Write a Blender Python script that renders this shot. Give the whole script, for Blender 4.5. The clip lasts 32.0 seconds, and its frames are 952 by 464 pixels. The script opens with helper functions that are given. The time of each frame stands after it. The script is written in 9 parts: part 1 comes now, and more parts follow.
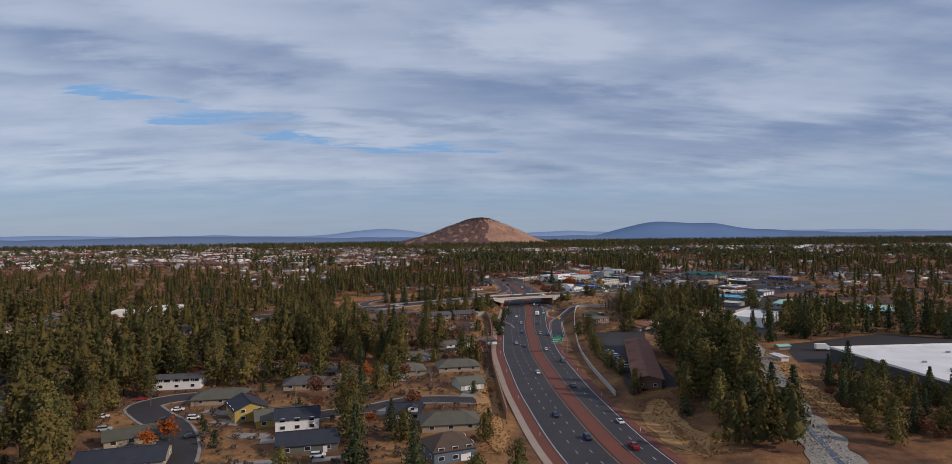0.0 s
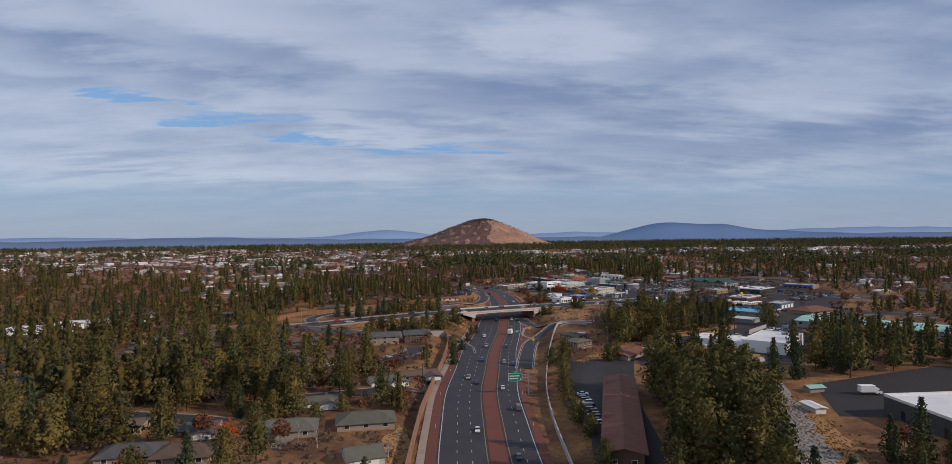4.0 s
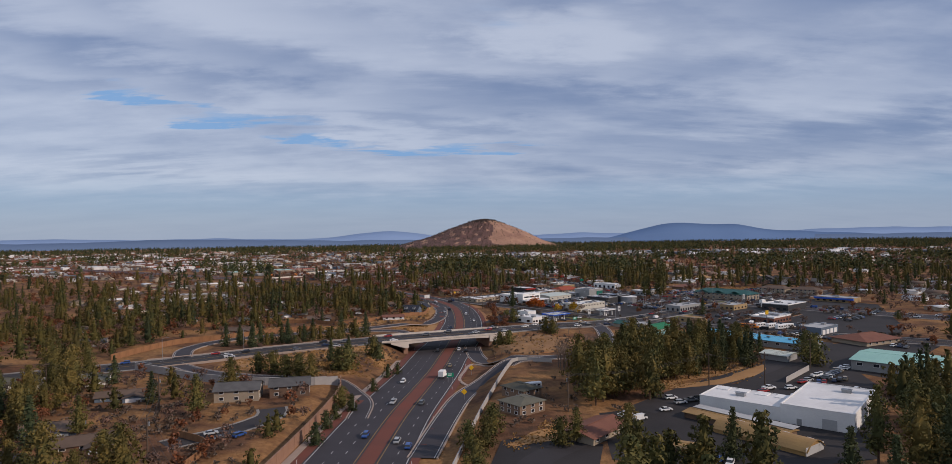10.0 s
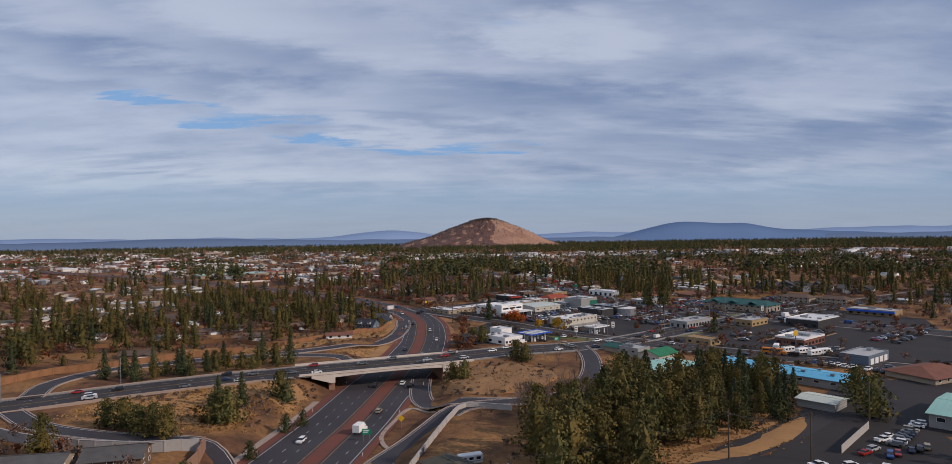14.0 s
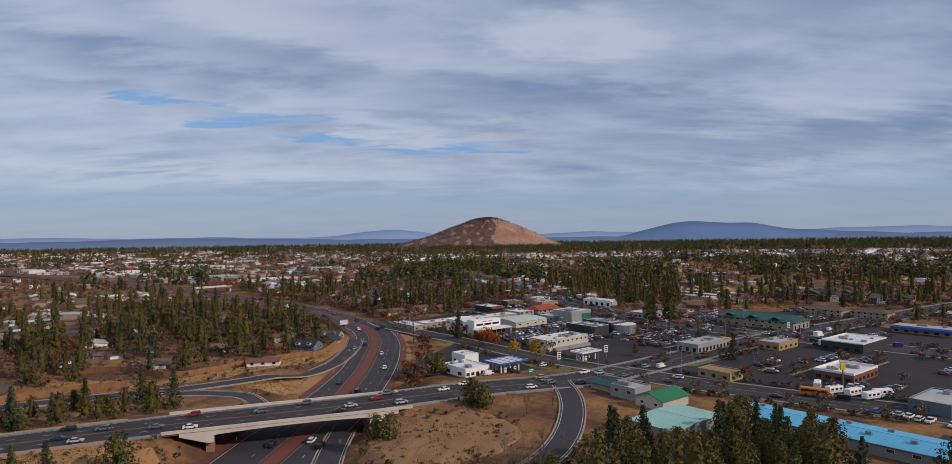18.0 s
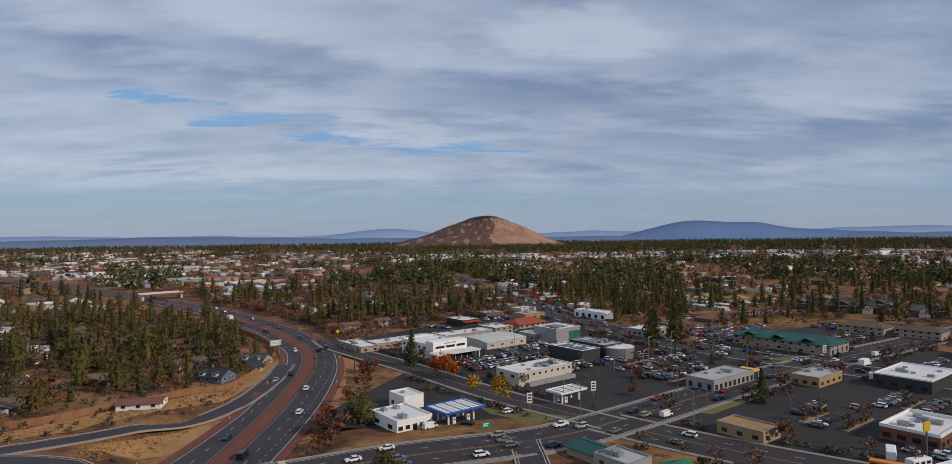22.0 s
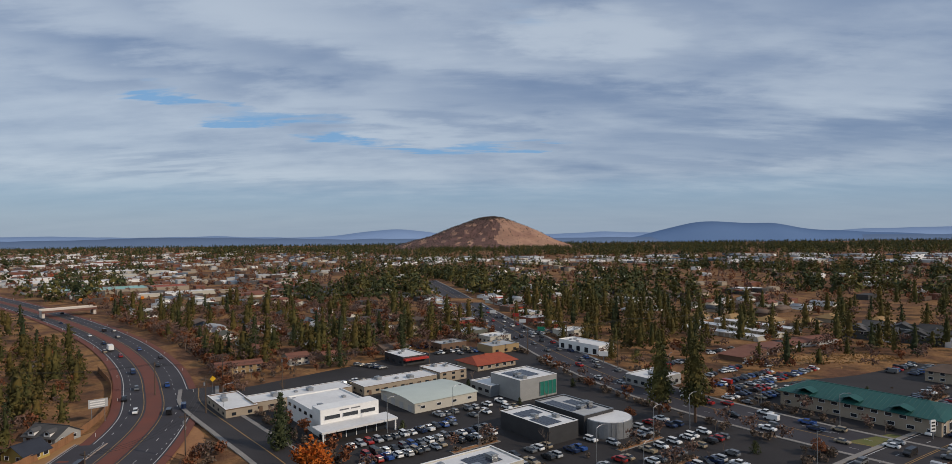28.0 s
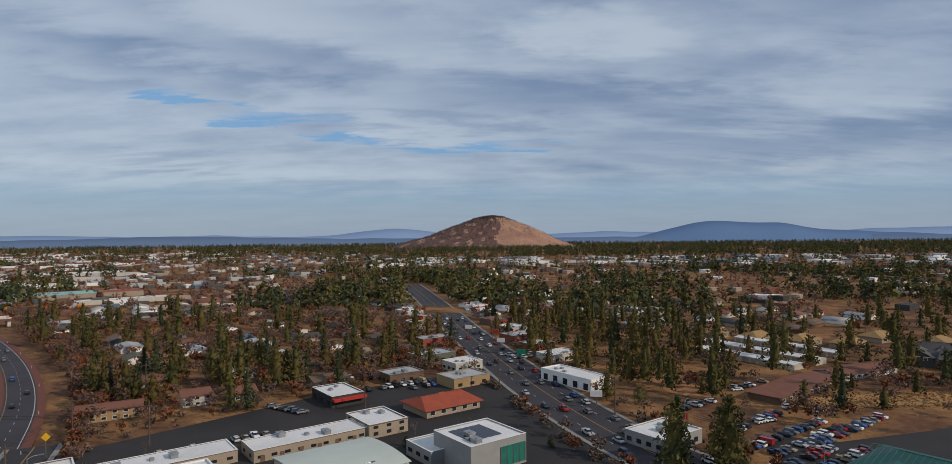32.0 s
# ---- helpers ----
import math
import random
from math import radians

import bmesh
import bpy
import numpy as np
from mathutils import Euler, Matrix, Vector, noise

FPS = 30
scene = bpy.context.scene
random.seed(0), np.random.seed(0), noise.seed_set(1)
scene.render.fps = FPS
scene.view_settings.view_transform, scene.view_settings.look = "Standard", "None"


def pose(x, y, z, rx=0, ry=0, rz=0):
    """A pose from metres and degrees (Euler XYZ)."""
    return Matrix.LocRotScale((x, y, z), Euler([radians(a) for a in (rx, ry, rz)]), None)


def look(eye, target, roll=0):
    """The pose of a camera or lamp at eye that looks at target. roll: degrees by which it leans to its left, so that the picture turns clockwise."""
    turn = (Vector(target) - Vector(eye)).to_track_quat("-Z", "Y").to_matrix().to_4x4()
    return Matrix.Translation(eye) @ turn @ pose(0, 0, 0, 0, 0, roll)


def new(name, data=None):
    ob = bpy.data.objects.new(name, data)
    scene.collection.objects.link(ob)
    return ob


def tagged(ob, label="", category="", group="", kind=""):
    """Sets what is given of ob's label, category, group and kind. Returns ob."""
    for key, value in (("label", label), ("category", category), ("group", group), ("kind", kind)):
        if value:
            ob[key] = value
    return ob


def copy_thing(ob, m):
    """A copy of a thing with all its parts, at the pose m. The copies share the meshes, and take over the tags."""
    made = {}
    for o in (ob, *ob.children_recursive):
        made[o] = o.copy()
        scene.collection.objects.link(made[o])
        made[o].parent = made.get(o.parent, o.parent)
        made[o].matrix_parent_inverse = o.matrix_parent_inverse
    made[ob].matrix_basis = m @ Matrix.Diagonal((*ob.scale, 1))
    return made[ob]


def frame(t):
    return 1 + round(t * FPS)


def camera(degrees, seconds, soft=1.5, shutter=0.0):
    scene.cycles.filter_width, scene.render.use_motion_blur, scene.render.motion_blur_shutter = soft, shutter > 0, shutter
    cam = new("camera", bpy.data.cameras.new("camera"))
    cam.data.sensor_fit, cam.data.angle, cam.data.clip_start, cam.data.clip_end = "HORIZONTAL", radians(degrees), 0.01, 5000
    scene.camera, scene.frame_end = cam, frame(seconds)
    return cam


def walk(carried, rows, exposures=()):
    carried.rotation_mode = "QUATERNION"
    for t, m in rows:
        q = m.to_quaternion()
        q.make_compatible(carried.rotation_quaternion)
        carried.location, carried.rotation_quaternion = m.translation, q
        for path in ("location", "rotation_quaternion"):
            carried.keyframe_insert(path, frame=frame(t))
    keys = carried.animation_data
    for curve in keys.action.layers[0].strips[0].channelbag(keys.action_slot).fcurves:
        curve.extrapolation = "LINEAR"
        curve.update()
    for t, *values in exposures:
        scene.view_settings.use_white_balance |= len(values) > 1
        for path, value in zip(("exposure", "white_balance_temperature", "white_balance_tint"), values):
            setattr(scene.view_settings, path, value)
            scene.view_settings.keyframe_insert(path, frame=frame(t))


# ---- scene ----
cam = camera(72.83, 32.0, soft=0.65)
walk(cam, [
    (0, pose(-0.22, -0.34, 63.11, 89.600, 0.672, -1.625)),
    (1, pose(8.02, 19.51, 63.23, 89.650, 0.683, -1.428)),
    (2, pose(16.12, 39.24, 63.24, 89.678, 0.697, -1.235)),
    (3, pose(24.13, 58.98, 63.16, 89.695, 0.713, -1.052)),
    (4, pose(32.05, 78.80, 63.02, 89.710, 0.731, -0.881)),
    (5, pose(39.80, 98.70, 62.84, 89.729, 0.750, -0.721)),
    (6, pose(47.29, 118.63, 62.63, 89.757, 0.769, -0.567)),
    (7, pose(54.46, 138.56, 62.40, 89.794, 0.789, -0.417)),
    (8, pose(61.42, 158.47, 62.15, 89.823, 0.808, -0.274)),
    (9, pose(68.24, 178.37, 61.91, 89.829, 0.826, -0.139)),
    (10, pose(75.01, 198.22, 61.68, 89.807, 0.842, -0.011)),
    (11, pose(81.65, 218.00, 61.54, 89.774, 0.854, 0.120)),
    (12, pose(88.08, 237.72, 61.52, 89.749, 0.862, 0.265)),
    (13, pose(94.27, 257.32, 61.63, 89.738, 0.865, 0.424)),
    (14, pose(100.20, 276.70, 61.79, 89.736, 0.863, 0.590)),
    (15, pose(105.88, 295.79, 61.91, 89.732, 0.856, 0.749)),
    (16, pose(111.29, 314.59, 61.97, 89.722, 0.843, 0.891)),
    (17, pose(116.39, 333.19, 61.98, 89.707, 0.827, 0.998)),
    (18, pose(121.15, 351.68, 61.96, 89.689, 0.807, 1.056)),
    (19, pose(125.70, 370.13, 61.93, 89.668, 0.784, 1.078)),
    (20, pose(130.24, 388.50, 61.90, 89.645, 0.761, 1.102)),
    (21, pose(134.95, 406.80, 61.86, 89.623, 0.737, 1.163)),
    (22, pose(139.87, 424.96, 61.87, 89.606, 0.716, 1.272)),
    (23, pose(144.86, 442.88, 61.96, 89.601, 0.696, 1.426)),
    (24, pose(149.82, 460.51, 62.18, 89.614, 0.679, 1.617)),
    (25, pose(154.66, 478.01, 62.50, 89.639, 0.664, 1.826)),
    (26, pose(159.35, 495.65, 62.80, 89.661, 0.652, 2.028)),
    (27, pose(163.84, 513.67, 62.99, 89.669, 0.640, 2.200)),
    (28, pose(168.13, 531.97, 63.06, 89.663, 0.628, 2.340)),
    (29, pose(172.24, 550.36, 63.02, 89.650, 0.617, 2.454)),
    (30, pose(176.14, 568.62, 62.89, 89.635, 0.606, 2.549)),
    (31, pose(179.84, 586.79, 62.72, 89.623, 0.596, 2.630)),
    (32, pose(183.36, 604.93, 62.56, 89.618, 0.586, 2.701)),
], exposures=[(0, 0.0, 6470, 10), (6, 0.02, 6430, 11.5), (12, 0.02, 6530, 12), (17, 0.0, 6530, 11.5), (23, -0.02, 6540, 7), (28, -0.03, 6550, 4.5), (32, -0.05, 6560, 4)])

# ---- daylight ----
SUN_AZ, SUN_EL = radians(-22), radians(29)
to_sun = Vector((math.cos(SUN_AZ) * math.cos(SUN_EL), math.sin(SUN_AZ) * math.cos(SUN_EL), math.sin(SUN_EL)))
sun_data = bpy.data.lights.new("sun", "SUN")
sun_data.energy, sun_data.angle, sun_data.color = 2.9, radians(0.6), (1.0, 0.84, 0.71)
sun = new("sun", sun_data)
sun.matrix_world = look((0, 0, 300), Vector((0, 0, 300)) - to_sun)

world = bpy.data.worlds.new("world")
scene.world = world
world.use_nodes = True
wt = world.node_tree
wt.nodes.clear()


def nd(tree, kind, **sets):
    n = tree.nodes.new(kind)
    for k, v in sets.items():
        if k == "op":
            n.operation = v
        elif k == "blend":
            n.blend_type = v
        elif isinstance(k, str) and k.startswith("i_"):
            n.inputs[int(k[2:])].default_value = v
    return n


def wmath(op, a, b=None, c=None, clamp=False):
    n = wt.nodes.new("ShaderNodeMath")
    n.operation, n.use_clamp = op, clamp
    for i, v in enumerate((a, b, c)):
        if v is None:
            continue
        if isinstance(v, (int, float)):
            n.inputs[i].default_value = v
        else:
            wt.links.new(v, n.inputs[i])
    return n.outputs[0]


def wmix(fac, a, b):
    n = wt.nodes.new("ShaderNodeMix")
    n.data_type = "RGBA"
    for sock, v in ((n.inputs[0], fac), (n.inputs[6], a), (n.inputs[7], b)):
        if isinstance(v, (int, float)):
            sock.default_value = v
        elif isinstance(v, tuple):
            sock.default_value = (*v, 1)
        else:
            wt.links.new(v, sock)
    return n.outputs[2]


def wnoise(vec, scale, detail, rough=0.55):
    n = wt.nodes.new("ShaderNodeTexNoise")
    n.inputs["Scale"].default_value, n.inputs["Detail"].default_value, n.inputs["Roughness"].default_value = scale, detail, rough
    wt.links.new(vec, n.inputs["Vector"])
    return n.outputs["Fac"]


def wramp(v, lo, hi):
    n = wt.nodes.new("ShaderNodeMapRange")
    n.interpolation_type = "SMOOTHSTEP"
    n.inputs["From Min"].default_value, n.inputs["From Max"].default_value = lo, hi
    wt.links.new(v, n.inputs["Value"])
    return n.outputs[0]


sky = wt.nodes.new("ShaderNodeTexSky")
sky.sky_type, sky.sun_disc = "NISHITA", False
sky.sun_elevation, sky.sun_rotation = SUN_EL, radians(90) - SUN_AZ
sky.air_density, sky.dust_density, sky.altitude = 1.0, 1.2, 1100
coord = wt.nodes.new("ShaderNodeTexCoord").outputs["Generated"]
sep = wt.nodes.new("ShaderNodeSeparateXYZ")
wt.links.new(coord, sep.inputs[0])
dx, dy, dz = sep.outputs
up = wmath("ADD", wmath("MAXIMUM", dz, 0.0), 0.16)
comb = wt.nodes.new("ShaderNodeCombineXYZ")
wt.links.new(wmath("DIVIDE", dx, up), comb.inputs[0])
wt.links.new(wmath("DIVIDE", dy, up), comb.inputs[1])
flat = wt.nodes.new("ShaderNodeMapping")
flat.inputs["Rotation"].default_value = (0, 0, radians(-7))
flat.inputs["Scale"].default_value = (0.62, 1.0, 1.0)
wt.links.new(comb.outputs[0], flat.inputs[0])
pv = flat.outputs[0]
big = wnoise(pv, 0.95, 4, 0.5)
fine = wnoise(pv, 3.4, 7, 0.58)
streak = wt.nodes.new("ShaderNodeMapping")
streak.inputs["Scale"].default_value = (0.45, 1.0, 1.0)
streak.inputs["Rotation"].default_value = (0, 0, radians(9))
wt.links.new(pv, streak.inputs[0])
wisp = wnoise(streak.outputs[0], 3.0, 6, 0.6)
elev = wmath("DIVIDE", dz, wmath("SQRT", wmath("ADD", wmath("MULTIPLY", dx, dx), wmath("MULTIPLY", dy, dy))))
side = wmath("DIVIDE", dx, wmath("MAXIMUM", dy, 0.05))


# banks of cloud drift off their outlines in fibres
side_w = wmath("ADD", side, wmath("MULTIPLY", wmath("SUBTRACT", fine, 0.5), 0.55))
elev_w = wmath("ADD", elev, wmath("ADD", wmath("MULTIPLY", wmath("SUBTRACT", wisp, 0.5), 0.13), wmath("MULTIPLY", wmath("SUBTRACT", big, 0.5), 0.07)))


def blob(cx, cy, rx, ry, slope):
    """How deep a direction lies in an oval bank of cloud, 1 in its middle."""
    a = wmath("MULTIPLY_ADD", side_w, 1 / rx, -cx / rx)
    b = wmath("MULTIPLY_ADD", wmath("MULTIPLY_ADD", side_w, slope, elev_w), 1 / ry, -(cy + slope * cx) / ry)
    r = wmath("SUBTRACT", 1.0, wmath("MULTIPLY", wmath("MULTIPLY_ADD", a, a, wmath("MULTIPLY", b, b)), 0.55), clamp=True)
    return wmath("MULTIPLY", r, r)


# banks: bearing, height, half width, half depth, tilt, paler or darker
BANKS_OF_CLOUD = (
    (-0.642, 0.222, 0.29, 0.036, 0.09, -0.17), (0.111, 0.202, 0.254, 0.03, 0.04, -0.14), (-0.068, 0.171, 0.122, 0.019, 0.05, -0.09), (0.496, 0.126, 0.282, 0.026, 0, -0.13),
    (0.327, 0.093, 0.141, 0.017, 0.05, -0.09), (0.656, 0.316, 0.179, 0.04, -0.05, -0.14), (0.421, 0.23, 0.151, 0.023, 0.03, -0.07), (0.684, 0.13, 0.113, 0.04, 0, -0.08),
    (-0.332, 0.257, 0.151, 0.028, 0.1, -0.05), (-0.52, 0.098, 0.16, 0.009, 0.02, -0.06), (-0.228, 0.339, 0.141, 0.028, 0, -0.05), (0.139, 0.29, 0.165, 0.032, 0.06, 0.24),
    (-0.397, 0.322, 0.254, 0.045, 0.12, 0.1), (-0.642, 0.213, 0.254, 0.023, 0.12, 0.15), (-0.19, 0.163, 0.198, 0.017, 0.13, 0.1), (0.421, 0.191, 0.245, 0.021, 0.05, 0.08),
    (-0.473, 0.086, 0.395, 0.014, 0, 0.09), (0.515, 0.059, 0.245, 0.012, 0, 0.08), (0.421, 0.34, 0.245, 0.021, -0.02, 0.12), (-0.698, 0.289, 0.113, 0.017, 0, 0.07),
    (-0.096, 0.261, 0.235, 0.024, 0.05, 0.05))
OPEN_BLUE = (
    (-0.534, 0.19, 0.075, 0.008, 0.06, 1), (-0.444, 0.184, 0.056, 0.007, 0.05, 0.8), (-0.327, 0.16, 0.108, 0.013, 0.1, 1), (-0.153, 0.127, 0.089, 0.009, 0.02, 0.9),
    (0.021, 0.127, 0.103, 0.006, 0.03, 0.9), (0.12, 0.335, 0.113, 0.024, 0, 0.45))
tone = wmath("ADD", wmath("MULTIPLY_ADD", big, 0.26, 0.14), wmath("ADD", wmath("MULTIPLY", fine, 0.30), wmath("MULTIPLY", wisp, 0.24)))
tone = wmath("SUBTRACT", tone, wmath("MULTIPLY", side, 0.05))
for *oval, depth in BANKS_OF_CLOUD:
    tone = wmath("MULTIPLY_ADD", blob(*oval), depth * 0.85, tone)
pale = wramp(tone, 0.33, 0.70)
cloud = wmix(pale, (0.178, 0.246, 0.415), (0.50, 0.56, 0.69))
# streaks of open blue, and clear air along the horizon
gap = 0.0
for *oval, depth in OPEN_BLUE:
    gap = wmath("MAXIMUM", gap, wmath("MULTIPLY", blob(*oval), depth * 2.0))
gap = wmath("MULTIPLY", gap, wramp(wisp, 0.38, 0.62), clamp=True)
low = wmath("SUBTRACT", 1.0, wramp(wmath("ADD", elev, wmath("MULTIPLY", fine, 0.03)), 0.05, 0.105))
lowmix = wmath("MULTIPLY", low, 0.85)
blue = (0.17, 0.36, 0.66)
col = wmix(wmath("MULTIPLY", gap, 0.85, clamp=True), cloud, blue)
col = wmix(lowmix, col, wmix(wramp(elev, 0.0, 0.07), (0.28, 0.36, 0.50), (0.235, 0.36, 0.54)))
scaled = wt.nodes.new("ShaderNodeVectorMath")
scaled.operation = "SCALE"
scaled.inputs["Scale"].default_value = 0.09
wt.links.new(sky.outputs[0], scaled.inputs[0])
sheet = wmix(0.86, scaled.outputs[0], col)
bg = wt.nodes.new("ShaderNodeBackground")
bg.inputs["Strength"].default_value = 1.0
wt.links.new(sheet, bg.inputs["Color"])
wout = wt.nodes.new("ShaderNodeOutputWorld")
wt.links.new(bg.outputs[0], wout.inputs["Surface"])


# ---- materials ----
def mat(name, a, b=None, scale=1.0, rough=0.85, metal=0.0, bump=0.0, fine=None, coords="Object", stretch=(1, 1, 1), vary=0.0, spec=0.3):
    """Two colours mixed by noise at two sizes, with optional relief and a brightness that varies from object to object."""
    m = bpy.data.materials.new(name)
    m.use_nodes = True
    t = m.node_tree
    p = t.nodes["Principled BSDF"]
    p.inputs["Roughness"].default_value, p.inputs["Metallic"].default_value = rough, metal
    p.inputs["Specular IOR Level"].default_value = spec
    b = b or tuple(c * 0.75 for c in a)
    tc = t.nodes.new("ShaderNodeTexCoord")
    mp = t.nodes.new("ShaderNodeMapping")
    mp.inputs["Scale"].default_value = stretch
    t.links.new(tc.outputs[coords], mp.inputs[0])
    n1 = t.nodes.new("ShaderNodeTexNoise")
    n1.inputs["Scale"].default_value, n1.inputs["Detail"].default_value = scale, 5
    n2 = t.nodes.new("ShaderNodeTexNoise")
    n2.inputs["Scale"].default_value, n2.inputs["Detail"].default_value = fine or scale * 9, 4
    for n in (n1, n2):
        t.links.new(mp.outputs[0], n.inputs["Vector"])
    s = t.nodes.new("ShaderNodeMath")
    s.operation = "MULTIPLY_ADD"
    s.inputs[1].default_value = 0.45
    t.links.new(n2.outputs["Fac"], s.inputs[0])
    t.links.new(n1.outputs["Fac"], s.inputs[2])
    r = t.nodes.new("ShaderNodeMapRange")
    r.inputs["From Min"].default_value, r.inputs["From Max"].default_value = 0.48, 0.98
    t.links.new(s.outputs[0], r.inputs["Value"])
    mx = t.nodes.new("ShaderNodeMix")
    mx.data_type = "RGBA"
    mx.inputs[6].default_value, mx.inputs[7].default_value = (*a, 1), (*b, 1)
    t.links.new(r.outputs[0], mx.inputs[0])
    colour = mx.outputs[2]
    if vary:
        oi = t.nodes.new("ShaderNodeObjectInfo")
        mr = t.nodes.new("ShaderNodeMapRange")
        mr.inputs["To Min"].default_value, mr.inputs["To Max"].default_value = 1 - vary, 1 + vary
        t.links.new(oi.outputs["Random"], mr.inputs["Value"])
        hs = t.nodes.new("ShaderNodeHueSaturation")
        t.links.new(mr.outputs[0], hs.inputs["Value"])
        t.links.new(colour, hs.inputs["Color"])
        colour = hs.outputs[0]
    t.links.new(colour, p.inputs["Base Color"])
    if bump:
        bp = t.nodes.new("ShaderNodeBump")
        bp.inputs["Strength"].default_value, bp.inputs["Distance"].default_value = bump, 0.1
        t.links.new(s.outputs[0], bp.inputs["Height"])
        t.links.new(bp.outputs[0], p.inputs["Normal"])
    return m


def glow(m, colour, strength):
    p = m.node_tree.nodes["Principled BSDF"]
    p.inputs["Emission Color"].default_value, p.inputs["Emission Strength"].default_value = (*colour, 1), strength
    return m


def island_leaf(name, colours, rough=0.8, drift=0.0):
    """Foliage: each spray takes its own tone out of a few; each tree, and each stand of trees, is a little lighter, darker or browner."""
    m = bpy.data.materials.new(name)
    m.use_nodes = True
    t = m.node_tree
    p = t.nodes["Principled BSDF"]
    p.inputs["Roughness"].default_value, p.inputs["Specular IOR Level"].default_value = rough, 0.12
    g = t.nodes.new("ShaderNodeNewGeometry")
    r = t.nodes.new("ShaderNodeValToRGB")
    while len(r.color_ramp.elements) < len(colours):
        r.color_ramp.elements.new(0.5)
    for i, c in enumerate(colours):
        r.color_ramp.elements[i].position = i / (len(colours) - 1)
        r.color_ramp.elements[i].color = (*c, 1)
    t.links.new(g.outputs["Random Per Island"], r.inputs[0])
    oi = t.nodes.new("ShaderNodeObjectInfo")
    mr = t.nodes.new("ShaderNodeMapRange")
    mr.inputs["To Min"].default_value, mr.inputs["To Max"].default_value = 0.72, 1.28
    t.links.new(oi.outputs["Random"], mr.inputs["Value"])
    hs = t.nodes.new("ShaderNodeHueSaturation")
    t.links.new(mr.outputs[0], hs.inputs["Value"])
    t.links.new(r.outputs[0], hs.inputs["Color"])
    colour = hs.outputs[0]
    if drift:
        n = t.nodes.new("ShaderNodeTexNoise")
        n.inputs["Scale"].default_value, n.inputs["Detail"].default_value = 0.16, 3
        t.links.new(g.outputs["Position"], n.inputs["Vector"])
        w = t.nodes.new("ShaderNodeMapRange")
        w.inputs["From Min"].default_value, w.inputs["From Max"].default_value = 0.35, 0.65
        t.links.new(n.outputs["Fac"], w.inputs["Value"])
        x = t.nodes.new("ShaderNodeMix")
        x.data_type, x.blend_type = "RGBA", "MULTIPLY"
        x.inputs[0].default_value = drift
        y = t.nodes.new("ShaderNodeMix")
        y.data_type = "RGBA"
        y.inputs[6].default_value, y.inputs[7].default_value = (0.62, 0.72, 0.72, 1), (1.35, 1.18, 0.95, 1)
        t.links.new(w.outputs[0], y.inputs[0])
        t.links.new(colour, x.inputs[6])
        t.links.new(y.outputs[2], x.inputs[7])
        colour = x.outputs[2]
    t.links.new(colour, p.inputs["Base Color"])
    return m


def ground_mat():
    """Dry grass, needle litter and bare soil in patches; far off the tones run together."""
    m = bpy.data.materials.new("dry_ground")
    m.use_nodes = True
    t = m.node_tree
    p = t.nodes["Principled BSDF"]
    p.inputs["Roughness"].default_value, p.inputs["Specular IOR Level"].default_value = 1.0, 0.1
    tc = t.nodes.new("ShaderNodeTexCoord")

    def noise_at(scale, detail):
        n = t.nodes.new("ShaderNodeTexNoise")
        n.inputs["Scale"].default_value, n.inputs["Detail"].default_value = scale, detail
        t.links.new(tc.outputs["Object"], n.inputs["Vector"])
        return n.outputs["Fac"]

    def mixed(fac, a, b, lo, hi):
        r = t.nodes.new("ShaderNodeMapRange")
        r.inputs["From Min"].default_value, r.inputs["From Max"].default_value = lo, hi
        t.links.new(fac, r.inputs["Value"])
        x = t.nodes.new("ShaderNodeMix")
        x.data_type = "RGBA"
        t.links.new(r.outputs[0], x.inputs[0])
        for sock, v in ((x.inputs[6], a), (x.inputs[7], b)):
            if isinstance(v, tuple):
                sock.default_value = (*v, 1)
            else:
                t.links.new(v, sock)
        return x.outputs[2]

    soil = mixed(noise_at(0.35, 6), (0.095, 0.048, 0.029), (0.165, 0.084, 0.047), 0.35, 0.65)
    grass = mixed(noise_at(0.8, 7), (0.195, 0.099, 0.042), (0.335, 0.18, 0.076), 0.3, 0.7)
    base = mixed(noise_at(0.045, 6), soil, grass, 0.42, 0.6)
    dark = mixed(noise_at(0.12, 8), base, (0.060, 0.040, 0.027), 0.52, 0.74)
    t.links.new(dark, p.inputs["Base Color"])
    bp = t.nodes.new("ShaderNodeBump")
    bp.inputs["Strength"].default_value, bp.inputs["Distance"].default_value = 0.6, 0.5
    t.links.new(noise_at(1.6, 6), bp.inputs["Height"])
    t.links.new(bp.outputs[0], p.inputs["Normal"])
    return m


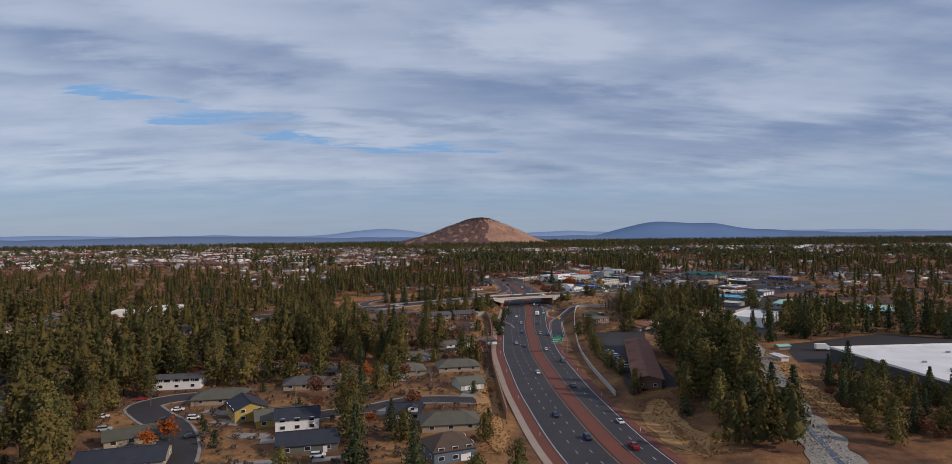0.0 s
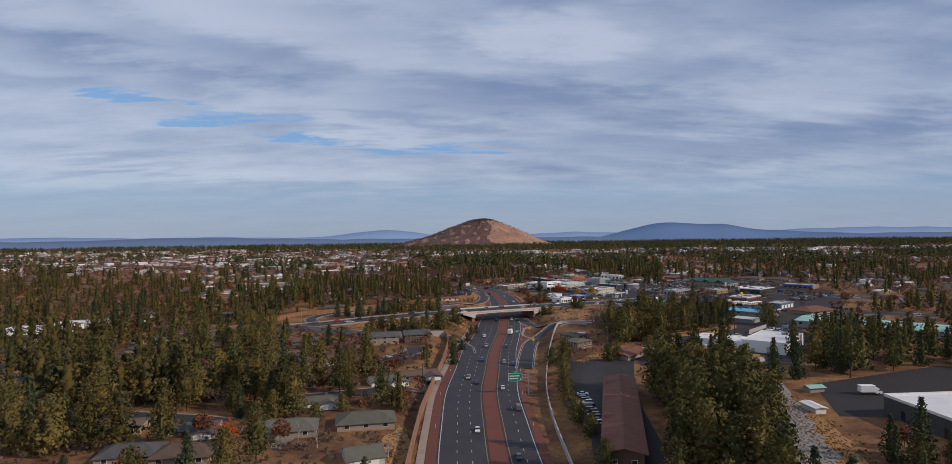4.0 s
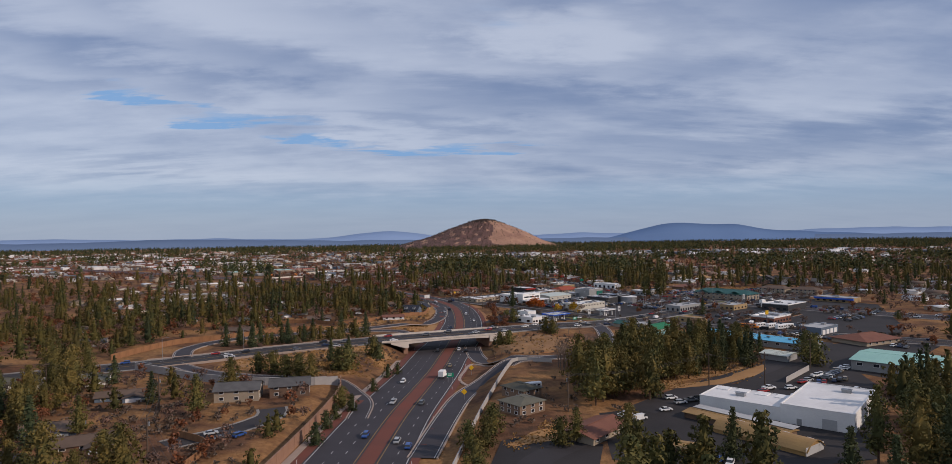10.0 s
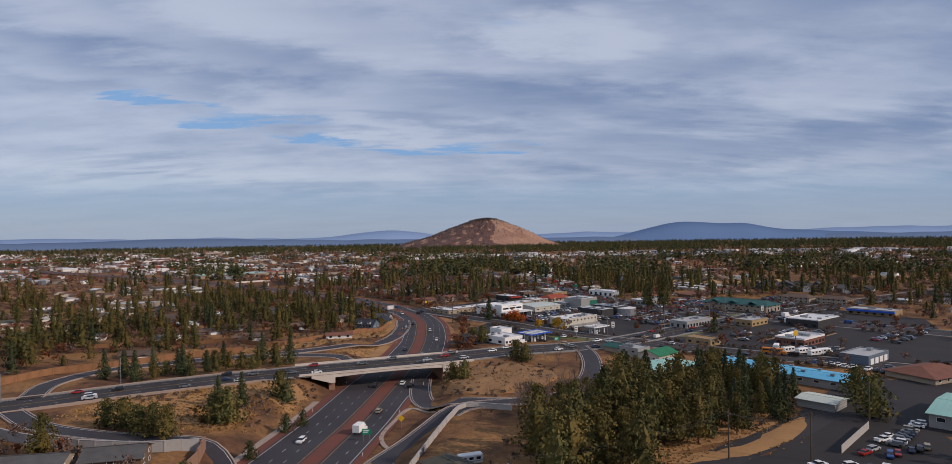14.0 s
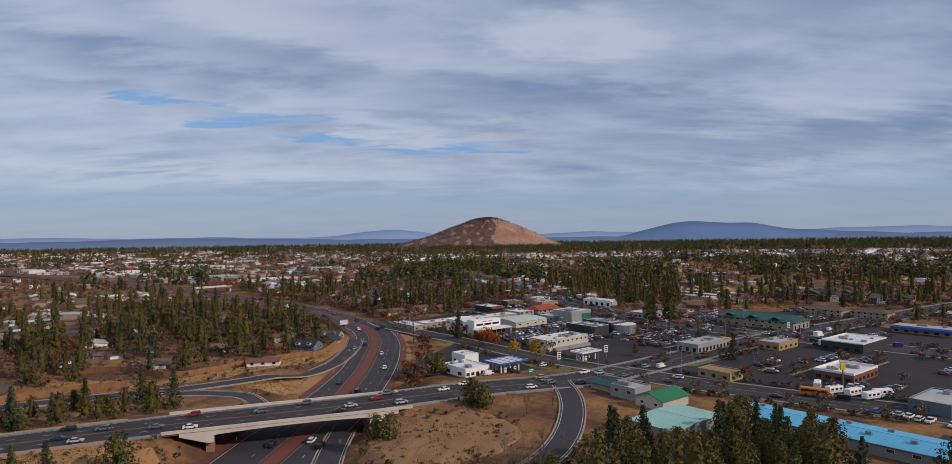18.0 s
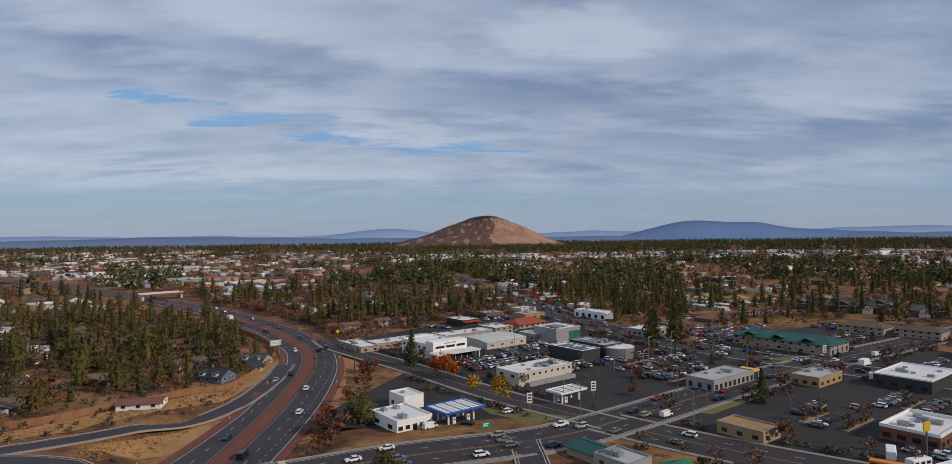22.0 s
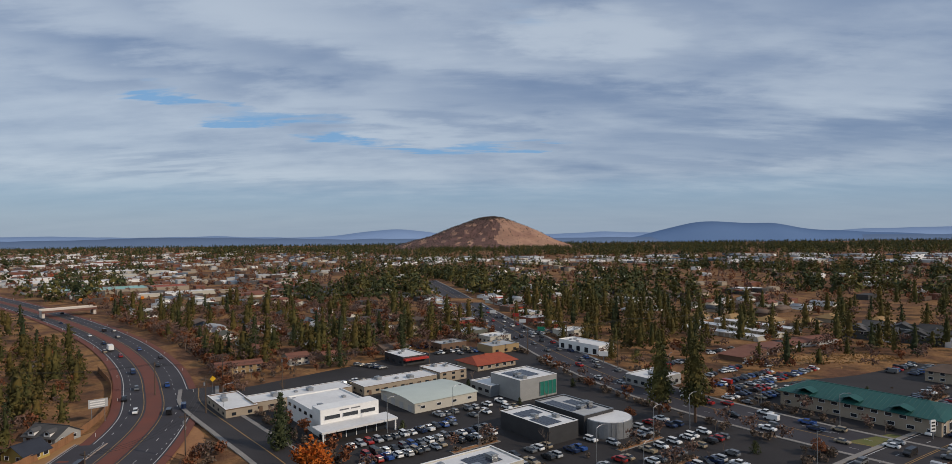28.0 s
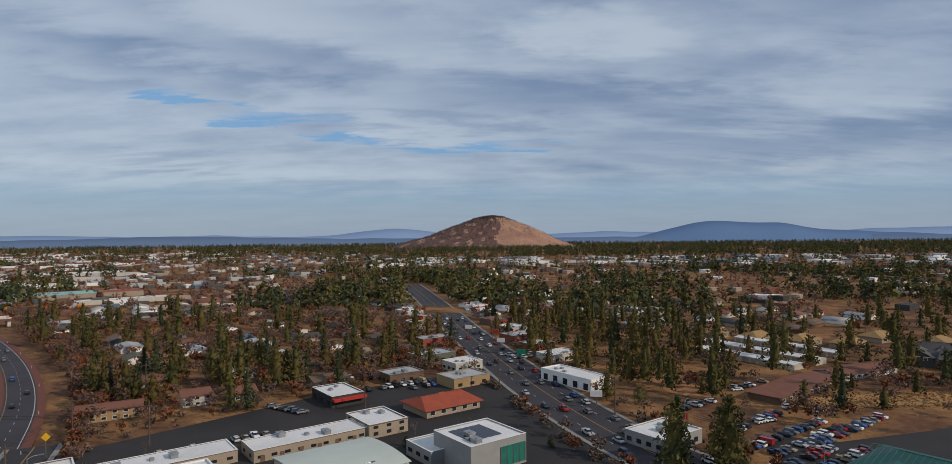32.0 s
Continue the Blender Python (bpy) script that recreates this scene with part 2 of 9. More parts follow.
M = dict(
    ground=ground_mat(),
    asphalt=mat("asphalt", (0.034, 0.030, 0.034), (0.050, 0.045, 0.050), 0.09, 0.8, fine=3),
    asphalt_old=mat("worn_asphalt", (0.029, 0.026, 0.027), (0.045, 0.040, 0.041), 0.07, 0.85, fine=2.2),
    lot=mat("parking_asphalt", (0.022, 0.0195, 0.0195), (0.037, 0.032, 0.031), 0.06, 0.85, fine=1.5),
    cinder=mat("red_cinder_paving", (0.165, 0.052, 0.034), (0.125, 0.048, 0.035), 0.12, 0.9, fine=4),
    cinder2=mat("worn_red_paving", (0.17, 0.09, 0.07), (0.13, 0.062, 0.048), 0.2, 0.9, fine=4),
    concrete=mat("concrete", (0.27, 0.245, 0.22), (0.20, 0.185, 0.17), 0.3, 0.85, fine=4),
    bridge=mat("bridge_concrete", (0.60, 0.53, 0.46), (0.50, 0.44, 0.38), 0.25, 0.85, fine=3),
    pale=mat("pale_concrete", (0.36, 0.28, 0.23), (0.28, 0.22, 0.18), 0.3, 0.85, fine=3),
    paint=mat("white_road_paint", (0.55, 0.54, 0.52), (0.32, 0.31, 0.30), 0.8, 0.7),
    yellow=mat("yellow_road_paint", (0.34, 0.20, 0.06), (0.18, 0.12, 0.05), 0.8, 0.7),
    wallbrown=mat("tan_block_wall", (0.30, 0.17, 0.11), (0.22, 0.125, 0.085), 0.4, 0.9, fine=5, bump=0.2),
    wallgrey=mat("grey_block_wall", (0.42, 0.40, 0.38), (0.33, 0.31, 0.29), 0.4, 0.9, fine=5),
    fence=mat("cedar_fence", (0.30, 0.15, 0.07), (0.20, 0.10, 0.05), 1.2, 0.9, stretch=(1, 1, 0.2)),
    dirt=mat("bare_dirt", (0.37, 0.185, 0.078), (0.24, 0.11, 0.05), 0.12, 1.0, fine=1.6, bump=0.5),
    drygrass=mat("dry_grass", (0.37, 0.205, 0.082), (0.27, 0.145, 0.062), 0.12, 1.0, fine=1.2, bump=0.4),
    lawn=mat("lawn", (0.10, 0.115, 0.03), (0.15, 0.13, 0.05), 0.25, 1.0, fine=3),
    white=mat("white_painted_wall", (0.78, 0.77, 0.74), (0.68, 0.67, 0.65), 0.25, 0.7, fine=2),
    whiteroof=mat("white_membrane_roof", (0.72, 0.71, 0.69), (0.56, 0.55, 0.54), 0.12, 0.7, fine=1.3),
    greyroof=mat("pale_grey_roof", (0.44, 0.44, 0.43), (0.33, 0.33, 0.33), 0.15, 0.75, fine=1.5),
    dark=mat("charcoal_cladding", (0.032, 0.032, 0.034), (0.045, 0.045, 0.047), 0.4, 0.6),
    grey=mat("grey_stucco", (0.30, 0.30, 0.29), (0.24, 0.24, 0.235), 0.3, 0.8, fine=3),
    slate=mat("slate_grey_wall", (0.075, 0.08, 0.08), (0.058, 0.062, 0.064), 0.2, 0.8, fine=3),
    cream=mat("cream_metal_wall", (0.50, 0.47, 0.40), (0.43, 0.40, 0.34), 0.3, 0.6, fine=3),
    tan=mat("tan_stucco", (0.36, 0.25, 0.13), (0.29, 0.20, 0.10), 0.3, 0.85, fine=3),
    brownwall=mat("brown_siding", (0.16, 0.10, 0.068), (0.12, 0.075, 0.05), 0.4, 0.85, fine=4),
    flatbrown=mat("tan_brown_siding", (0.215, 0.145, 0.10), (0.17, 0.115, 0.08), 0.4, 0.85, fine=4),
    palegreen=mat("pale_green_metal_roof", (0.50, 0.54, 0.48), (0.43, 0.47, 0.42), 0.15, 0.5, fine=2),
    greenroof=mat("bright_green_metal_roof", (0.025, 0.20, 0.085), (0.02, 0.16, 0.07), 0.25, 0.45, fine=2),
    pine=mat("dark_green_metal_roof", (0.018, 0.088, 0.075), (0.014, 0.07, 0.062), 0.2, 0.5, fine=2),
    teal=mat("pale_teal_metal_roof", (0.28, 0.50, 0.43), (0.23, 0.42, 0.37), 0.15, 0.5, fine=2),
    blue=mat("sky_blue_metal_roof", (0.11, 0.42, 0.62), (0.095, 0.36, 0.55), 0.12, 0.5, fine=1.5),
    rust=mat("rust_brown_roof", (0.20, 0.085, 0.055), (0.15, 0.062, 0.042), 0.3, 0.85, fine=3),
    redroof=mat("red_tile_roof", (0.34, 0.075, 0.035), (0.25, 0.055, 0.03), 0.5, 0.8, fine=4),
    ochre=mat("ochre_metal_roof", (0.36, 0.22, 0.08), (0.25, 0.15, 0.06), 0.2, 0.6, fine=2),
    shingle=mat("grey_shingle", (0.085, 0.082, 0.08), (0.055, 0.053, 0.053), 0.4, 0.95, fine=5, vary=0.35),
    shinglebrown=mat("brown_shingle", (0.14, 0.095, 0.07), (0.10, 0.07, 0.052), 0.4, 0.95, fine=5, vary=0.3),
    shingleolive=mat("olive_shingle", (0.115, 0.11, 0.085), (0.085, 0.082, 0.062), 0.4, 0.95, fine=5, vary=0.25),
    navy=mat("dark_blue_shingle", (0.036, 0.041, 0.055), (0.026, 0.03, 0.042), 0.4, 0.95, fine=5),
    siding=mat("grey_green_siding", (0.12, 0.125, 0.10), (0.10, 0.105, 0.085), 0.4, 0.8, fine=4),
    sidingblue=mat("slate_blue_siding", (0.12, 0.155, 0.20), (0.10, 0.13, 0.17), 0.4, 0.8, fine=4),
    sidingyellow=mat("mustard_siding", (0.42, 0.30, 0.08), (0.35, 0.25, 0.07), 0.4, 0.8, fine=4),
    sidingtan=mat("beige_siding", (0.34, 0.28, 0.21), (0.28, 0.23, 0.17), 0.4, 0.8, fine=4),
    sidingred=mat("brick_red_siding", (0.24, 0.085, 0.055), (0.19, 0.07, 0.045), 0.5, 0.85, fine=4),
    trim=mat("white_trim", (0.74, 0.73, 0.71), (0.66, 0.65, 0.63), 0.6, 0.6),
    solar=mat("solar_panel", (0.012, 0.014, 0.026), (0.018, 0.02, 0.036), 0.7, 0.2, spec=0.6),
    metal=mat("galvanised_metal", (0.34, 0.35, 0.36), (0.27, 0.28, 0.29), 0.8, 0.45, metal=0.6),
    pole=mat("weathered_wood_pole", (0.12, 0.085, 0.06), (0.085, 0.06, 0.045), 1.2, 0.95),
    steel=mat("grey_steel", (0.20, 0.20, 0.21), (0.15, 0.15, 0.16), 0.8, 0.5, metal=0.5),
    signgreen=mat("green_sign_face", (0.006, 0.22, 0.13), (0.006, 0.19, 0.11), 0.6, 0.5),
    signyellow=mat("yellow_sign_face", (0.72, 0.42, 0.02), (0.62, 0.36, 0.02), 0.6, 0.5),
    redpaint=mat("red_paint", (0.42, 0.035, 0.025), (0.34, 0.03, 0.022), 0.6, 0.5),
    bluepaint=mat("blue_paint", (0.02, 0.10, 0.50), (0.02, 0.085, 0.42), 0.6, 0.45),
    orange=mat("orange_paint", (0.62, 0.20, 0.02), (0.55, 0.17, 0.02), 0.6, 0.55),
    rock=mat("river_stones", (0.34, 0.31, 0.27), (0.13, 0.12, 0.10), 1.6, 0.9, fine=6, bump=0.8),
    water=mat("creek_water", (0.03, 0.04, 0.05), (0.04, 0.05, 0.06), 0.3, 0.12, spec=0.5),
    bark=mat("pine_bark", (0.11, 0.065, 0.042), (0.07, 0.045, 0.03), 1.5, 0.95, stretch=(1, 1, 0.3)),
    twig=mat("bare_twigs", (0.18, 0.135, 0.105), (0.13, 0.095, 0.075), 1.5, 0.95, vary=0.3),
    birch=mat("pale_birch_twigs", (0.42, 0.37, 0.33), (0.28, 0.24, 0.21), 1.5, 0.9),
    tyre=mat("black_rubber", (0.018, 0.018, 0.018), (0.026, 0.026, 0.026), 2, 0.9),
    black=mat("black_plastic", (0.016, 0.016, 0.017), (0.024, 0.024, 0.025), 2, 0.5),
)


def glass_mat():
    m = bpy.data.materials.new("dark_window_glass")
    m.use_nodes = True
    p = m.node_tree.nodes["Principled BSDF"]
    p.inputs["Base Color"].default_value = (0.018, 0.022, 0.028, 1)
    p.inputs["Roughness"].default_value, p.inputs["Specular IOR Level"].default_value = 0.08, 0.7
    return m


M["glass"] = glass_mat()
M["greenglass"] = mat("green_tinted_glass", (0.03, 0.20, 0.15), (0.02, 0.13, 0.10), 0.5, 0.12, spec=0.7)
M["needles"] = island_leaf("pine_needles", [(0.061, 0.061, 0.023), (0.086, 0.082, 0.030), (0.113, 0.101, 0.038), (0.076, 0.073, 0.027)], drift=1.0)
M["needles_dark"] = island_leaf("fir_needles", [(0.039, 0.049, 0.026), (0.060, 0.071, 0.034), (0.048, 0.059, 0.029)], drift=0.8)
M["needles_olive"] = island_leaf("olive_pine_needles", [(0.086, 0.075, 0.026), (0.121, 0.098, 0.035), (0.102, 0.087, 0.031), (0.137, 0.103, 0.041)], drift=1.0)
M["haze_twigs"] = island_leaf("brown_twigs", [(0.150, 0.094, 0.080), (0.186, 0.118, 0.098), (0.120, 0.077, 0.065)], drift=0.6)
M["needles_blue"] = island_leaf("spruce_needles", [(0.070, 0.108, 0.109), (0.045, 0.077, 0.080)])
M["leaf_orange"] = island_leaf("orange_leaves", [(0.34, 0.075, 0.012), (0.46, 0.13, 0.02), (0.26, 0.05, 0.012)])
M["leaf_yellow"] = island_leaf("yellow_leaves", [(0.40, 0.22, 0.02), (0.50, 0.30, 0.03), (0.30, 0.17, 0.025)])
M["leaf_russet"] = island_leaf("russet_leaves", [(0.13, 0.052, 0.028), (0.20, 0.075, 0.035), (0.10, 0.05, 0.03)])
M["stone"] = island_leaf("creek_stone", [(0.30, 0.28, 0.26), (0.42, 0.40, 0.38), (0.22, 0.20, 0.19), (0.36, 0.33, 0.29)])
M["straw"] = island_leaf("straw_grass", [(0.36, 0.21, 0.080), (0.41, 0.245, 0.095), (0.31, 0.175, 0.068)])
M["shrub"] = island_leaf("grey_shrub_leaves", [(0.104, 0.079, 0.058), (0.146, 0.102, 0.078), (0.078, 0.063, 0.046)])

CAR_COLOURS = dict(
    white=(0.72, 0.72, 0.71), silver=(0.38, 0.39, 0.40), grey=(0.13, 0.135, 0.14), black=(0.015, 0.015, 0.017),
    red=(0.30, 0.02, 0.018), blue=(0.03, 0.08, 0.26), dark_blue=(0.015, 0.028, 0.07), tan=(0.30, 0.24, 0.16))
for cname, c in CAR_COLOURS.items():
    M["car_" + cname] = mat(cname + "_car_paint", c, tuple(v * 0.92 for v in c), 1.0, 0.25, spec=0.5)


# ---- mesh helpers ----
def mesh(name, verts, faces, material=None, smooth=False):
    me = bpy.data.meshes.new(name)
    me.from_pydata([tuple(v) for v in verts], [], [tuple(f) for f in faces])
    me.update()
    if material:
        me.materials.append(material)
    if smooth:
        me.polygons.foreach_set("use_smooth", [True] * len(me.polygons))
    return me


def part(name, bm, material, parent=None, label=""):
    """One mesh object, out of a bmesh or a mesh, under a thing or a part."""
    if isinstance(bm, bpy.types.Mesh):
        me = bm
    else:
        me = bpy.data.meshes.new(name)
        bm.to_mesh(me)
        bm.free()
        me.materials.append(material)
    ob = new(name, me)
    if parent:
        ob.parent = parent
    if label:
        ob["label"] = label
    return ob


def boxes(*specs):
    """A bmesh of boxes, each (x0, y0, z0, x1, y1, z1)."""
    bm = bmesh.new()
    for x0, y0, z0, x1, y1, z1 in specs:
        v = [bm.verts.new(c) for c in ((x0, y0, z0), (x1, y0, z0), (x1, y1, z0), (x0, y1, z0), (x0, y0, z1), (x1, y0, z1), (x1, y1, z1), (x0, y1, z1))]
        for f in ((0, 3, 2, 1), (4, 5, 6, 7), (0, 1, 5, 4), (1, 2, 6, 5), (2, 3, 7, 6), (3, 0, 4, 7)):
            bm.faces.new([v[i] for i in f])
    return bm


def bevelled(bm, width=0.04):
    bmesh.ops.bevel(bm, geom=list(bm.edges), offset=width, segments=1, affect="EDGES")
    return bm


def prism(outline, z0, z1):
    """A bmesh: the outline in plan, from z0 up to z1."""
    bm = bmesh.new()
    lo = [bm.verts.new((x, y, z0)) for x, y in outline]
    hi = [bm.verts.new((x, y, z1)) for x, y in outline]
    n = len(outline)
    bm.faces.new(lo[::-1])
    bm.faces.new(hi)
    for i in range(n):
        bm.faces.new((lo[i], lo[(i + 1) % n], hi[(i + 1) % n], hi[i]))
    bmesh.ops.recalc_face_normals(bm, faces=bm.faces)
    return bm


def tube(points, radii, sides=6):
    """A bmesh: a tapered tube along points."""
    bm = bmesh.new()
    rings = []
    for i, (p, r) in enumerate(zip(points, radii)):
        p = Vector(p)
        a = Vector(points[max(i - 1, 0)])
        b = Vector(points[min(i + 1, len(points) - 1)])
        d = (b - a).normalized()
        u = d.orthogonal().normalized()
        w = d.cross(u)
        rings.append([bm.verts.new(p + (u * math.cos(k * math.tau / sides) + w * math.sin(k * math.tau / sides)) * r) for k in range(sides)])
    for a, b in zip(rings, rings[1:]):
        for k in range(sides):
            bm.faces.new((a[k], a[(k + 1) % sides], b[(k + 1) % sides], b[k]))
    bm.faces.new(rings[-1])
    bm.faces.new(rings[0][::-1])
    return bm


def thing(name, m, label, category, group="", kind=""):
    root = new(name)
    root.empty_display_size = 0.3
    root.matrix_world = m
    return tagged(root, label, category, group, kind)


def spline(pts, step=4.0):
    """A smooth line through points (x, y), resampled at even steps."""
    p = [np.array(q, float) for q in pts]
    p = [2 * p[0] - p[1]] + p + [2 * p[-1] - p[-2]]
    out = []
    for i in range(1, len(p) - 2):
        n = max(2, int(np.linalg.norm(p[i + 1] - p[i]) / step))
        for k in range(n):
            t = k / n
            out.append(0.5 * (2 * p[i] + (p[i + 1] - p[i - 1]) * t + (2 * p[i - 1] - 5 * p[i] + 4 * p[i + 1] - p[i + 2]) * t ** 2
                              + (3 * p[i] - p[i - 1] - 3 * p[i + 1] + p[i + 2]) * t ** 3))
    out.append(p[-2])
    return np.array(out)


def sides_of(line):
    """Unit vectors to the right of a line."""
    d = np.gradient(line, axis=0)
    d /= np.linalg.norm(d, axis=1)[:, None]
    return np.stack([d[:, 1], -d[:, 0]], 1)


# ---- the lie of the land ----
PARKWAY = spline([(78, 40), (56, 90), (40, 140), (34.6, 200), (33.6, 250), (33.8, 282), (36, 314), (38.8, 355), (42.6, 388), (46, 418), (48.5, 450), (51.6, 490), (52.6, 530),
                  (51.2, 560), (47.8, 592), (39, 624), (22, 655), (4, 683), (-20, 714), (-50, 748), (-90, 788), (-145, 838), (-230, 910), (-360, 1010), (-560, 1150)])
ARTERIAL = spline([(-210.0, 340.0), (-130.0, 388.0), (-59.3, 424.7), (-23.9, 442.8), (22.9, 460.2), (64.5, 476.1), (95.2, 493.8), (127.7, 508.7), (153.6, 527.9), (190.0, 558.0), (237, 594), (310, 643), (420, 715), (560, 800)])
ROUTE3 = spline([(420, 430), (330, 500), (270, 556), (232, 593), (205, 624), (185, 655), (168, 697), (152, 750), (127, 845), (100, 960), (60, 1120)])
SE_STREET = spline([(146, 524), (166, 506), (196, 484), (240, 455), (300, 418), (400, 360)])
NORTH_STREET = spline([(148, 522), (118, 552), (90, 587), (70, 610), (48, 636), (38, 655)])


def nearest(line, x, y):
    d = (line[:, 0] - x) ** 2 + (line[:, 1] - y) ** 2
    i = int(np.argmin(d))
    return math.sqrt(d[i]), i


def smooth(t):
    t = min(max(t, 0.0), 1.0)
    return t * t * (3 - 2 * t)


HIGHWAY_Y = np.array([0, 250, 330, 420, 470, 520, 580, 640, 2000.0])
HIGHWAY_Z = np.array([-1.5, -2.0, -2.6, -3.6, -3.8, -2.2, -0.5, 0.0, 0.0])
DECK_X = np.array([-300, -60, -20, 20, 75, 110, 140, 900.0])
DECK_Z = np.array([0, 0.0, 1.0, 2.0, 2.2, 1.2, 0.1, 0.0])


def highway_z(y):
    return float(np.interp(y, HIGHWAY_Y, HIGHWAY_Z))


def deck_z(x):
    return float(np.interp(x, DECK_X, DECK_Z))


def base_z(x, y):
    """Level town that falls away slowly towards the plain."""
    far = max(0.0, math.hypot(x * 0.6, y) - 900)
    return -0.0105 * far + (1.2 * math.sin(x / 140) * math.sin(y / 170) if far else 0)


def ground_z(x, y):
    z = base_z(x, y)
    if -700 < x < 460 and 0 < y < 1200:
        d, i = nearest(ARTERIAL, x, y)
        if d < 30 and -120 < x < 150:
            z = max(z, z + (deck_z(ARTERIAL[i, 0]) - z - 0.25) * (1 - smooth((d - 10.5) / 14)))
        d, i = nearest(PARKWAY, x, y)
        if d < 40:
            hz = highway_z(PARKWAY[i, 1]) - 0.3
            near_deck = math.exp(-((x - 52) ** 2 + (y - 471) ** 2) / 900)
            z = hz + (z - hz) * smooth((d - 18.5 + 1.8 * near_deck) / (12 - 5 * near_deck))
    return z


def ticks(lo, hi, step, far_lo, far_hi, grow=1.22):
    """Grid lines, dense from lo to hi and wider and wider outside."""
    a = list(np.arange(lo, hi, step))
    s, v = step, a[-1]
    while v < far_hi:
        s *= grow
        v += s
        a.append(v)
    s, v = step, a[0]
    while v > far_lo:
        s *= grow
        v -= s
        a.insert(0, v)
    return a


gx, gy = ticks(-120, 170, 4.5, -6000, 6000), ticks(60, 700, 4.5, -3500, 5600)
gv = [(x, y, ground_z(x, y)) for y in gy for x in gx]
nx = len(gx)
gf = [(j * nx + i, j * nx + i + 1, (j + 1) * nx + i + 1, (j + 1) * nx + i) for j in range(len(gy) - 1) for i in range(nx - 1)]
ground = tagged(new("ground", mesh("ground", gv, gf, M["ground"], True)), "dry grass, needle litter and brown soil of the plain", "ground", kind="structure")


def strip(name, line, a, b, lift, material, label="", category="road", zf=None, parent=None, thick=0.0, kind="structure", lo=0, hi=None):
    """A band along a line from offset a to offset b (to the right), numbers or functions of the point."""
    seg = line[lo:hi]
    n = sides_of(line)[lo:hi]
    vs, fs = [], []
    for (x, y), (sx, sy) in zip(seg, n):
        z = (zf(x, y) if zf else 0.0) + lift
        oa = a(x, y) if callable(a) else a
        ob_ = b(x, y) if callable(b) else b
        vs += [(x + sx * oa, y + sy * oa, z), (x + sx * ob_, y + sy * ob_, z)]
    k = len(seg)
    for i in range(k - 1):
        fs.append((2 * i, 2 * i + 1, 2 * i + 3, 2 * i + 2))
    if thick:
        m = len(vs)
        vs += [(x, y, z - thick) for x, y, z in vs]
        for i in range(k - 1):
            fs.append((2 * i, 2 * i + 2, m + 2 * i + 2, m + 2 * i))
            fs.append((2 * i + 1, m + 2 * i + 1, m + 2 * i + 3, 2 * i + 3))
        fs += [(0, m, m + 1, 1), (2 * k - 2, 2 * k - 1, m + 2 * k - 1, m + 2 * k - 2)]
    ob = new(name, mesh(name, vs, fs, material))
    if parent:
        ob.parent = parent
        if label:
            ob["label"] = label
        return ob
    return tagged(ob, label, category, kind=kind)


def dashes(name, line, off, lift, zf, parent, length=2.0, gap=5.6, width=0.16, material=None, lo=0, hi=None):
    seg = line[lo:hi]
    n = sides_of(line)[lo:hi]
    s = np.concatenate([[0], np.cumsum(np.linalg.norm(np.diff(seg, axis=0), axis=1))])
    vs, fs = [], []
    at = 0.0
    while at + length < s[-1]:
        q = []
        for d in (at, at + length):
            x, y = np.interp(d, s, seg[:, 0]), np.interp(d, s, seg[:, 1])
            sx, sy = np.interp(d, s, n[:, 0]), np.interp(d, s, n[:, 1])
            o = off(x, y) if callable(off) else off
            z = (zf(x, y) if zf else 0) + lift
            q += [(x + sx * (o - width / 2), y + sy * (o - width / 2), z), (x + sx * (o + width / 2), y + sy * (o + width / 2), z)]
        m = len(vs)
        vs += q
        fs.append((m, m + 1, m + 3, m + 2))
        at += length + gap
    ob = new(name, mesh(name, vs, fs, material or M["paint"]))
    ob.parent = parent
    ob["kind"] = "stuff"
    return ob


def hwz(x, y):
    return highway_z(y)


def left_edge(x, y):
    return -float(np.interp(y, [0, 465, 510, 540, 2000], [14.4, 14.4, 10.2, 8.4, 8.8]))


def right_edge(x, y):
    return float(np.interp(y, [0, 440, 490, 560, 610, 2000], [9.6, 9.6, 12.4, 12.2, 10.2, 9.8]))


road = strip("parkway", PARKWAY, lambda x, y: left_edge(x, y) - 0.6, lambda x, y: right_edge(x, y) + 0.6, 0.0, M["asphalt"],
             "dark asphalt dual carriageway with a red median", "road", hwz)
strip("median", PARKWAY, -2.1, 2.1, 0.05, M["cinder"], "red-brown paved median", zf=hwz, parent=road)
strip("shoulder", PARKWAY, lambda x, y: left_edge(x, y) - 3.2, lambda x, y: left_edge(x, y) - 0.6, 0.03, M["cinder"], "red-brown paved shoulder", zf=hwz, parent=road)
strip("shoulder", PARKWAY, lambda x, y: right_edge(x, y) + 0.6, lambda x, y: right_edge(x, y) + 2.8, 0.03, M["cinder"], "red-brown paved shoulder", zf=hwz, parent=road)
for off, m in ((left_edge, M["paint"]), (right_edge, M["paint"]), (lambda x, y: -2.75, M["yellow"]), (lambda x, y: 2.75, M["yellow"])):
    strip("edge_line", PARKWAY, lambda x, y, o=off: o(x, y) - 0.11, lambda x, y, o=off: o(x, y) + 0.11, 0.025, m, zf=hwz, parent=road)
for o in (-6.4, 6.4):
    dashes("lane_dashes", PARKWAY, o, 0.025, hwz, road)
dashes("lane_dashes", PARKWAY, -10.0, 0.025, hwz, road, lo=0, hi=int(nearest(PARKWAY, 50, 455)[1]))
i0, i1 = nearest(PARKWAY, 52, 490)[1], nearest(PARKWAY, 40, 620)[1]
dashes("lane_dashes", PARKWAY, 9.6, 0.025, hwz, road, lo=i0, hi=i1, length=0.9, gap=2.6)
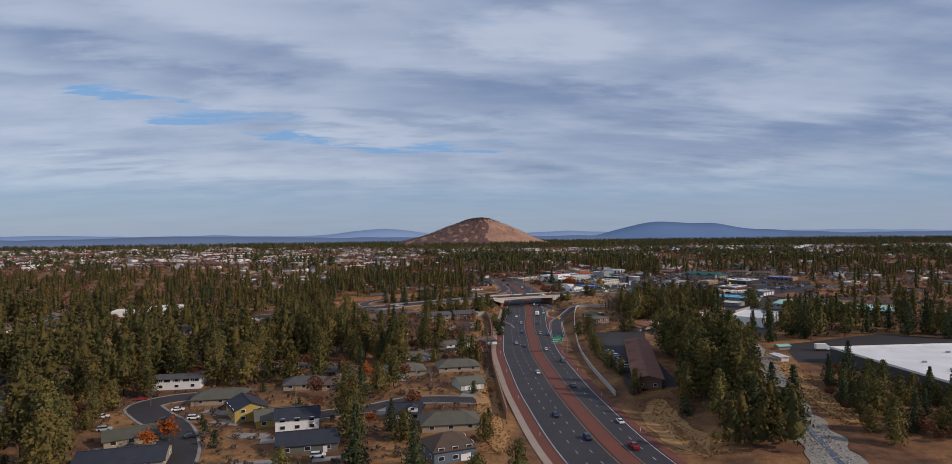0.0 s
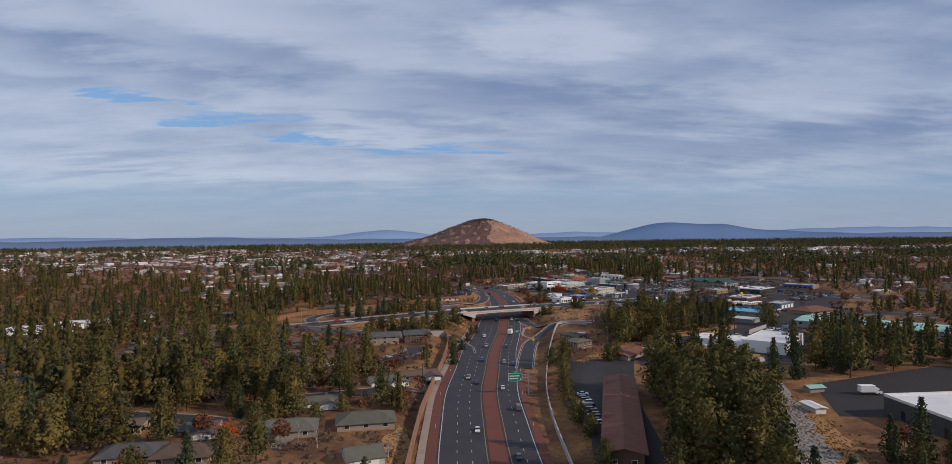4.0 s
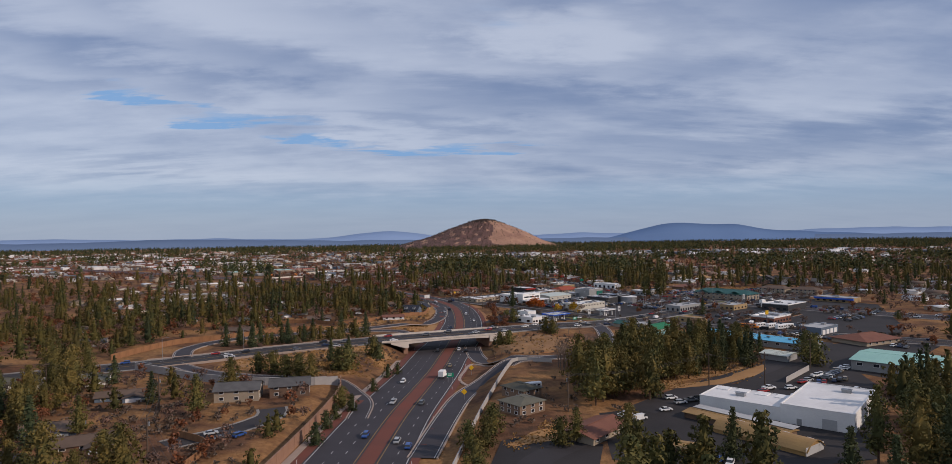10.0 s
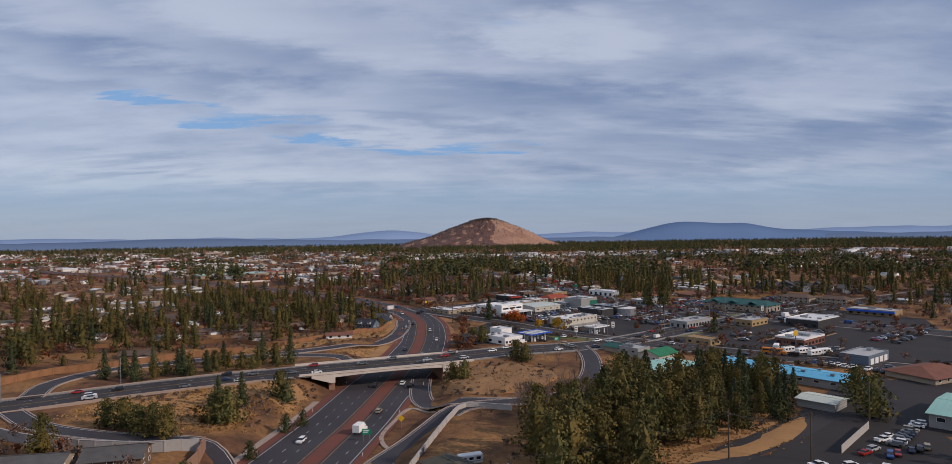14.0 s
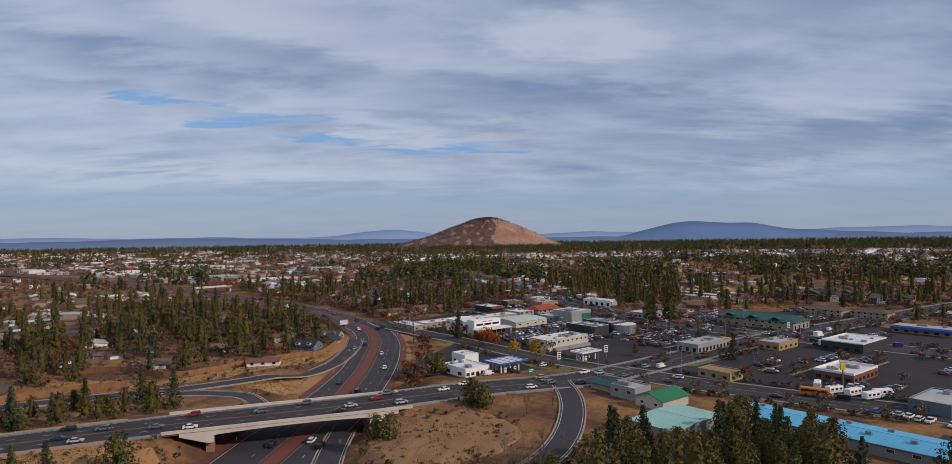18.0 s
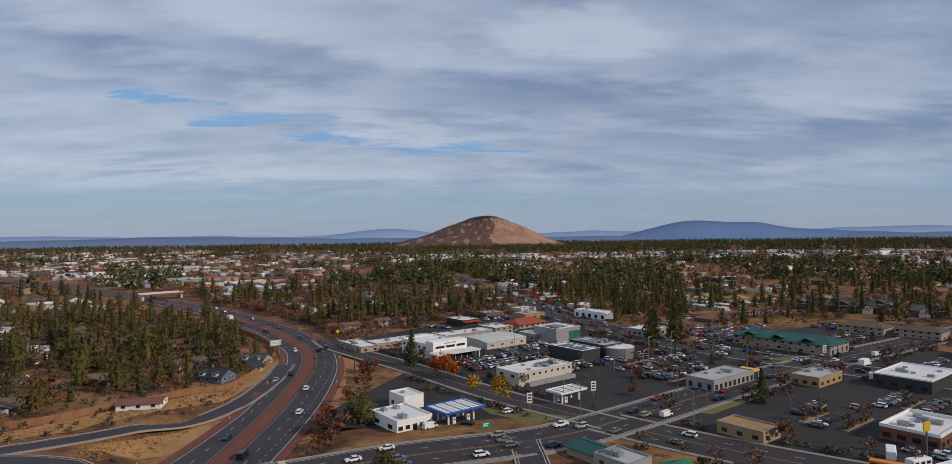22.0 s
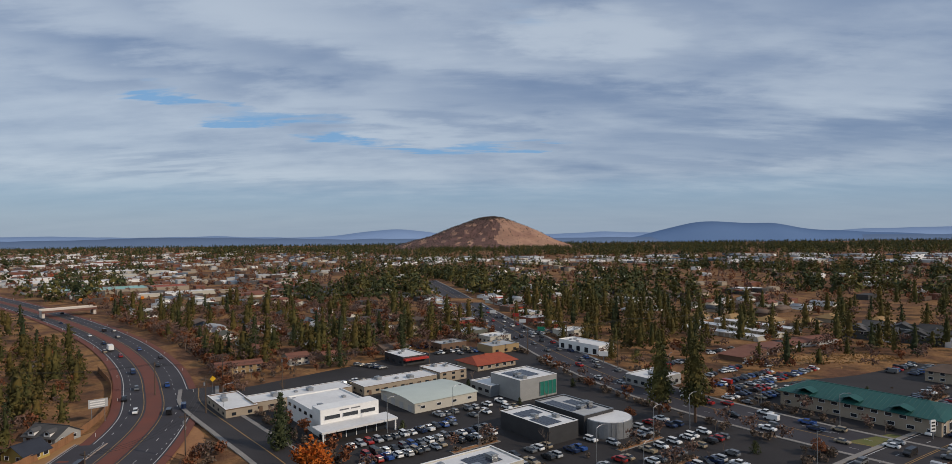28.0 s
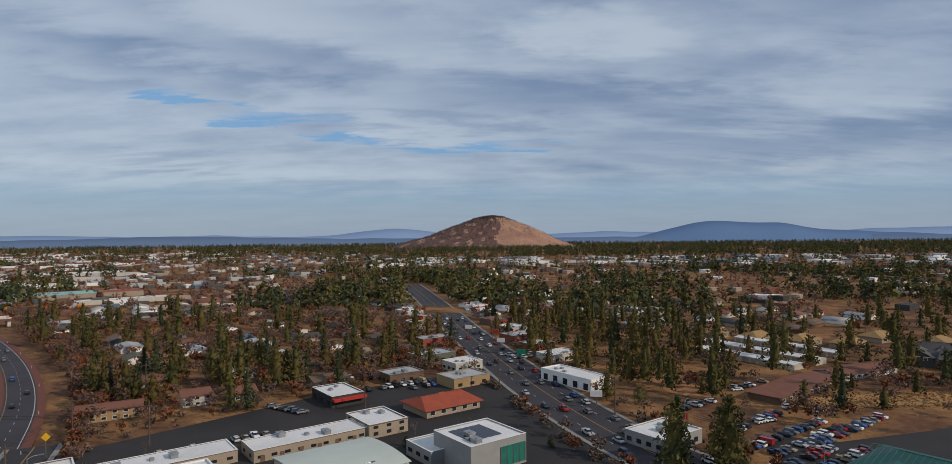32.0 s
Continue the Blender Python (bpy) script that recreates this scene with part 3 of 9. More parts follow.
strip("path", PARKWAY, lambda x, y: left_edge(x, y) - 5.3, lambda x, y: left_edge(x, y) - 3.3, 0.10, M["pale"], "pale concrete strip along the shoulder", "pavement",
      hwz, thick=0.4, hi=nearest(PARKWAY, 49, 440)[1])



def art_z(x, y):
    return deck_z(x) + 0.06


arterial = strip("arterial_road", ARTERIAL, -8.2, 8.2, 0.0, M["asphalt_old"], "grey asphalt four-lane road that crosses the parkway", "road", art_z)
for o in (-7.6, 7.6):
    strip("edge_line", ARTERIAL, o - 0.1, o + 0.1, 0.02, M["paint"], zf=art_z, parent=arterial)
for o in (-0.25, 0.25):
    strip("centre_line", ARTERIAL, o - 0.1, o + 0.1, 0.02, M["yellow"], zf=art_z, parent=arterial)
for o in (-3.8, 3.8):
    dashes("lane_dashes", ARTERIAL, o, 0.02, art_z, arterial)
for o in (-9.4, 8.2):
    strip("pavement", ARTERIAL, o, o + 1.2, 0.12, M["concrete"], "pale concrete footpath beside the road", "pavement", art_z, thick=0.5)


def flat_z(x, y):
    return base_z(x, y) + 0.06


def street(name, line, half, material, label, lines=True, walk_=True, zf=flat_z):
    r = strip(name, line, -half, half, 0.0, material, label, "road", zf)
    if lines:
        strip("centre_line", line, -0.14, 0.14, 0.02, M["yellow"], zf=zf, parent=r)
        if half > 6:
            for o in (-half / 2, half / 2):
                dashes("lane_dashes", line, o, 0.02, zf, r)
    if walk_:
        for o in (-half - 1.2, half):
            strip("pavement", line, o, o + 1.2, 0.12, M["concrete"], "pale concrete footpath beside the road", "pavement", zf, thick=0.3)
    return r


street("arterial_road", ROUTE3, 9.0, M["asphalt"], "busy dark asphalt main street", zf=lambda x, y: base_z(x, y) + 0.09)
street("side_street", SE_STREET, 7.5, M["asphalt_old"], "grey asphalt street beside the shops", zf=lambda x, y: base_z(x, y) + 0.075)
street("side_street", NORTH_STREET, 5.0, M["asphalt_old"], "grey asphalt street past the car dealer", zf=lambda x, y: base_z(x, y) + 0.08)


def ramp_z(x, y):
    return ground_z(x, y) + 0.34


def ramp(pts, half, label, zf):
    line = spline(pts, 3.0)
    r = strip("ramp", line, -half, half, 0.0, M["asphalt"], label, "road", zf)
    for o in (-half + 0.5, half - 0.5):
        strip("edge_line", line, o - 0.08, o + 0.08, 0.02, M["paint"], zf=zf, parent=r)
    for o in (-half - 0.4, half):
        strip("kerb", line, o, o + 0.4, 0.1, M["pale"], zf=zf, parent=r, thick=0.4)
    return line


RAMPS = [
    ramp([(49, 318), (53, 350), (57, 375), (62.5, 391), (70, 405), (77.5, 416.5), (90, 421), (104, 425), (114, 438), (121, 458), (125, 484), (124, 508)], 3.4, "curved asphalt slip road that climbs to the overpass", ramp_z),
    ramp([(60, 470), (61.2, 452), (63.5, 438), (69, 428), (78, 423), (92, 421.5)], 3.4, "curved asphalt slip road round a dry mound", lambda x, y: ramp_z(x, y) + 0.016),
    ramp([(-60, 432), (-66, 452), (-58, 473), (-32, 489), (0, 503), (25, 522), (38, 545), (40, 575), (37, 600)], 3.6, "asphalt slip road behind the overpass", ramp_z),
    ramp([(-56, 418), (-36, 402), (-12, 393), (11, 388.5), (20.5, 382), (26, 369), (27.2, 352)], 3.0, "asphalt slip road beside a concrete wall", ramp_z),
    ramp([(-12, 496), (10, 497), (28, 492), (38, 482)], 3.0, "short asphalt link road", ramp_z),
]


GORE = spline([(70, 421), (60.4, 429.5), (57.2, 416), (55.8, 401), (60.4, 392), (66.6, 408)], 2.0)
strip("kerb", GORE, -0.6, 0.6, 0.34, M["pale"], "pale concrete kerb round the dry island", "kerb", ground_z, thick=0.6)


LOTS = []


def patch(name, outline, lift, material, label, category, z=None):
    """A flat area of paving or planting, drawn out in plan."""
    if name == "car_park":
        LOTS.append(outline)
    bm = bmesh.new()
    bm.faces.new([bm.verts.new((x, y, (base_z(x, y) if z is None else z) + lift)) for x, y in outline])
    ob = part(name, bm, material)
    return tagged(ob, label, category, kind="structure")


def draped(name, line_pts, half, lift, material, label, category):
    """A winding band that lies on the ground."""
    line = spline(line_pts, 3.0)
    if material == M["drygrass"]:
        BANKS.append((line, half))
    n = sides_of(line)
    vs, fs = [], []
    K = 7
    for i, ((x, y), (sx, sy)) in enumerate(zip(line, n)):
        w = half * (0.86 + 0.34 * noise.noise(Vector((x / 7, y / 7, 5.0))) + 0.2 * noise.noise(Vector((x / 2.5, y / 2.5, 2.0))))
        w *= min(1.0, 0.25 + 0.25 * min(i, len(line) - 1 - i))
        for k in range(K):
            o = w * (2 * k / (K - 1) - 1)
            px, py = x + sx * o, y + sy * o
            vs.append((px, py, ground_z(px, py) + lift))
    for i in range(len(line) - 1):
        for k in range(K - 1):
            fs.append((i * K + k, i * K + k + 1, (i + 1) * K + k + 1, (i + 1) * K + k))
    return tagged(new(name, mesh(name, vs, fs, material, True)), label, category, kind="structure")


BANKS = []

# town paving between the main streets
patch("car_park", [(66, 522), (112, 516), (140, 528), (190, 566), (232, 594), (206, 622), (184, 652), (166, 694), (150, 745), (96, 706), (40, 640), (88, 592)], 0.03, M["lot"],
      "worn black asphalt car park", "car park")
patch("car_park", [(150, 522), (190, 550), (244, 590), (292, 622), (318, 576), (272, 480), (244, 450), (176, 494)], 0.03, M["lot"], "worn black asphalt car park by the shops", "car park")
patch("car_park", [(210, 626), (240, 602), (330, 670), (296, 692), (262, 672), (232, 662), (214, 668)], 0.03, M["lot"], "asphalt car park by the green-roofed block", "car park")
patch("car_park", [(92, 308), (120, 300), (150, 306), (180, 352), (190, 372), (206, 430), (198, 424), (183, 412), (165, 395), (147, 375.5), (133, 370.5), (113, 350), (96, 344)], 0.03, M["lot"], "worn asphalt yard of the workshops", "car park")
patch("car_park", [(190, 394), (202, 374), (216, 398), (262, 440), (240, 450), (206, 440)], 0.035, M["lot"], "asphalt yard by the teal-roofed shed", "car park")
patch("car_park", [(60, 206), (72, 208), (79, 268), (92, 318), (84, 330), (68, 322), (56, 258)], 0.03, M["lot"], "asphalt parking court beside the long brown block", "car park")
patch("car_park", [(128, 240), (196, 232), (240, 270), (200, 300), (140, 276)], 0.03, M["lot"], "asphalt yard behind the warehouse", "car park")


# ---- the overpass ----
def overpass():
    _, mid = nearest(ARTERIAL, 48.0, 469.0)
    c = ARTERIAL[mid]
    d = ARTERIAL[mid + 4] - ARTERIAL[mid - 4]
    a = math.atan2(d[1], d[0])
    root = thing("overpass", pose(c[0], c[1], deck_z(c[0]) + 0.06, 0, 0, math.degrees(a)), "pale concrete road bridge over the parkway, shallow arch", "bridge")
    n, half = 14, 19.5
    for s in (-1, 1):
        # outer girder with an arched soffit
        bm = bmesh.new()
        y0, y1 = s * 8.7, s * 9.5
        rings = []
        for i in range(n + 1):
            x = -half + 2 * half * i / n
            drop = 0.75 + 0.5 * (x / half) ** 2
            rings.append([bm.verts.new(v) for v in ((x, y0, -0.15), (x, y1, -0.15), (x, y1, -drop), (x, y0, -drop))])
        for p, q in zip(rings, rings[1:]):
            for k in range(4):
                bm.faces.new((p[k], p[(k + 1) % 4], q[(k + 1) % 4], q[k]))
        bm.faces.new(rings[0])
        bm.faces.new(rings[-1][::-1])
        bmesh.ops.recalc_face_normals(bm, faces=bm.faces)
        part("girder", bm, M["bridge"], root, "pale tan arched concrete girder")
        part("parapet", boxes((-half - 12, s * 9.35 - 0.2, 0.0, half + 12, s * 9.35 + 0.2, 0.6)), M["bridge"], root)
        part("handrail", boxes((-half - 12, s * 9.35 - 0.25, 0.6, half + 12, s * 9.35 + 0.25, 0.75)), M["bridge"], root)
    part("deck_slab", boxes((-half, -8.7, -1.1, half, 8.7, -0.08)), M["bridge"], root)
    for s in (-1, 1):
        part("abutment", boxes((min(s * half, s * (half + 2)), -8.4, -6.5, max(s * half, s * (half + 2)), 8.4, -0.1)), M["wallbrown"], root, "tan concrete abutment wall")
        for q in (-1, 1):
            # wing wall that runs out into the bank
            bm = bmesh.new()
            pts = [(s * half, -3.0), (s * half, -0.15), (s * (half + 8), -0.15), (s * (half + 8), -0.9), (s * (half + 1.5), -3.0)]
            near_, far_ = [[bm.verts.new((x, q * 9.5 + o, z)) for x, z in pts] for o in (-0.25, 0.25)]
            bm.faces.new(near_)
            bm.faces.new(far_[::-1])
            for i in range(5):
                bm.faces.new((near_[i], near_[(i + 1) % 5], far_[(i + 1) % 5], far_[i]))
            bmesh.ops.recalc_face_normals(bm, faces=bm.faces)
            part("wing_wall", bm, M["bridge"], root)
    return root


overpass()


def far_overpass():
    root = thing("overpass", pose(-136, 842, 4.4, 0, 0, 46), "plain concrete overpass with a rust-red beam", "bridge")
    part("deck_slab", boxes((-15, -4.5, -0.7, 15, 4.5, 0)), M["bridge"], root)
    for s in (-1, 1):
        part("girder", boxes((-15, s * 4.7 - 0.2, -1.3, 15, s * 4.7 + 0.2, -0.1)), M["cinder2"], root, "rust-red beam")
        part("parapet", boxes((-15, s * 4.7 - 0.2, 0, 15, s * 4.7 + 0.2, 0.7)), M["bridge"], root)
        part("pier", boxes((s * 14 - 0.8, -4, -5, s * 14 + 0.8, 4, -0.7)), M["bridge"], root)


far_overpass()


# ---- walls and fences ----
def wall_run(name, pts, h, thick, material, label, category, panel=4.0, cap=True, zf=None, post=0.0):
    """A wall of panels that follows the ground; each panel is a piece."""
    line = spline(pts, panel)
    root = thing(name, pose(0, 0, 0), label, category)
    root["kind"] = "structure"
    for i in range(len(line) - 1):
        (x0, y0), (x1, y1) = line[i], line[i + 1]
        z = (zf or ground_z)((x0 + x1) / 2, (y0 + y1) / 2)
        L, a = math.hypot(x1 - x0, y1 - y0), math.degrees(math.atan2(y1 - y0, x1 - x0))
        key = (name, round(h, 2), round(L, 1))
        if key not in PANELS:
            bm = boxes((-L / 2 + 0.02, -thick / 2, -0.8, L / 2 - 0.02, thick / 2, h))
            if cap:
                for b in (boxes((-L / 2, -thick / 2 - 0.05, h, L / 2, thick / 2 + 0.05, h + 0.1)), boxes((-L / 2 - 0.12, -thick / 2 - 0.06, -0.8, -L / 2 + 0.12, thick / 2 + 0.06, h + 0.16))):
                    me = bpy.data.meshes.new("t")
                    b.to_mesh(me)
                    b.free()
                    bm.from_mesh(me)
                    bpy.data.meshes.remove(me)
            me = bpy.data.meshes.new("panel")
            bm.to_mesh(me)
            bm.free()
            me.materials.append(material)
            PANELS[key] = me
        ob = new("panel", PANELS[key])
        ob.parent = root
        ob.matrix_basis = pose((x0 + x1) / 2, (y0 + y1) / 2, z, 0, 0, a)
    return root


PANELS = {}
wall_run("noise_wall", [(13, 180), (12.8, 240), (13.2, 262), (15, 297), (16.8, 334), (17.5, 372), (15.5, 386)], 3.2, 0.3, M["wallbrown"], "tan-brown block noise wall above the parkway", "wall")
wall_run("retaining_wall", [(49.9, 206), (50.8, 250), (54, 290), (61, 338), (67, 372), (73, 402), (78, 416), (91, 413)], 1.5, 0.25, M["wallgrey"], "grey concrete wall along the slip road", "wall")
wall_run("retaining_wall", [(-68, 411), (-53, 402), (-37, 391.5), (-18, 384.5), (3, 381.5), (15, 384)], 2.6, 0.3, M["wallgrey"], "pale grey concrete wall by the slip road", "wall")
wall_run("fence", [(-95, 520), (-60, 529), (-37, 531), (-12, 521), (6, 538), (17.5, 551), (24, 558.5), (29.2, 565), (30.6, 585), (30.2, 601), (24, 626), (8, 655), (-14, 682)], 2.0, 0.12, M["fence"], "brown cedar board fence on the bank", "fence", cap=False)
wall_run("fence", [(-88, 430), (-83, 452), (-76, 468), (-60, 478), (-36, 498), (-20, 506)], 2.4, 0.15, M["fence"], "rust-brown board wall round the junction", "fence")
wall_run("fence", [(163, 375.5), (171, 384), (179.5, 393)], 1.9, 0.1, M["wallgrey"], "pale grey board fence round the vehicle yard", "fence", panel=2.4, cap=False)
wall_run("fence", [(-2, 303), (-3, 320), (-16, 330)], 1.8, 0.1, M["fence"], "brown board garden fence", "fence", panel=2.4, cap=False)

for o in (-9.5, 9.5):
    nn_ = sides_of(ARTERIAL)
    i0_, i1_ = nearest(ARTERIAL, -70, 420)[1], nearest(ARTERIAL, 18, 465)[1]
    wall_run("guard_rail", [tuple(ARTERIAL[i] + nn_[i] * o) for i in range(i0_, i1_, 5)], 0.55, 0.12, M["pale"], "low pale guard rail along the raised road", "guard rail", cap=False, zf=art_z)

# planted and bare ground
draped("dry_bank", [(14, 400), (4, 420), (-10, 436), (14, 440), (26, 424)], 8, 0.10, M["drygrass"], "dry golden grass bank", "bank")
draped("dry_bank", [(-34, 424), (-8, 416), (16, 408)], 11, 0.10, M["drygrass"], "wide golden grass slope by the junction", "bank")
draped("dry_bank", [(-24, 443), (8, 451), (24, 458)], 7, 0.11, M["dirt"], "bare golden earth below the overpass", "bank")
draped("dry_bank", [(34, 566), (26, 551), (10, 532), (-12, 512), (-50, 512)], 6, 0.12, M["drygrass"], "dry golden grass bank under the fence", "bank")
draped("dry_bank", [(118, 372), (130, 374), (144, 379), (158, 391), (168, 403)], 3.2, 0.1, M["drygrass"], "dry golden grass bank beside the pine grove", "bank")
draped("dry_bank", [(32, 612), (33, 590), (32, 562)], 3.5, 0.12, M["drygrass"], "dry golden grass bank under the fence", "bank")
draped("dry_bank", [(20, 505), (32, 512), (38, 530)], 6, 0.12, M["drygrass"], "dry grass verge between the slip roads", "bank")
draped("dry_bank", [(9, 150), (8, 190), (9, 240)], 4, 0.1, M["drygrass"], "dry grass slope behind the noise wall", "bank")
draped("dry_bank", [(58, 150), (56, 176), (60, 196)], 6, 0.1, M["drygrass"], "golden dry grass beside the parkway", "bank")
draped("dry_bank", [(70, 318), (84, 330), (80, 334)], 4, 0.1, M["drygrass"], "dry scrub by the yard", "bank")
draped("dry_bank", [(112, 372), (132, 384), (152, 396), (168, 416)], 4, 0.1, M["drygrass"], "dry grass bank below the pines", "bank")
draped("dry_bank", [(236, 692), (262, 700), (292, 704)], 8, 0.1, M["drygrass"], "golden dry grass on an empty plot", "bank")
draped("dry_bank", [(67, 592), (60, 603), (51, 618)], 5, 0.14, M["dirt"], "bare brown island by the junction", "bank")
draped("dry_bank", [(212, 700), (206, 730), (214, 752)], 7, 0.1, M["dirt"], "bare brown plot behind the white shop", "bank")
draped("dry_bank", [(66, 510), (68, 540), (62, 580), (50, 620)], 3.5, 0.1, M["dirt"], "bare brown verge beside the parkway", "bank")
draped("dry_bank", [(122, 262), (118, 236), (112, 212), (108, 186), (104, 166)], 4.5, 0.1, M["drygrass"], "golden grass on the creek bank", "bank")
draped("creek_bed", [(128, 290), (118, 256), (109, 226), (96, 188), (88, 158), (78, 120)], 6.5, 0.14, M["rock"], "dry stony creek bed", "creek bed")
draped("creek", [(102, 204), (93, 176), (86, 150), (80, 126)], 0.7, 0.25, M["water"], "thin dark water in the creek bed", "creek")
patch("lawn", [(128, 523), (116, 532), (112, 540), (122, 536), (138, 529)], 0.09, M["lawn"], "small green lawn by the road", "lawn")
patch("lawn", [(168, 536), (182, 548), (190, 542), (176, 530)], 0.09, M["lawn"], "green verge by the crossing", "lawn")
patch("lawn", [(196, 562), (222, 582), (216, 588), (192, 570)], 0.09, M["lawn"], "green verge by the bank", "lawn")
patch("lawn", [(222, 602), (238, 590), (250, 600), (236, 608)], 0.10, M["lawn"], "green lawn by the corner", "lawn")


MOUND = []


def mound():
    """The bare hump inside the loop, with a cut face of tan rock."""
    bm = bmesh.new()
    n = 90
    prof = [(1.0, -2.8), (0.965, -2.5), (0.94, -1.6), (0.925, -0.6), (0.9, 0.3), (0.86, 0.8), (0.78, 1.2), (0.66, 1.6), (0.52, 1.9), (0.36, 2.1), (0.2, 2.2), (0.04, 2.25)]
    vs = []
    for j, (r, z) in enumerate(prof):
        row_ = []
        for k in range(n):
            a = k * math.tau / n
            wob = 1 + 0.06 * math.sin(3 * a + 1) + 0.07 * noise.noise(Vector((math.cos(a) * 4, math.sin(a) * 4, j * 0.35)))
            x, y = 20 * r * wob * math.cos(a), 25 * r * wob * math.sin(a)
            row_.append(bm.verts.new((x, y, (z * 0.6 if z > 0 else z) + 0.5 * noise.noise(Vector((x / 3, y / 3, 1.0))) + 0.8 * noise.noise(Vector((x / 9, y / 9, 6.0))))))
        vs.append(row_)
    for p, q in zip(vs, vs[1:]):
        for k in range(n):
            bm.faces.new((p[k], p[(k + 1) % n], q[(k + 1) % n], q[k]))
    bm.faces.new(vs[-1])
    ob = part("mound", bm, mat("mound_grass", (0.27, 0.150, 0.068), (0.205, 0.112, 0.055), 0.1, 1.0, fine=0.9, bump=0.4))
    ob.data.materials.append(M["dirt"])
    for f in ob.data.polygons:
        f.material_index = 1 if f.normal.z < 0.8 and f.center.z < 0.9 else 0
    ob.matrix_world = pose(88.5, 453.5, 0.2, 0, 0, -12)
    MOUND.append(ob)
    tagged(ob, "bare brown earth mound inside the loop road", "mound", kind="structure")


mound()


# ---- buildings ----
SQUAT = Matrix.Diagonal((1, 1, 0.73, 1))  # storeys in the plan's units
OBST = []  # (x, y, radius) that trees and cars keep clear of


def keep_clear(x, y, L, W, ang, pad=1.0):
    a = math.radians(ang)
    n = max(1, int(max(L, W) / max(min(L, W), 3.0)))
    r = min(L, W) * 0.62 + pad
    for i in range(n + 1):
        t = (i / n - 0.5) * (max(L, W) - min(L, W))
        ux, uy = (math.cos(a), math.sin(a)) if L >= W else (-math.sin(a), math.cos(a))
        OBST.append((x + ux * t, y + uy * t, r))


def window_on(root, face, u, z, w, h, L, W, material="glass", frame_=True):
    """A framed pane let into a face at u along it; u runs left to right as seen from outside."""
    key = ("win", round(w, 2), round(h, 2), material)
    if key not in PANELS:
        PANELS[key] = (bpy.data.meshes.new("pane"), bpy.data.meshes.new("window_frame"))
        b = boxes((-w / 2, -0.06, 0, w / 2, 0.05, h))
        b.to_mesh(PANELS[key][0])
        b.free()
        PANELS[key][0].materials.append(M[material])
        f = 0.09
        b = boxes((-w / 2 - f, -0.10, -f, w / 2 + f, 0.04, 0), (-w / 2 - f, -0.10, h, w / 2 + f, 0.04, h + f),
                  (-w / 2 - f, -0.10, 0, -w / 2, 0.04, h), (w / 2, -0.10, 0, w / 2 + f, 0.04, h))
        b.to_mesh(PANELS[key][1])
        b.free()
        PANELS[key][1].materials.append(M["trim"])
    m = {"S": pose(u, -W / 2, z), "N": pose(-u, W / 2, z, 0, 0, 180), "E": pose(L / 2, u, z, 0, 0, 90), "W": pose(-L / 2, -u, z, 0, 0, -90)}[face]
    win = new("window", PANELS[key][0])
    win.parent, win.matrix_basis = root, m
    if frame_:
        fr = new("window_frame", PANELS[key][1])
        fr.parent = win
    return win


def door_on(root, face, u, w, h, L, W, material="trim", name="door", z=0.0):
    m = {"S": pose(u, -W / 2, z), "N": pose(-u, W / 2, z, 0, 0, 180), "E": pose(L / 2, u, z, 0, 0, 90), "W": pose(-L / 2, -u, z, 0, 0, -90)}[face]
    d = part(name, boxes((-w / 2, -0.08, 0.02, w / 2, 0.05, h)), M[material], root)
    d.matrix_basis = m
    return d


def rooftop_unit(root, x, y, z, s=1.0):
    key = ("unit", s)
    if key not in PANELS:
        b = boxes((-0.9 * s, -0.6 * s, 0, 0.9 * s, 0.6 * s, 0.9 * s), (-1.0 * s, -0.7 * s, 0.9 * s, 1.0 * s, 0.7 * s, 1.0 * s), (0.2 * s, -0.35 * s, 1.0 * s, 0.8 * s, 0.35 * s, 1.15 * s))
        me = bpy.data.meshes.new("roof_unit")
        b.to_mesh(me)
        b.free()
        me.materials.append(M["metal"])
        PANELS[key] = me
    o = new("roof_unit", PANELS[key])
    o.parent, o.matrix_basis = root, pose(x, y, z)


def solar_panels(root, x0, y0, nx_, ny_, z, dx=1.1, dy=1.75):
    if "solar" not in PANELS:
        b = boxes((-0.5, -0.82, 0, 0.5, 0.82, 0.06))
        me = bpy.data.meshes.new("solar_panel")
        b.to_mesh(me)
        b.free()
        me.materials.append(M["solar"])
        PANELS["solar"] = me
    for i in range(nx_):
        for j in range(ny_):
            o = new("solar_panel", PANELS["solar"])
            o.parent, o.matrix_basis = root, pose(x0 + i * dx, y0 + j * dy, z, 5, 0, 0)


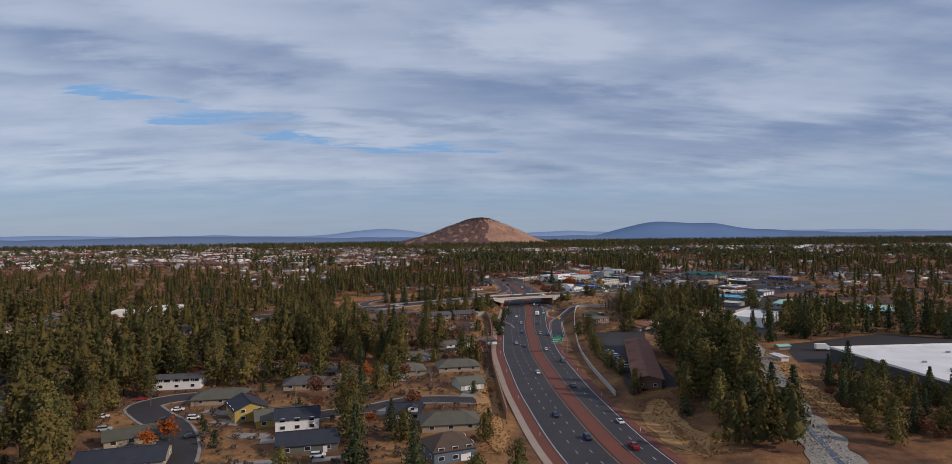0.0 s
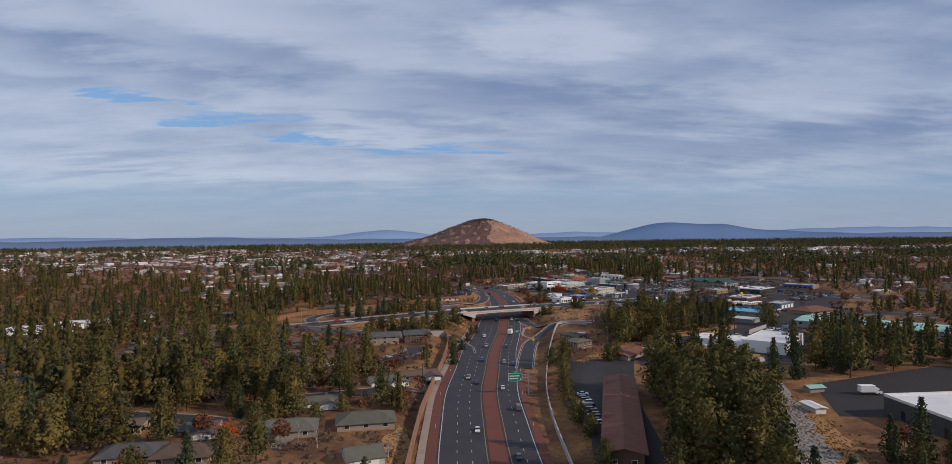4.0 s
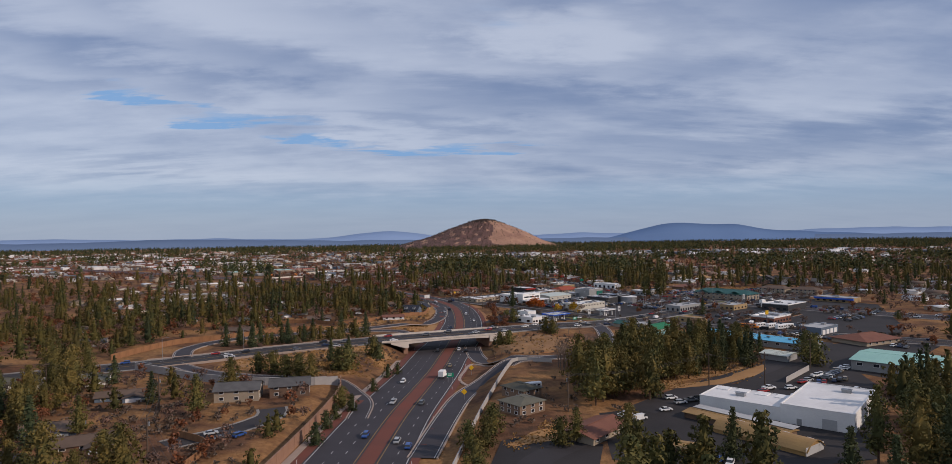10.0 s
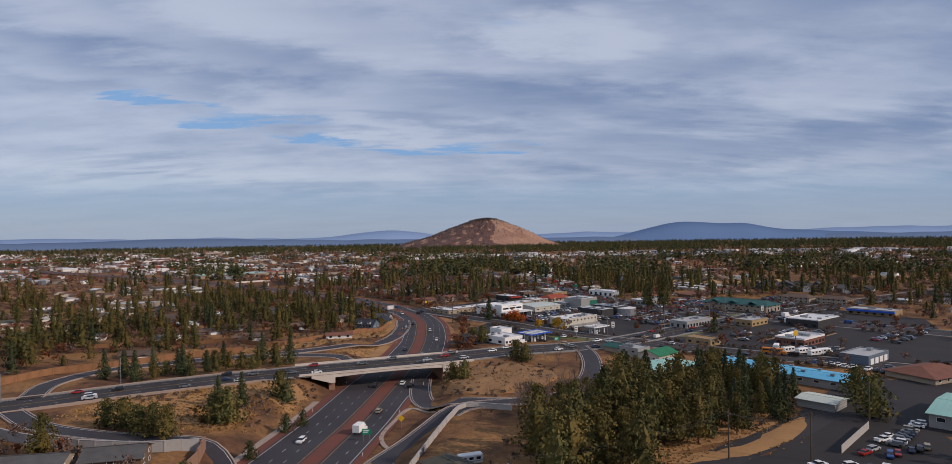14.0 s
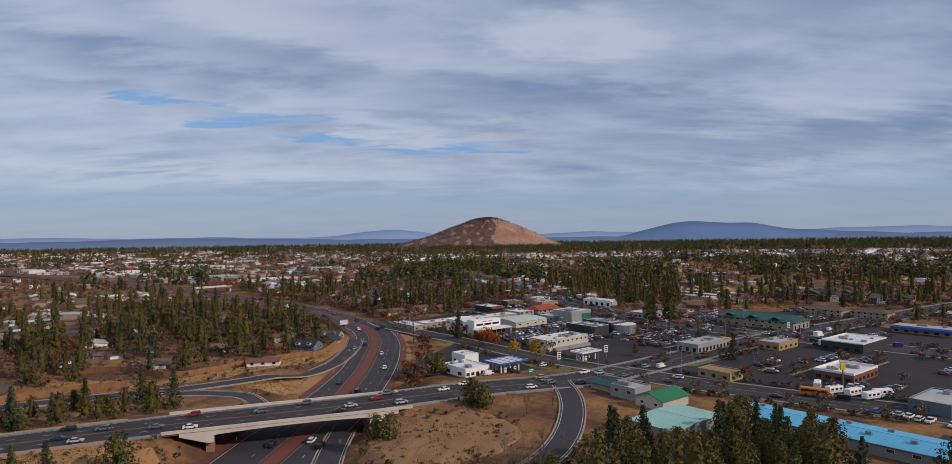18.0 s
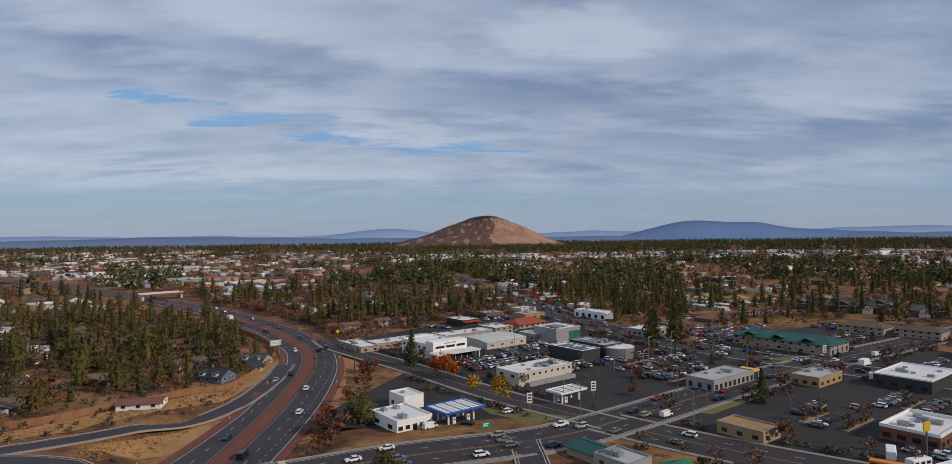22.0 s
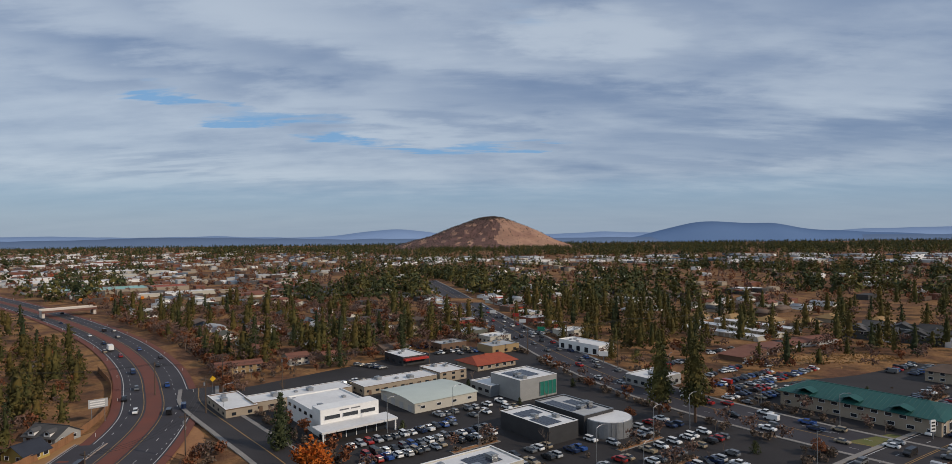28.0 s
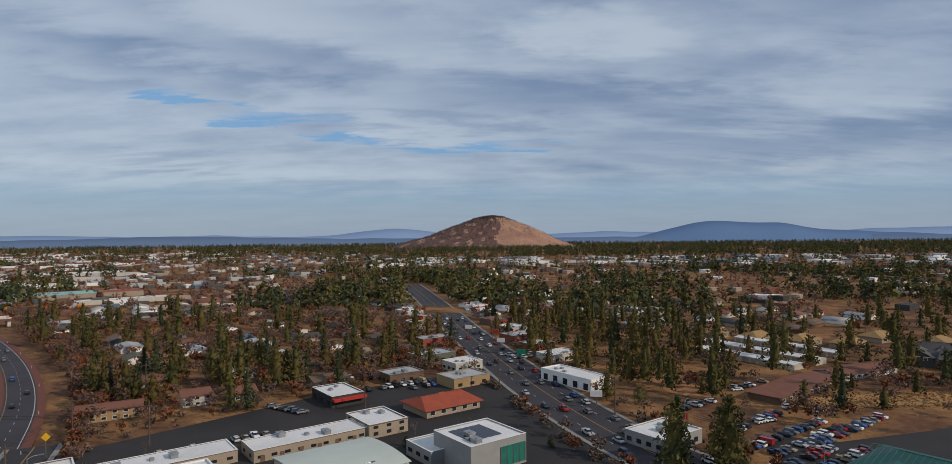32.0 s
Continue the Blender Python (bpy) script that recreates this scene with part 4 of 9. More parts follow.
def flat_building(name, x, y, ang, L, W, h, wall, roof, label, category="building", wins=(), doors=(), units=0, parapet=0.45, z=None, trim=None, kerb=True):
    """A flat-roofed block: walls, roof deck inside a parapet, coping, windows and doors."""
    z = ground_z(x, y) if z is None else z
    root = thing(name, pose(x, y, z + 0.02, 0, 0, ang) @ SQUAT, label, category)
    part("wall", boxes((-L / 2, -W / 2, -0.4, L / 2, W / 2, h - 0.02)), M[wall], root)
    part("roof", boxes((-L / 2 + 0.25, -W / 2 + 0.25, h - 0.02, L / 2 - 0.25, W / 2 - 0.25, h + 0.08)), M[roof], root)
    p, t = parapet, 0.25
    part("parapet", boxes((-L / 2, -W / 2, h - 0.02, L / 2, -W / 2 + t, h + p), (-L / 2, W / 2 - t, h - 0.02, L / 2, W / 2, h + p),
                          (-L / 2, -W / 2 + t, h - 0.02, -L / 2 + t, W / 2 - t, h + p), (L / 2 - t, -W / 2 + t, h - 0.02, L / 2, W / 2 - t, h + p)), M[trim or wall], root)
    c = 0.06
    part("coping", boxes((-L / 2 - c, -W / 2 - c, h + p, L / 2 + c, -W / 2 + t + c, h + p + 0.07), (-L / 2 - c, W / 2 - t - c, h + p, L / 2 + c, W / 2 + c, h + p + 0.07),
                         (-L / 2 - c, -W / 2 + t + c, h + p, -L / 2 + t + c, W / 2 - t - c, h + p + 0.07), (L / 2 - t - c, -W / 2 + t + c, h + p, L / 2 + c, W / 2 - t - c, h + p + 0.07)), M["metal" if roof != "whiteroof" else "trim"], root)
    for face, n, w, hh, zz in wins:
        span = L if face in "SN" else W
        for i in range(n):
            window_on(root, face, (i + 0.5) * span / n - span / 2, zz, w, hh, L, W, frame_=False)
    for face, u, w, hh, m in doors:
        door_on(root, face, u, w, hh, L, W, m)
    rnd = random.Random(int(x * 7 + y))
    for i in range(units):
        rooftop_unit(root, rnd.uniform(-L * 0.36, L * 0.36), rnd.uniform(-W * 0.34, W * 0.34), h + 0.08, rnd.choice((0.7, 1.0, 1.3)))
    keep_clear(x, y, L, W, ang)
    return root


def gable_roof(L, W, h, rise, over=0.5, t=0.16, hip=0.0):
    """A bmesh of a pitched roof with thickness; the ridge runs along x, drawn in by hip at its ends."""
    bm = bmesh.new()
    X, Y = L / 2 + over, W / 2 + over
    ze = h - rise * over / (W / 2)
    pts = []
    for dz in (0, -t):
        pts.append([bm.verts.new(v) for v in ((-X, -Y, ze + dz), (X, -Y, ze + dz), (X, Y, ze + dz), (-X, Y, ze + dz), (-X + hip, 0, h + rise + dz), (X - hip, 0, h + rise + dz))])
    a, b = pts
    for v, flip in ((a, False), (b, True)):
        fs = [(v[0], v[1], v[5], v[4]), (v[2], v[3], v[4], v[5])]
        if hip:
            fs += [(v[1], v[2], v[5]), (v[3], v[0], v[4])]
        for f in fs:
            bm.faces.new(f[::-1] if flip else f)
    loop = [0, 1, 2, 3] if hip else [0, 1, 5, 2, 3, 4]
    for i in range(len(loop)):
        p, q = loop[i], loop[(i + 1) % len(loop)]
        bm.faces.new((a[q], a[p], b[p], b[q]))
    return bm


def gable_walls(L, W, h, rise):
    """A bmesh of four walls, with pointed ends under the ridge along x."""
    bm = bmesh.new()
    lo = [bm.verts.new((sx * L / 2, sy * W / 2, -0.4)) for sx, sy in ((-1, -1), (1, -1), (1, 1), (-1, 1))]
    hi = [bm.verts.new((v.co.x, v.co.y, h - 0.05)) for v in lo]
    ra, rb = bm.verts.new((-L / 2, 0, h + rise - 0.08)), bm.verts.new((L / 2, 0, h + rise - 0.08))
    bm.faces.new((lo[0], lo[1], hi[1], hi[0]))
    bm.faces.new((lo[2], lo[3], hi[3], hi[2]))
    bm.faces.new((lo[1], lo[2], hi[2], rb, hi[1]))
    bm.faces.new((lo[3], lo[0], hi[0], ra, hi[3]))
    bm.faces.new((hi[0], hi[1], rb, ra))
    bm.faces.new((hi[2], hi[3], ra, rb))
    return bm


def pitched_building(name, x, y, ang, L, W, h, rise, wall, roof, label, category="building", wins=(), doors=(), hip=0.0, over=0.5, z=None, seams=0, chimney=False):
    z = ground_z(x, y) if z is None else z
    root = thing(name, pose(x, y, z + 0.02, 0, 0, ang) @ SQUAT, label, category)
    if hip:
        part("wall", boxes((-L / 2, -W / 2, -0.4, L / 2, W / 2, h - 0.05)), M[wall], root)
    else:
        part("wall", gable_walls(L, W, h, rise), M[wall], root)
    r = part("roof", gable_roof(L, W, h, rise, over, hip=hip), M[roof], root)
    if seams:
        # raised seams of the metal sheets
        bm = bmesh.new()
        Y = W / 2 + over
        ze = h - rise * over / (W / 2)
        for i in range(seams):
            sx = (i + 0.5) / seams * L - L / 2
            for s in (-1, 1):
                v = [bm.verts.new(c) for c in ((sx - 0.06, s * Y, ze + 0.01), (sx + 0.06, s * Y, ze + 0.01), (sx + 0.06, 0, h + rise + 0.01), (sx - 0.06, 0, h + rise + 0.01),
                                               (sx, s * Y, ze + 0.09), (sx, 0, h + rise + 0.09))]
                bm.faces.new((v[0], v[4], v[5], v[3]))
                bm.faces.new((v[4], v[1], v[2], v[5]))
        part("seams", bm, M[roof], r)
    part("ridge_cap", boxes((-L / 2 + hip - over, -0.2, h + rise - 0.04, L / 2 - hip + over, 0.2, h + rise + 0.06)), M[roof], root)
    for face, n, w, hh, zz in wins:
        span = L if face in "SN" else W
        for i in range(n):
            window_on(root, face, (i + 0.5) * span / n - span / 2, zz, w, hh, L, W)
    for face, u, w, hh, m in doors:
        door_on(root, face, u, w, hh, L, W, m)
    if chimney:
        part("chimney", boxes((L * 0.2, W * 0.12, h, L * 0.2 + 0.8, W * 0.12 + 0.7, h + rise + 0.7), (L * 0.2 - 0.06, W * 0.12 - 0.06, h + rise + 0.7, L * 0.2 + 0.86, W * 0.12 + 0.76, h + rise + 0.8)), M["brownwall"], root)
    keep_clear(x, y, L, W, ang)
    return root


A = -51  # the town's street grid


def dealership():
    b = flat_building("car_dealership", 92.5, 618.5, A, 22.8, 16, 7.4, "white", "whiteroof", "white two-storey car dealership with a glazed showroom", "dealership",
                      wins=(("S", 6, 1.8, 1.2, 5.0),), units=5, parapet=0.5)
    part("showroom_tower", boxes((7, -8.2, 0, 12.2, 8.2, 9.6)), M["white"], b, "taller white showroom front")
    for i in range(3):
        window_on(b, "E", -5 + i * 5, 6.0, 4.2, 1.3, 24.5, 16)
    part("canopy", boxes((12.0, -10.5, 3.9, 18.5, 10.5, 4.6)), M["whiteroof"], b, "flat white canopy over the showroom")
    part("showroom_glass", boxes((12.25, -8.6, 0.1, 15.5, 8.6, 3.9)), M["glass"], b, "dark glazed showroom front")
    for i in range(7):
        part("mullion", boxes((15.48, -8.6 + i * 2.85, 0.1, 15.62, -8.4 + i * 2.85, 3.9)), M["trim"], b)
    for y_ in (-10, 10):
        part("column", boxes((17.7, y_ - 0.2, 0, 18.1, y_ + 0.2, 3.9)), M["trim"], b)
    for i in range(2):
        part("name_bar", boxes((12.22, -3 + i * 3.2, 8.3, 12.28, -0.4 + i * 3.2, 8.7)), M["steel"], b)


dealership()
s = flat_building("showroom", 131, 573, A, 11, 24.5, 6.0, "cream", "whiteroof", "long cream workshop with a white roof and solar panels", "workshop",
                  wins=(("S", 2, 1.6, 1.2, 3.8), ("E", 9, 0.9, 0.9, 4.2)), doors=(("S", 0, 3, 3.4, "greyroof"),), units=5)
solar_panels(s, -2.4, 3.0, 5, 4, 6.2)
part("wing_wall", boxes((5.5, -9, 0, 7.5, 12, 1.6)), M["grey"], s)
d1 = flat_building("black_showroom", 148.8, 608.9, A, 18.5, 10, 5.6, "dark", "whiteroof", "black clad showroom with a white roof and solar panels", "showroom", units=2)
solar_panels(d1, -5.4, -3.0, 4, 4, 5.75)
solar_panels(d1, 1.2, -3.0, 6, 3, 5.75)
d2 = flat_building("showroom", 158.6, 617, A, 18.4, 11, 6.4, "dark", "greyroof", "dark showroom with rows of solar panels", "showroom", units=4)
solar_panels(d2, -6.5, -3.5, 10, 2, 6.55)
solar_panels(d2, -4, 1.2, 9, 2, 6.55)


def drum():
    root = thing("silver_drum", pose(166.5, 609.5, 0) @ SQUAT, "round silver metal-clad pavilion of the showroom", "pavilion")
    pts = [(6.2 * math.cos(i * math.tau / 40), 6.2 * math.sin(i * math.tau / 40)) for i in range(40)]
    part("wall", prism(pts, 0, 5.6), M["metal"], root)
    part("roof", prism([(x * 0.95, y * 0.95) for x, y in pts], 5.6, 5.75), M["whiteroof"], root)
    for k in range(12):
        a = k * math.tau / 12
        q = part("seam", boxes((-0.05, -0.05, 0.05, 0.05, 0.05, 5.62)), M["steel"], root)
        q.matrix_basis = pose(6.2 * math.cos(a), 6.2 * math.sin(a), 0, 0, 0, math.degrees(a))
    OBST.append((166.5, 609.5, 7))


drum()


def glass_block():
    b = flat_building("office_block", 146.3, 648.2, A, 14.4, 15.1, 8.4, "grey", "whiteroof", "grey stucco office with a green glass corner and solar roof", "office", units=3)
    solar_panels(b, -4.4, -4.4, 8, 5, 8.55)
    part("glass_corner", boxes((7.18, 0.3, 0.8, 7.3, 7.2, 6.6)), M["greenglass"], b, "green tinted front glazing")
    for i in range(5):
        part("mullion", boxes((7.26, 0.3 + i * 1.7, 0.8, 7.42, 0.42 + i * 1.7, 6.6)), M["steel"], b)
    f = flat_building("annex", 135.5, 650, A, 10.5, 7.6, 4.2, "grey", "whiteroof", "low grey annex with a white roof", "annex", wins=(("S", 3, 1.8, 1.2, 1.6),))
    return b, f


glass_block()
flat_building("white_office", 175, 719.5, A, 23.3, 9, 5.0, "white", "whiteroof", "white modern shop with tall dark openings", "shop", wins=(("S", 5, 2.0, 2.8, 0.5), ("E", 2, 1.5, 2.4, 0.6)), units=3)
flat_building("small_shop", 190, 661, A, 11.5, 14.4, 4.2, "grey", "whiteroof", "low grey shop with a white roof", "shop", wins=(("S", 4, 1.4, 1.4, 1.2), ("E", 3, 1.4, 1.5, 1.0)), units=2)
for x, y, L in ((239, 766, 22), (254.5, 770.5, 52), (251, 749, 21), (270, 781, 46)):
    pitched_building("storage_units", x, y, -56, L, 6.5, 2.9, 0.5, "cream", "whiteroof", "row of cream storage units with a white roof", "storage unit", doors=tuple(("S", -L / 2 + 2 + i * 3.2, 2.4, 2.2, "sidingtan") for i in range(int(L / 3.2))), over=0.2)
g = pitched_building("long_block", 240.5, 626, -50, 40, 17, 6.0, 3.2, "sidingtan", "pine", "long beige two-storey block under a dark green metal roof", "office block", hip=6, seams=34, over=0.8,
                     wins=(("S", 12, 1.6, 1.1, 4.0), ("S", 9, 1.6, 1.2, 1.0), ("E", 4, 1.7, 2.8, 0.8), ("E", 4, 1.4, 1.2, 4.2)))
for i in range(3):
    q = part("dormer", gable_roof(3.4, 4.4, 1.2, 1.1, 0.3), M["pine"], g)
    q.matrix_basis = pose(-13 + i * 12, -6.8, 6.0, 0, 0, 90)
pitched_building("apartment_block", 244, 711, -50, 10, 42, 2.9, 1.2, "brownwall", "rust", "low brown block with a rust-brown roof", "apartment block", wins=(("E", 10, 1.2, 1.0, 1.0),))
pitched_building("apartment_block", 273, 733, 28, 30, 10, 3.0, 1.3, "greyroof", "rust", "low grey block with a rust-brown roof", "apartment block", wins=(("S", 8, 1.2, 1.0, 1.0),), doors=(("S", 9, 2.4, 2.2, "trim"),))
r = pitched_building("restaurant", 133.5, 690, 39, 18, 13, 3.4, 2.6, "sidingtan", "redroof", "restaurant with a red tile roof and cream walls", "restaurant", hip=3.0, wins=(("S", 5, 1.5, 1.5, 0.9), ("E", 3, 1.6, 1.6, 0.8)), over=0.9)
part("turret_roof", gable_roof(6, 6, 3.4, 3.0, 0.5, hip=2.6), M["redroof"], r)
flat_building("low_office", 59.5, 631, A, 19.8, 9, 3.5, "sidingtan", "whiteroof", "beige block with a flat white roof", "office", wins=(("S", 4, 1.2, 1.0, 1.4), ("E", 2, 1.2, 1.2, 1.2)), units=2, trim="brownwall")
for x, y, W in ((77, 640, 31), (104, 657.5, 28)):
    flat_building("motel_block", x, y, A, 9.2, W, 3.6, "sidingtan", "whiteroof", "long low beige block with a flat white roof", "motel", wins=(("E", 9, 1.3, 0.9, 1.2), ("S", 2, 1.2, 1.0, 1.2)),
                  doors=tuple(("E", -W / 2 + 2 + i * 4.5, 1.0, 2.0, "brownwall") for i in range(int(W / 4.5))), parapet=0.25, trim="brownwall", units=3)
flat_building("motel_block", 118.5, 670.5, A, 13.4, 11, 4.4, "sidingtan", "whiteroof", "beige two-storey block with a flat white roof", "motel", wins=(("S", 3, 1.3, 1.0, 3.2), ("E", 3, 1.3, 1.0, 3.2), ("E", 3, 1.3, 1.2, 0.9)), trim="brownwall", units=2)


def arched_hall(x, y, ang, L, W, h, rise, wall, roof, label, name="metal_hall"):
    root = thing(name, pose(x, y, ground_z(x, y), 0, 0, ang) @ SQUAT, label, "hall")
    n = 10
    prof = [(-L / 2 + L * i / n, h + rise * (1 - (2 * i / n - 1) ** 2)) for i in range(n + 1)]
    bm = bmesh.new()
    for s in (-1, 1):
        v = [bm.verts.new((px, s * W / 2, pz)) for px, pz in [(-L / 2, -0.3)] + prof + [(L / 2, -0.3)]]
        bm.faces.new(v if s < 0 else v[::-1])
    for sx in (-1, 1):
        v = [bm.verts.new((sx * L / 2, yy, zz)) for yy, zz in ((-W / 2, -0.3), (W / 2, -0.3), (W / 2, h), (-W / 2, h))]
        bm.faces.new(v if sx > 0 else v[::-1])
    part("wall", bm, M[wall], root)
    bm = bmesh.new()
    rows = [[bm.verts.new((px * 1.03, yy, pz + dz)) for px, pz in prof] for dz in (0.02, 0.2) for yy in (-W / 2 - 0.4, W / 2 + 0.4)]
    for i in range(n):
        bm.faces.new((rows[2][i], rows[2][i + 1], rows[3][i + 1], rows[3][i]))
        bm.faces.new((rows[0][i + 1], rows[0][i], rows[1][i], rows[1][i + 1]))
        bm.faces.new((rows[0][i], rows[0][i + 1], rows[2][i + 1], rows[2][i]))
        bm.faces.new((rows[1][i + 1], rows[1][i], rows[3][i], rows[3][i + 1]))
    for k in (0, n):
        bm.faces.new((rows[0][k], rows[2][k], rows[3][k], rows[1][k]))
    part("roof", bm, M[roof], root)
    for i in range(4):
        door_on(root, "S", -L / 2 + L * (i + 0.5) / 4, 2.2, 2.6, L, W, "greyroof", "roller_door")
        window_on(root, "E", -W / 2 + W * (i + 0.5) / 4, 1.6, 1.4, 1.0, L, W)
    keep_clear(x, y, L, W, ang)
    return root


arched_hall(117, 640, A, 19.8, 22, 3.9, 1.1, "cream", "palegreen", "cream metal hall under a low curved pale green roof")
arched_hall(131.2, 319.5, 37, 8, 23, 1.2, 2.7, "ochre", "ochre", "rusty brown arched metal hut in the yard", "arched_hut")

# fuel station
flat_building("fuel_shop", 92.4, 523.6, A, 13.6, 10.6, 4.0, "white", "whiteroof", "white fuel station shop with a flat roof", "shop", wins=(("S", 2, 2.2, 1.5, 0.8), ("E", 5, 1.3, 1.4, 0.9)), units=3, doors=(("E", 0, 1.2, 2.1, "glass"),))
flat_building("small_shop", 91.5, 541, A, 8.5, 6.5, 5.0, "white", "whiteroof", "narrow two-storey white workshop", "workshop", wins=(("S", 2, 1.4, 1.4, 1.0),), doors=(("S", 2.4, 2.6, 2.6, "greyroof"),), units=1)


def fuel_canopy(x, y, L, W, h, fascia, label, z=0.0, pumps=4):
    root = thing("fuel_canopy", pose(x, y, z + 0.02, 0, 0, A) @ SQUAT, label, "canopy")
    part("roof", boxes((-L / 2, -W / 2, h, L / 2, W / 2, h + 0.25)), M["whiteroof"], root)
    part("fascia", boxes((-L / 2 - 0.1, -W / 2 - 0.1, h - 0.15, L / 2 + 0.1, -W / 2, h + 0.6), (-L / 2 - 0.1, W / 2, h - 0.15, L / 2 + 0.1, W / 2 + 0.1, h + 0.6),
                         (L / 2, -W / 2, h - 0.15, L / 2 + 0.1, W / 2, h + 0.6), (-L / 2 - 0.1, -W / 2, h - 0.15, -L / 2, W / 2, h + 0.6)), M[fascia], root, fascia.replace("paint", "") + " fascia band" if fascia != "trim" else "white fascia band")
    for i in range(int(W / 1.6)):
        part("rib", boxes((-L / 2, -W / 2 + 0.6 + i * 1.6, h + 0.25, L / 2, -W / 2 + 0.85 + i * 1.6, h + 0.42)), M["steel" if i % 2 else "trim"], root)
    for sx in (-1, 1):
        for sy in (-1, 1):
            part("column", boxes((sx * L * 0.25 - 0.2, sy * W * 0.32 - 0.2, 0, sx * L * 0.25 + 0.2, sy * W * 0.32 + 0.2, h)), M["trim"], root)
    for i in range(pumps):
        p = thing("fuel_pump", pose(x, y, z) @ pose(0, 0, 0, 0, 0, A) @ pose((i % 2 - 0.5) * L * 0.5, (i // 2 - 0.5) * W * 0.36, 0.08), "white fuel pump under the canopy", "fuel pump", "fuel pumps")
        part("body", bevelled(boxes((-0.3, -0.5, 0, 0.3, 0.5, 1.7)), 0.05), M["trim"], p)
        part("screen", boxes((-0.32, -0.3, 1.0, 0.32, 0.3, 1.4)), M["black"], p)
    keep_clear(x, y, L, W, A)


fuel_canopy(106.7, 526.6, 9.4, 12.9, 4.9, "bluepaint", "white fuel station canopy with a blue fascia")
fuel_canopy(138.5, 545.2, 6.2, 10.8, 4.4, "trim", "small white fuel canopy", pumps=2)
b = flat_building("bank", 190.6, 565, A, 10, 23, 4.4, "grey", "greyroof", "low grey bank with a yellow stripe", "bank", wins=(("E", 9, 1.3, 2.2, 0.6), ("S", 3, 1.3, 2.2, 0.6)), units=4)
part("drive_through_roof", boxes((-2, 11.6, 3.4, 4.6, 17, 3.9)), M["signyellow"], b, "yellow-edged drive-through roof")
part("column", boxes((3.6, 16, 0, 4.1, 16.5, 3.4)), M["grey"], b)
part("column", boxes((-1.6, 16, 0, -1.1, 16.5, 3.4)), M["grey"], b)
pitched_building("workshop", 150.6, 480.5, 39, 12, 9.5, 3.9, 2.2, "cream", "greenroof", "cream workshop with a bright green metal roof", "workshop", seams=14, wins=(("W", 2, 1.1, 1.0, 1.4),), doors=(("E", 0, 2.6, 2.8, "trim"),))
flat_building("workshop", 143.6, 489.6, A, 9.2, 7.6, 4.6, "grey", "greyroof", "grey block between two green roofs", "workshop", wins=(("S", 2, 1.2, 0.9, 2.6),), units=3)
pitched_building("workshop", 138.6, 498.5, A, 8.5, 7, 2.9, 1.6, "sidingtan", "pine", "small shed with a dark green roof", "workshop", seams=8)
bl = pitched_building("long_hall", 184.7, 449, -48.5, 50, 12.8, 3.9, 1.1, "grey", "blue", "very long hall under a sky-blue metal roof", "hall", seams=40, over=0.6, wins=(("S", 10, 1.6, 1.0, 1.8),), doors=tuple(("N", -20 + i * 8, 3, 3, "trim") for i in range(6)))
for i in range(9):
    rooftop_unit(bl, -20 + i * 5 + (i % 3), -2.5 if i % 2 else 2.8, 4.75, 0.7)
pitched_building("long_hall", 226, 381, -45, 62, 26, 5.0, 1.4, "grey", "teal", "wide hall under a pale teal metal roof", "hall", seams=44, over=0.7, wins=(("S", 12, 1.8, 1.4, 2.4),), doors=(("W", -4, 4, 3.6, "trim"),))
pitched_building("workshop", 149, 459.5, A, 13, 21, 3.4, 0.9, "grey", "teal", "low workshop with a pale teal roof", "workshop", seams=10)
pitched_building("workshop", 178.5, 413.5, -48.5, 10, 9, 3.2, 0.8, "grey", "palegreen", "low workshop with a pale green roof beside the blue hall", "workshop", seams=10)
w1 = flat_building("warehouse", 138.3, 346.5, -41, 22, 14, 4.7, "white", "whiteroof", "white warehouse with a stepped flat roof", "warehouse", units=1, parapet=0.25)
for i in range(4):
    part("roof_step", boxes((-10 + i * 5.4, 3.0, 4.7, -6.6 + i * 5.4, 6.6, 5.05)), M["white"], w1)
flat_building("warehouse", 157.5, 339.6, -40, 17, 30, 6.4, "white", "whiteroof", "tall white warehouse block with a flat roof", "warehouse", units=1, doors=(("S", 3, 3.4, 3.6, "greyroof"), ("S", -4, 1.2, 2.2, "grey")), parapet=0.3)
shed = pitched_building("open_shed", 129, 330.6, -51, 27, 6.4, 2.2, 0.5, "brownwall", "ochre", "long lean-to with an ochre metal roof", "shed")
part("upper_roof", boxes((-13.6, 1.0, 2.78, 13.6, 4.6, 2.9)), M["greyroof"], shed, "grey metal upper roof strip")
for i in range(9):
    part("post", boxes((-13.2 + i * 3.3 - 0.08, -3.5, 0, -13.2 + i * 3.3 + 0.08, -3.34, 2.1)), M["pole"], shed)
pitched_building("open_shed", 110, 312, -30, 8, 4.5, 2.4, 0.5, "brownwall", "ochre", "lean-to with an ochre metal roof", "shed")
pitched_building("apartment_house", 74.8, 347.5, A, 8.6, 9.6, 4.4, 1.2, "flatbrown", "shingleolive", "brown two-storey apartment house with an olive hip roof", "house", hip=3.6, wins=(("S", 3, 1.1, 1.1, 2.8), ("S", 3, 1.1, 1.1, 0.8), ("E", 3, 1.1, 1.1, 2.8), ("E", 3, 1.1, 1.1, 0.8)))
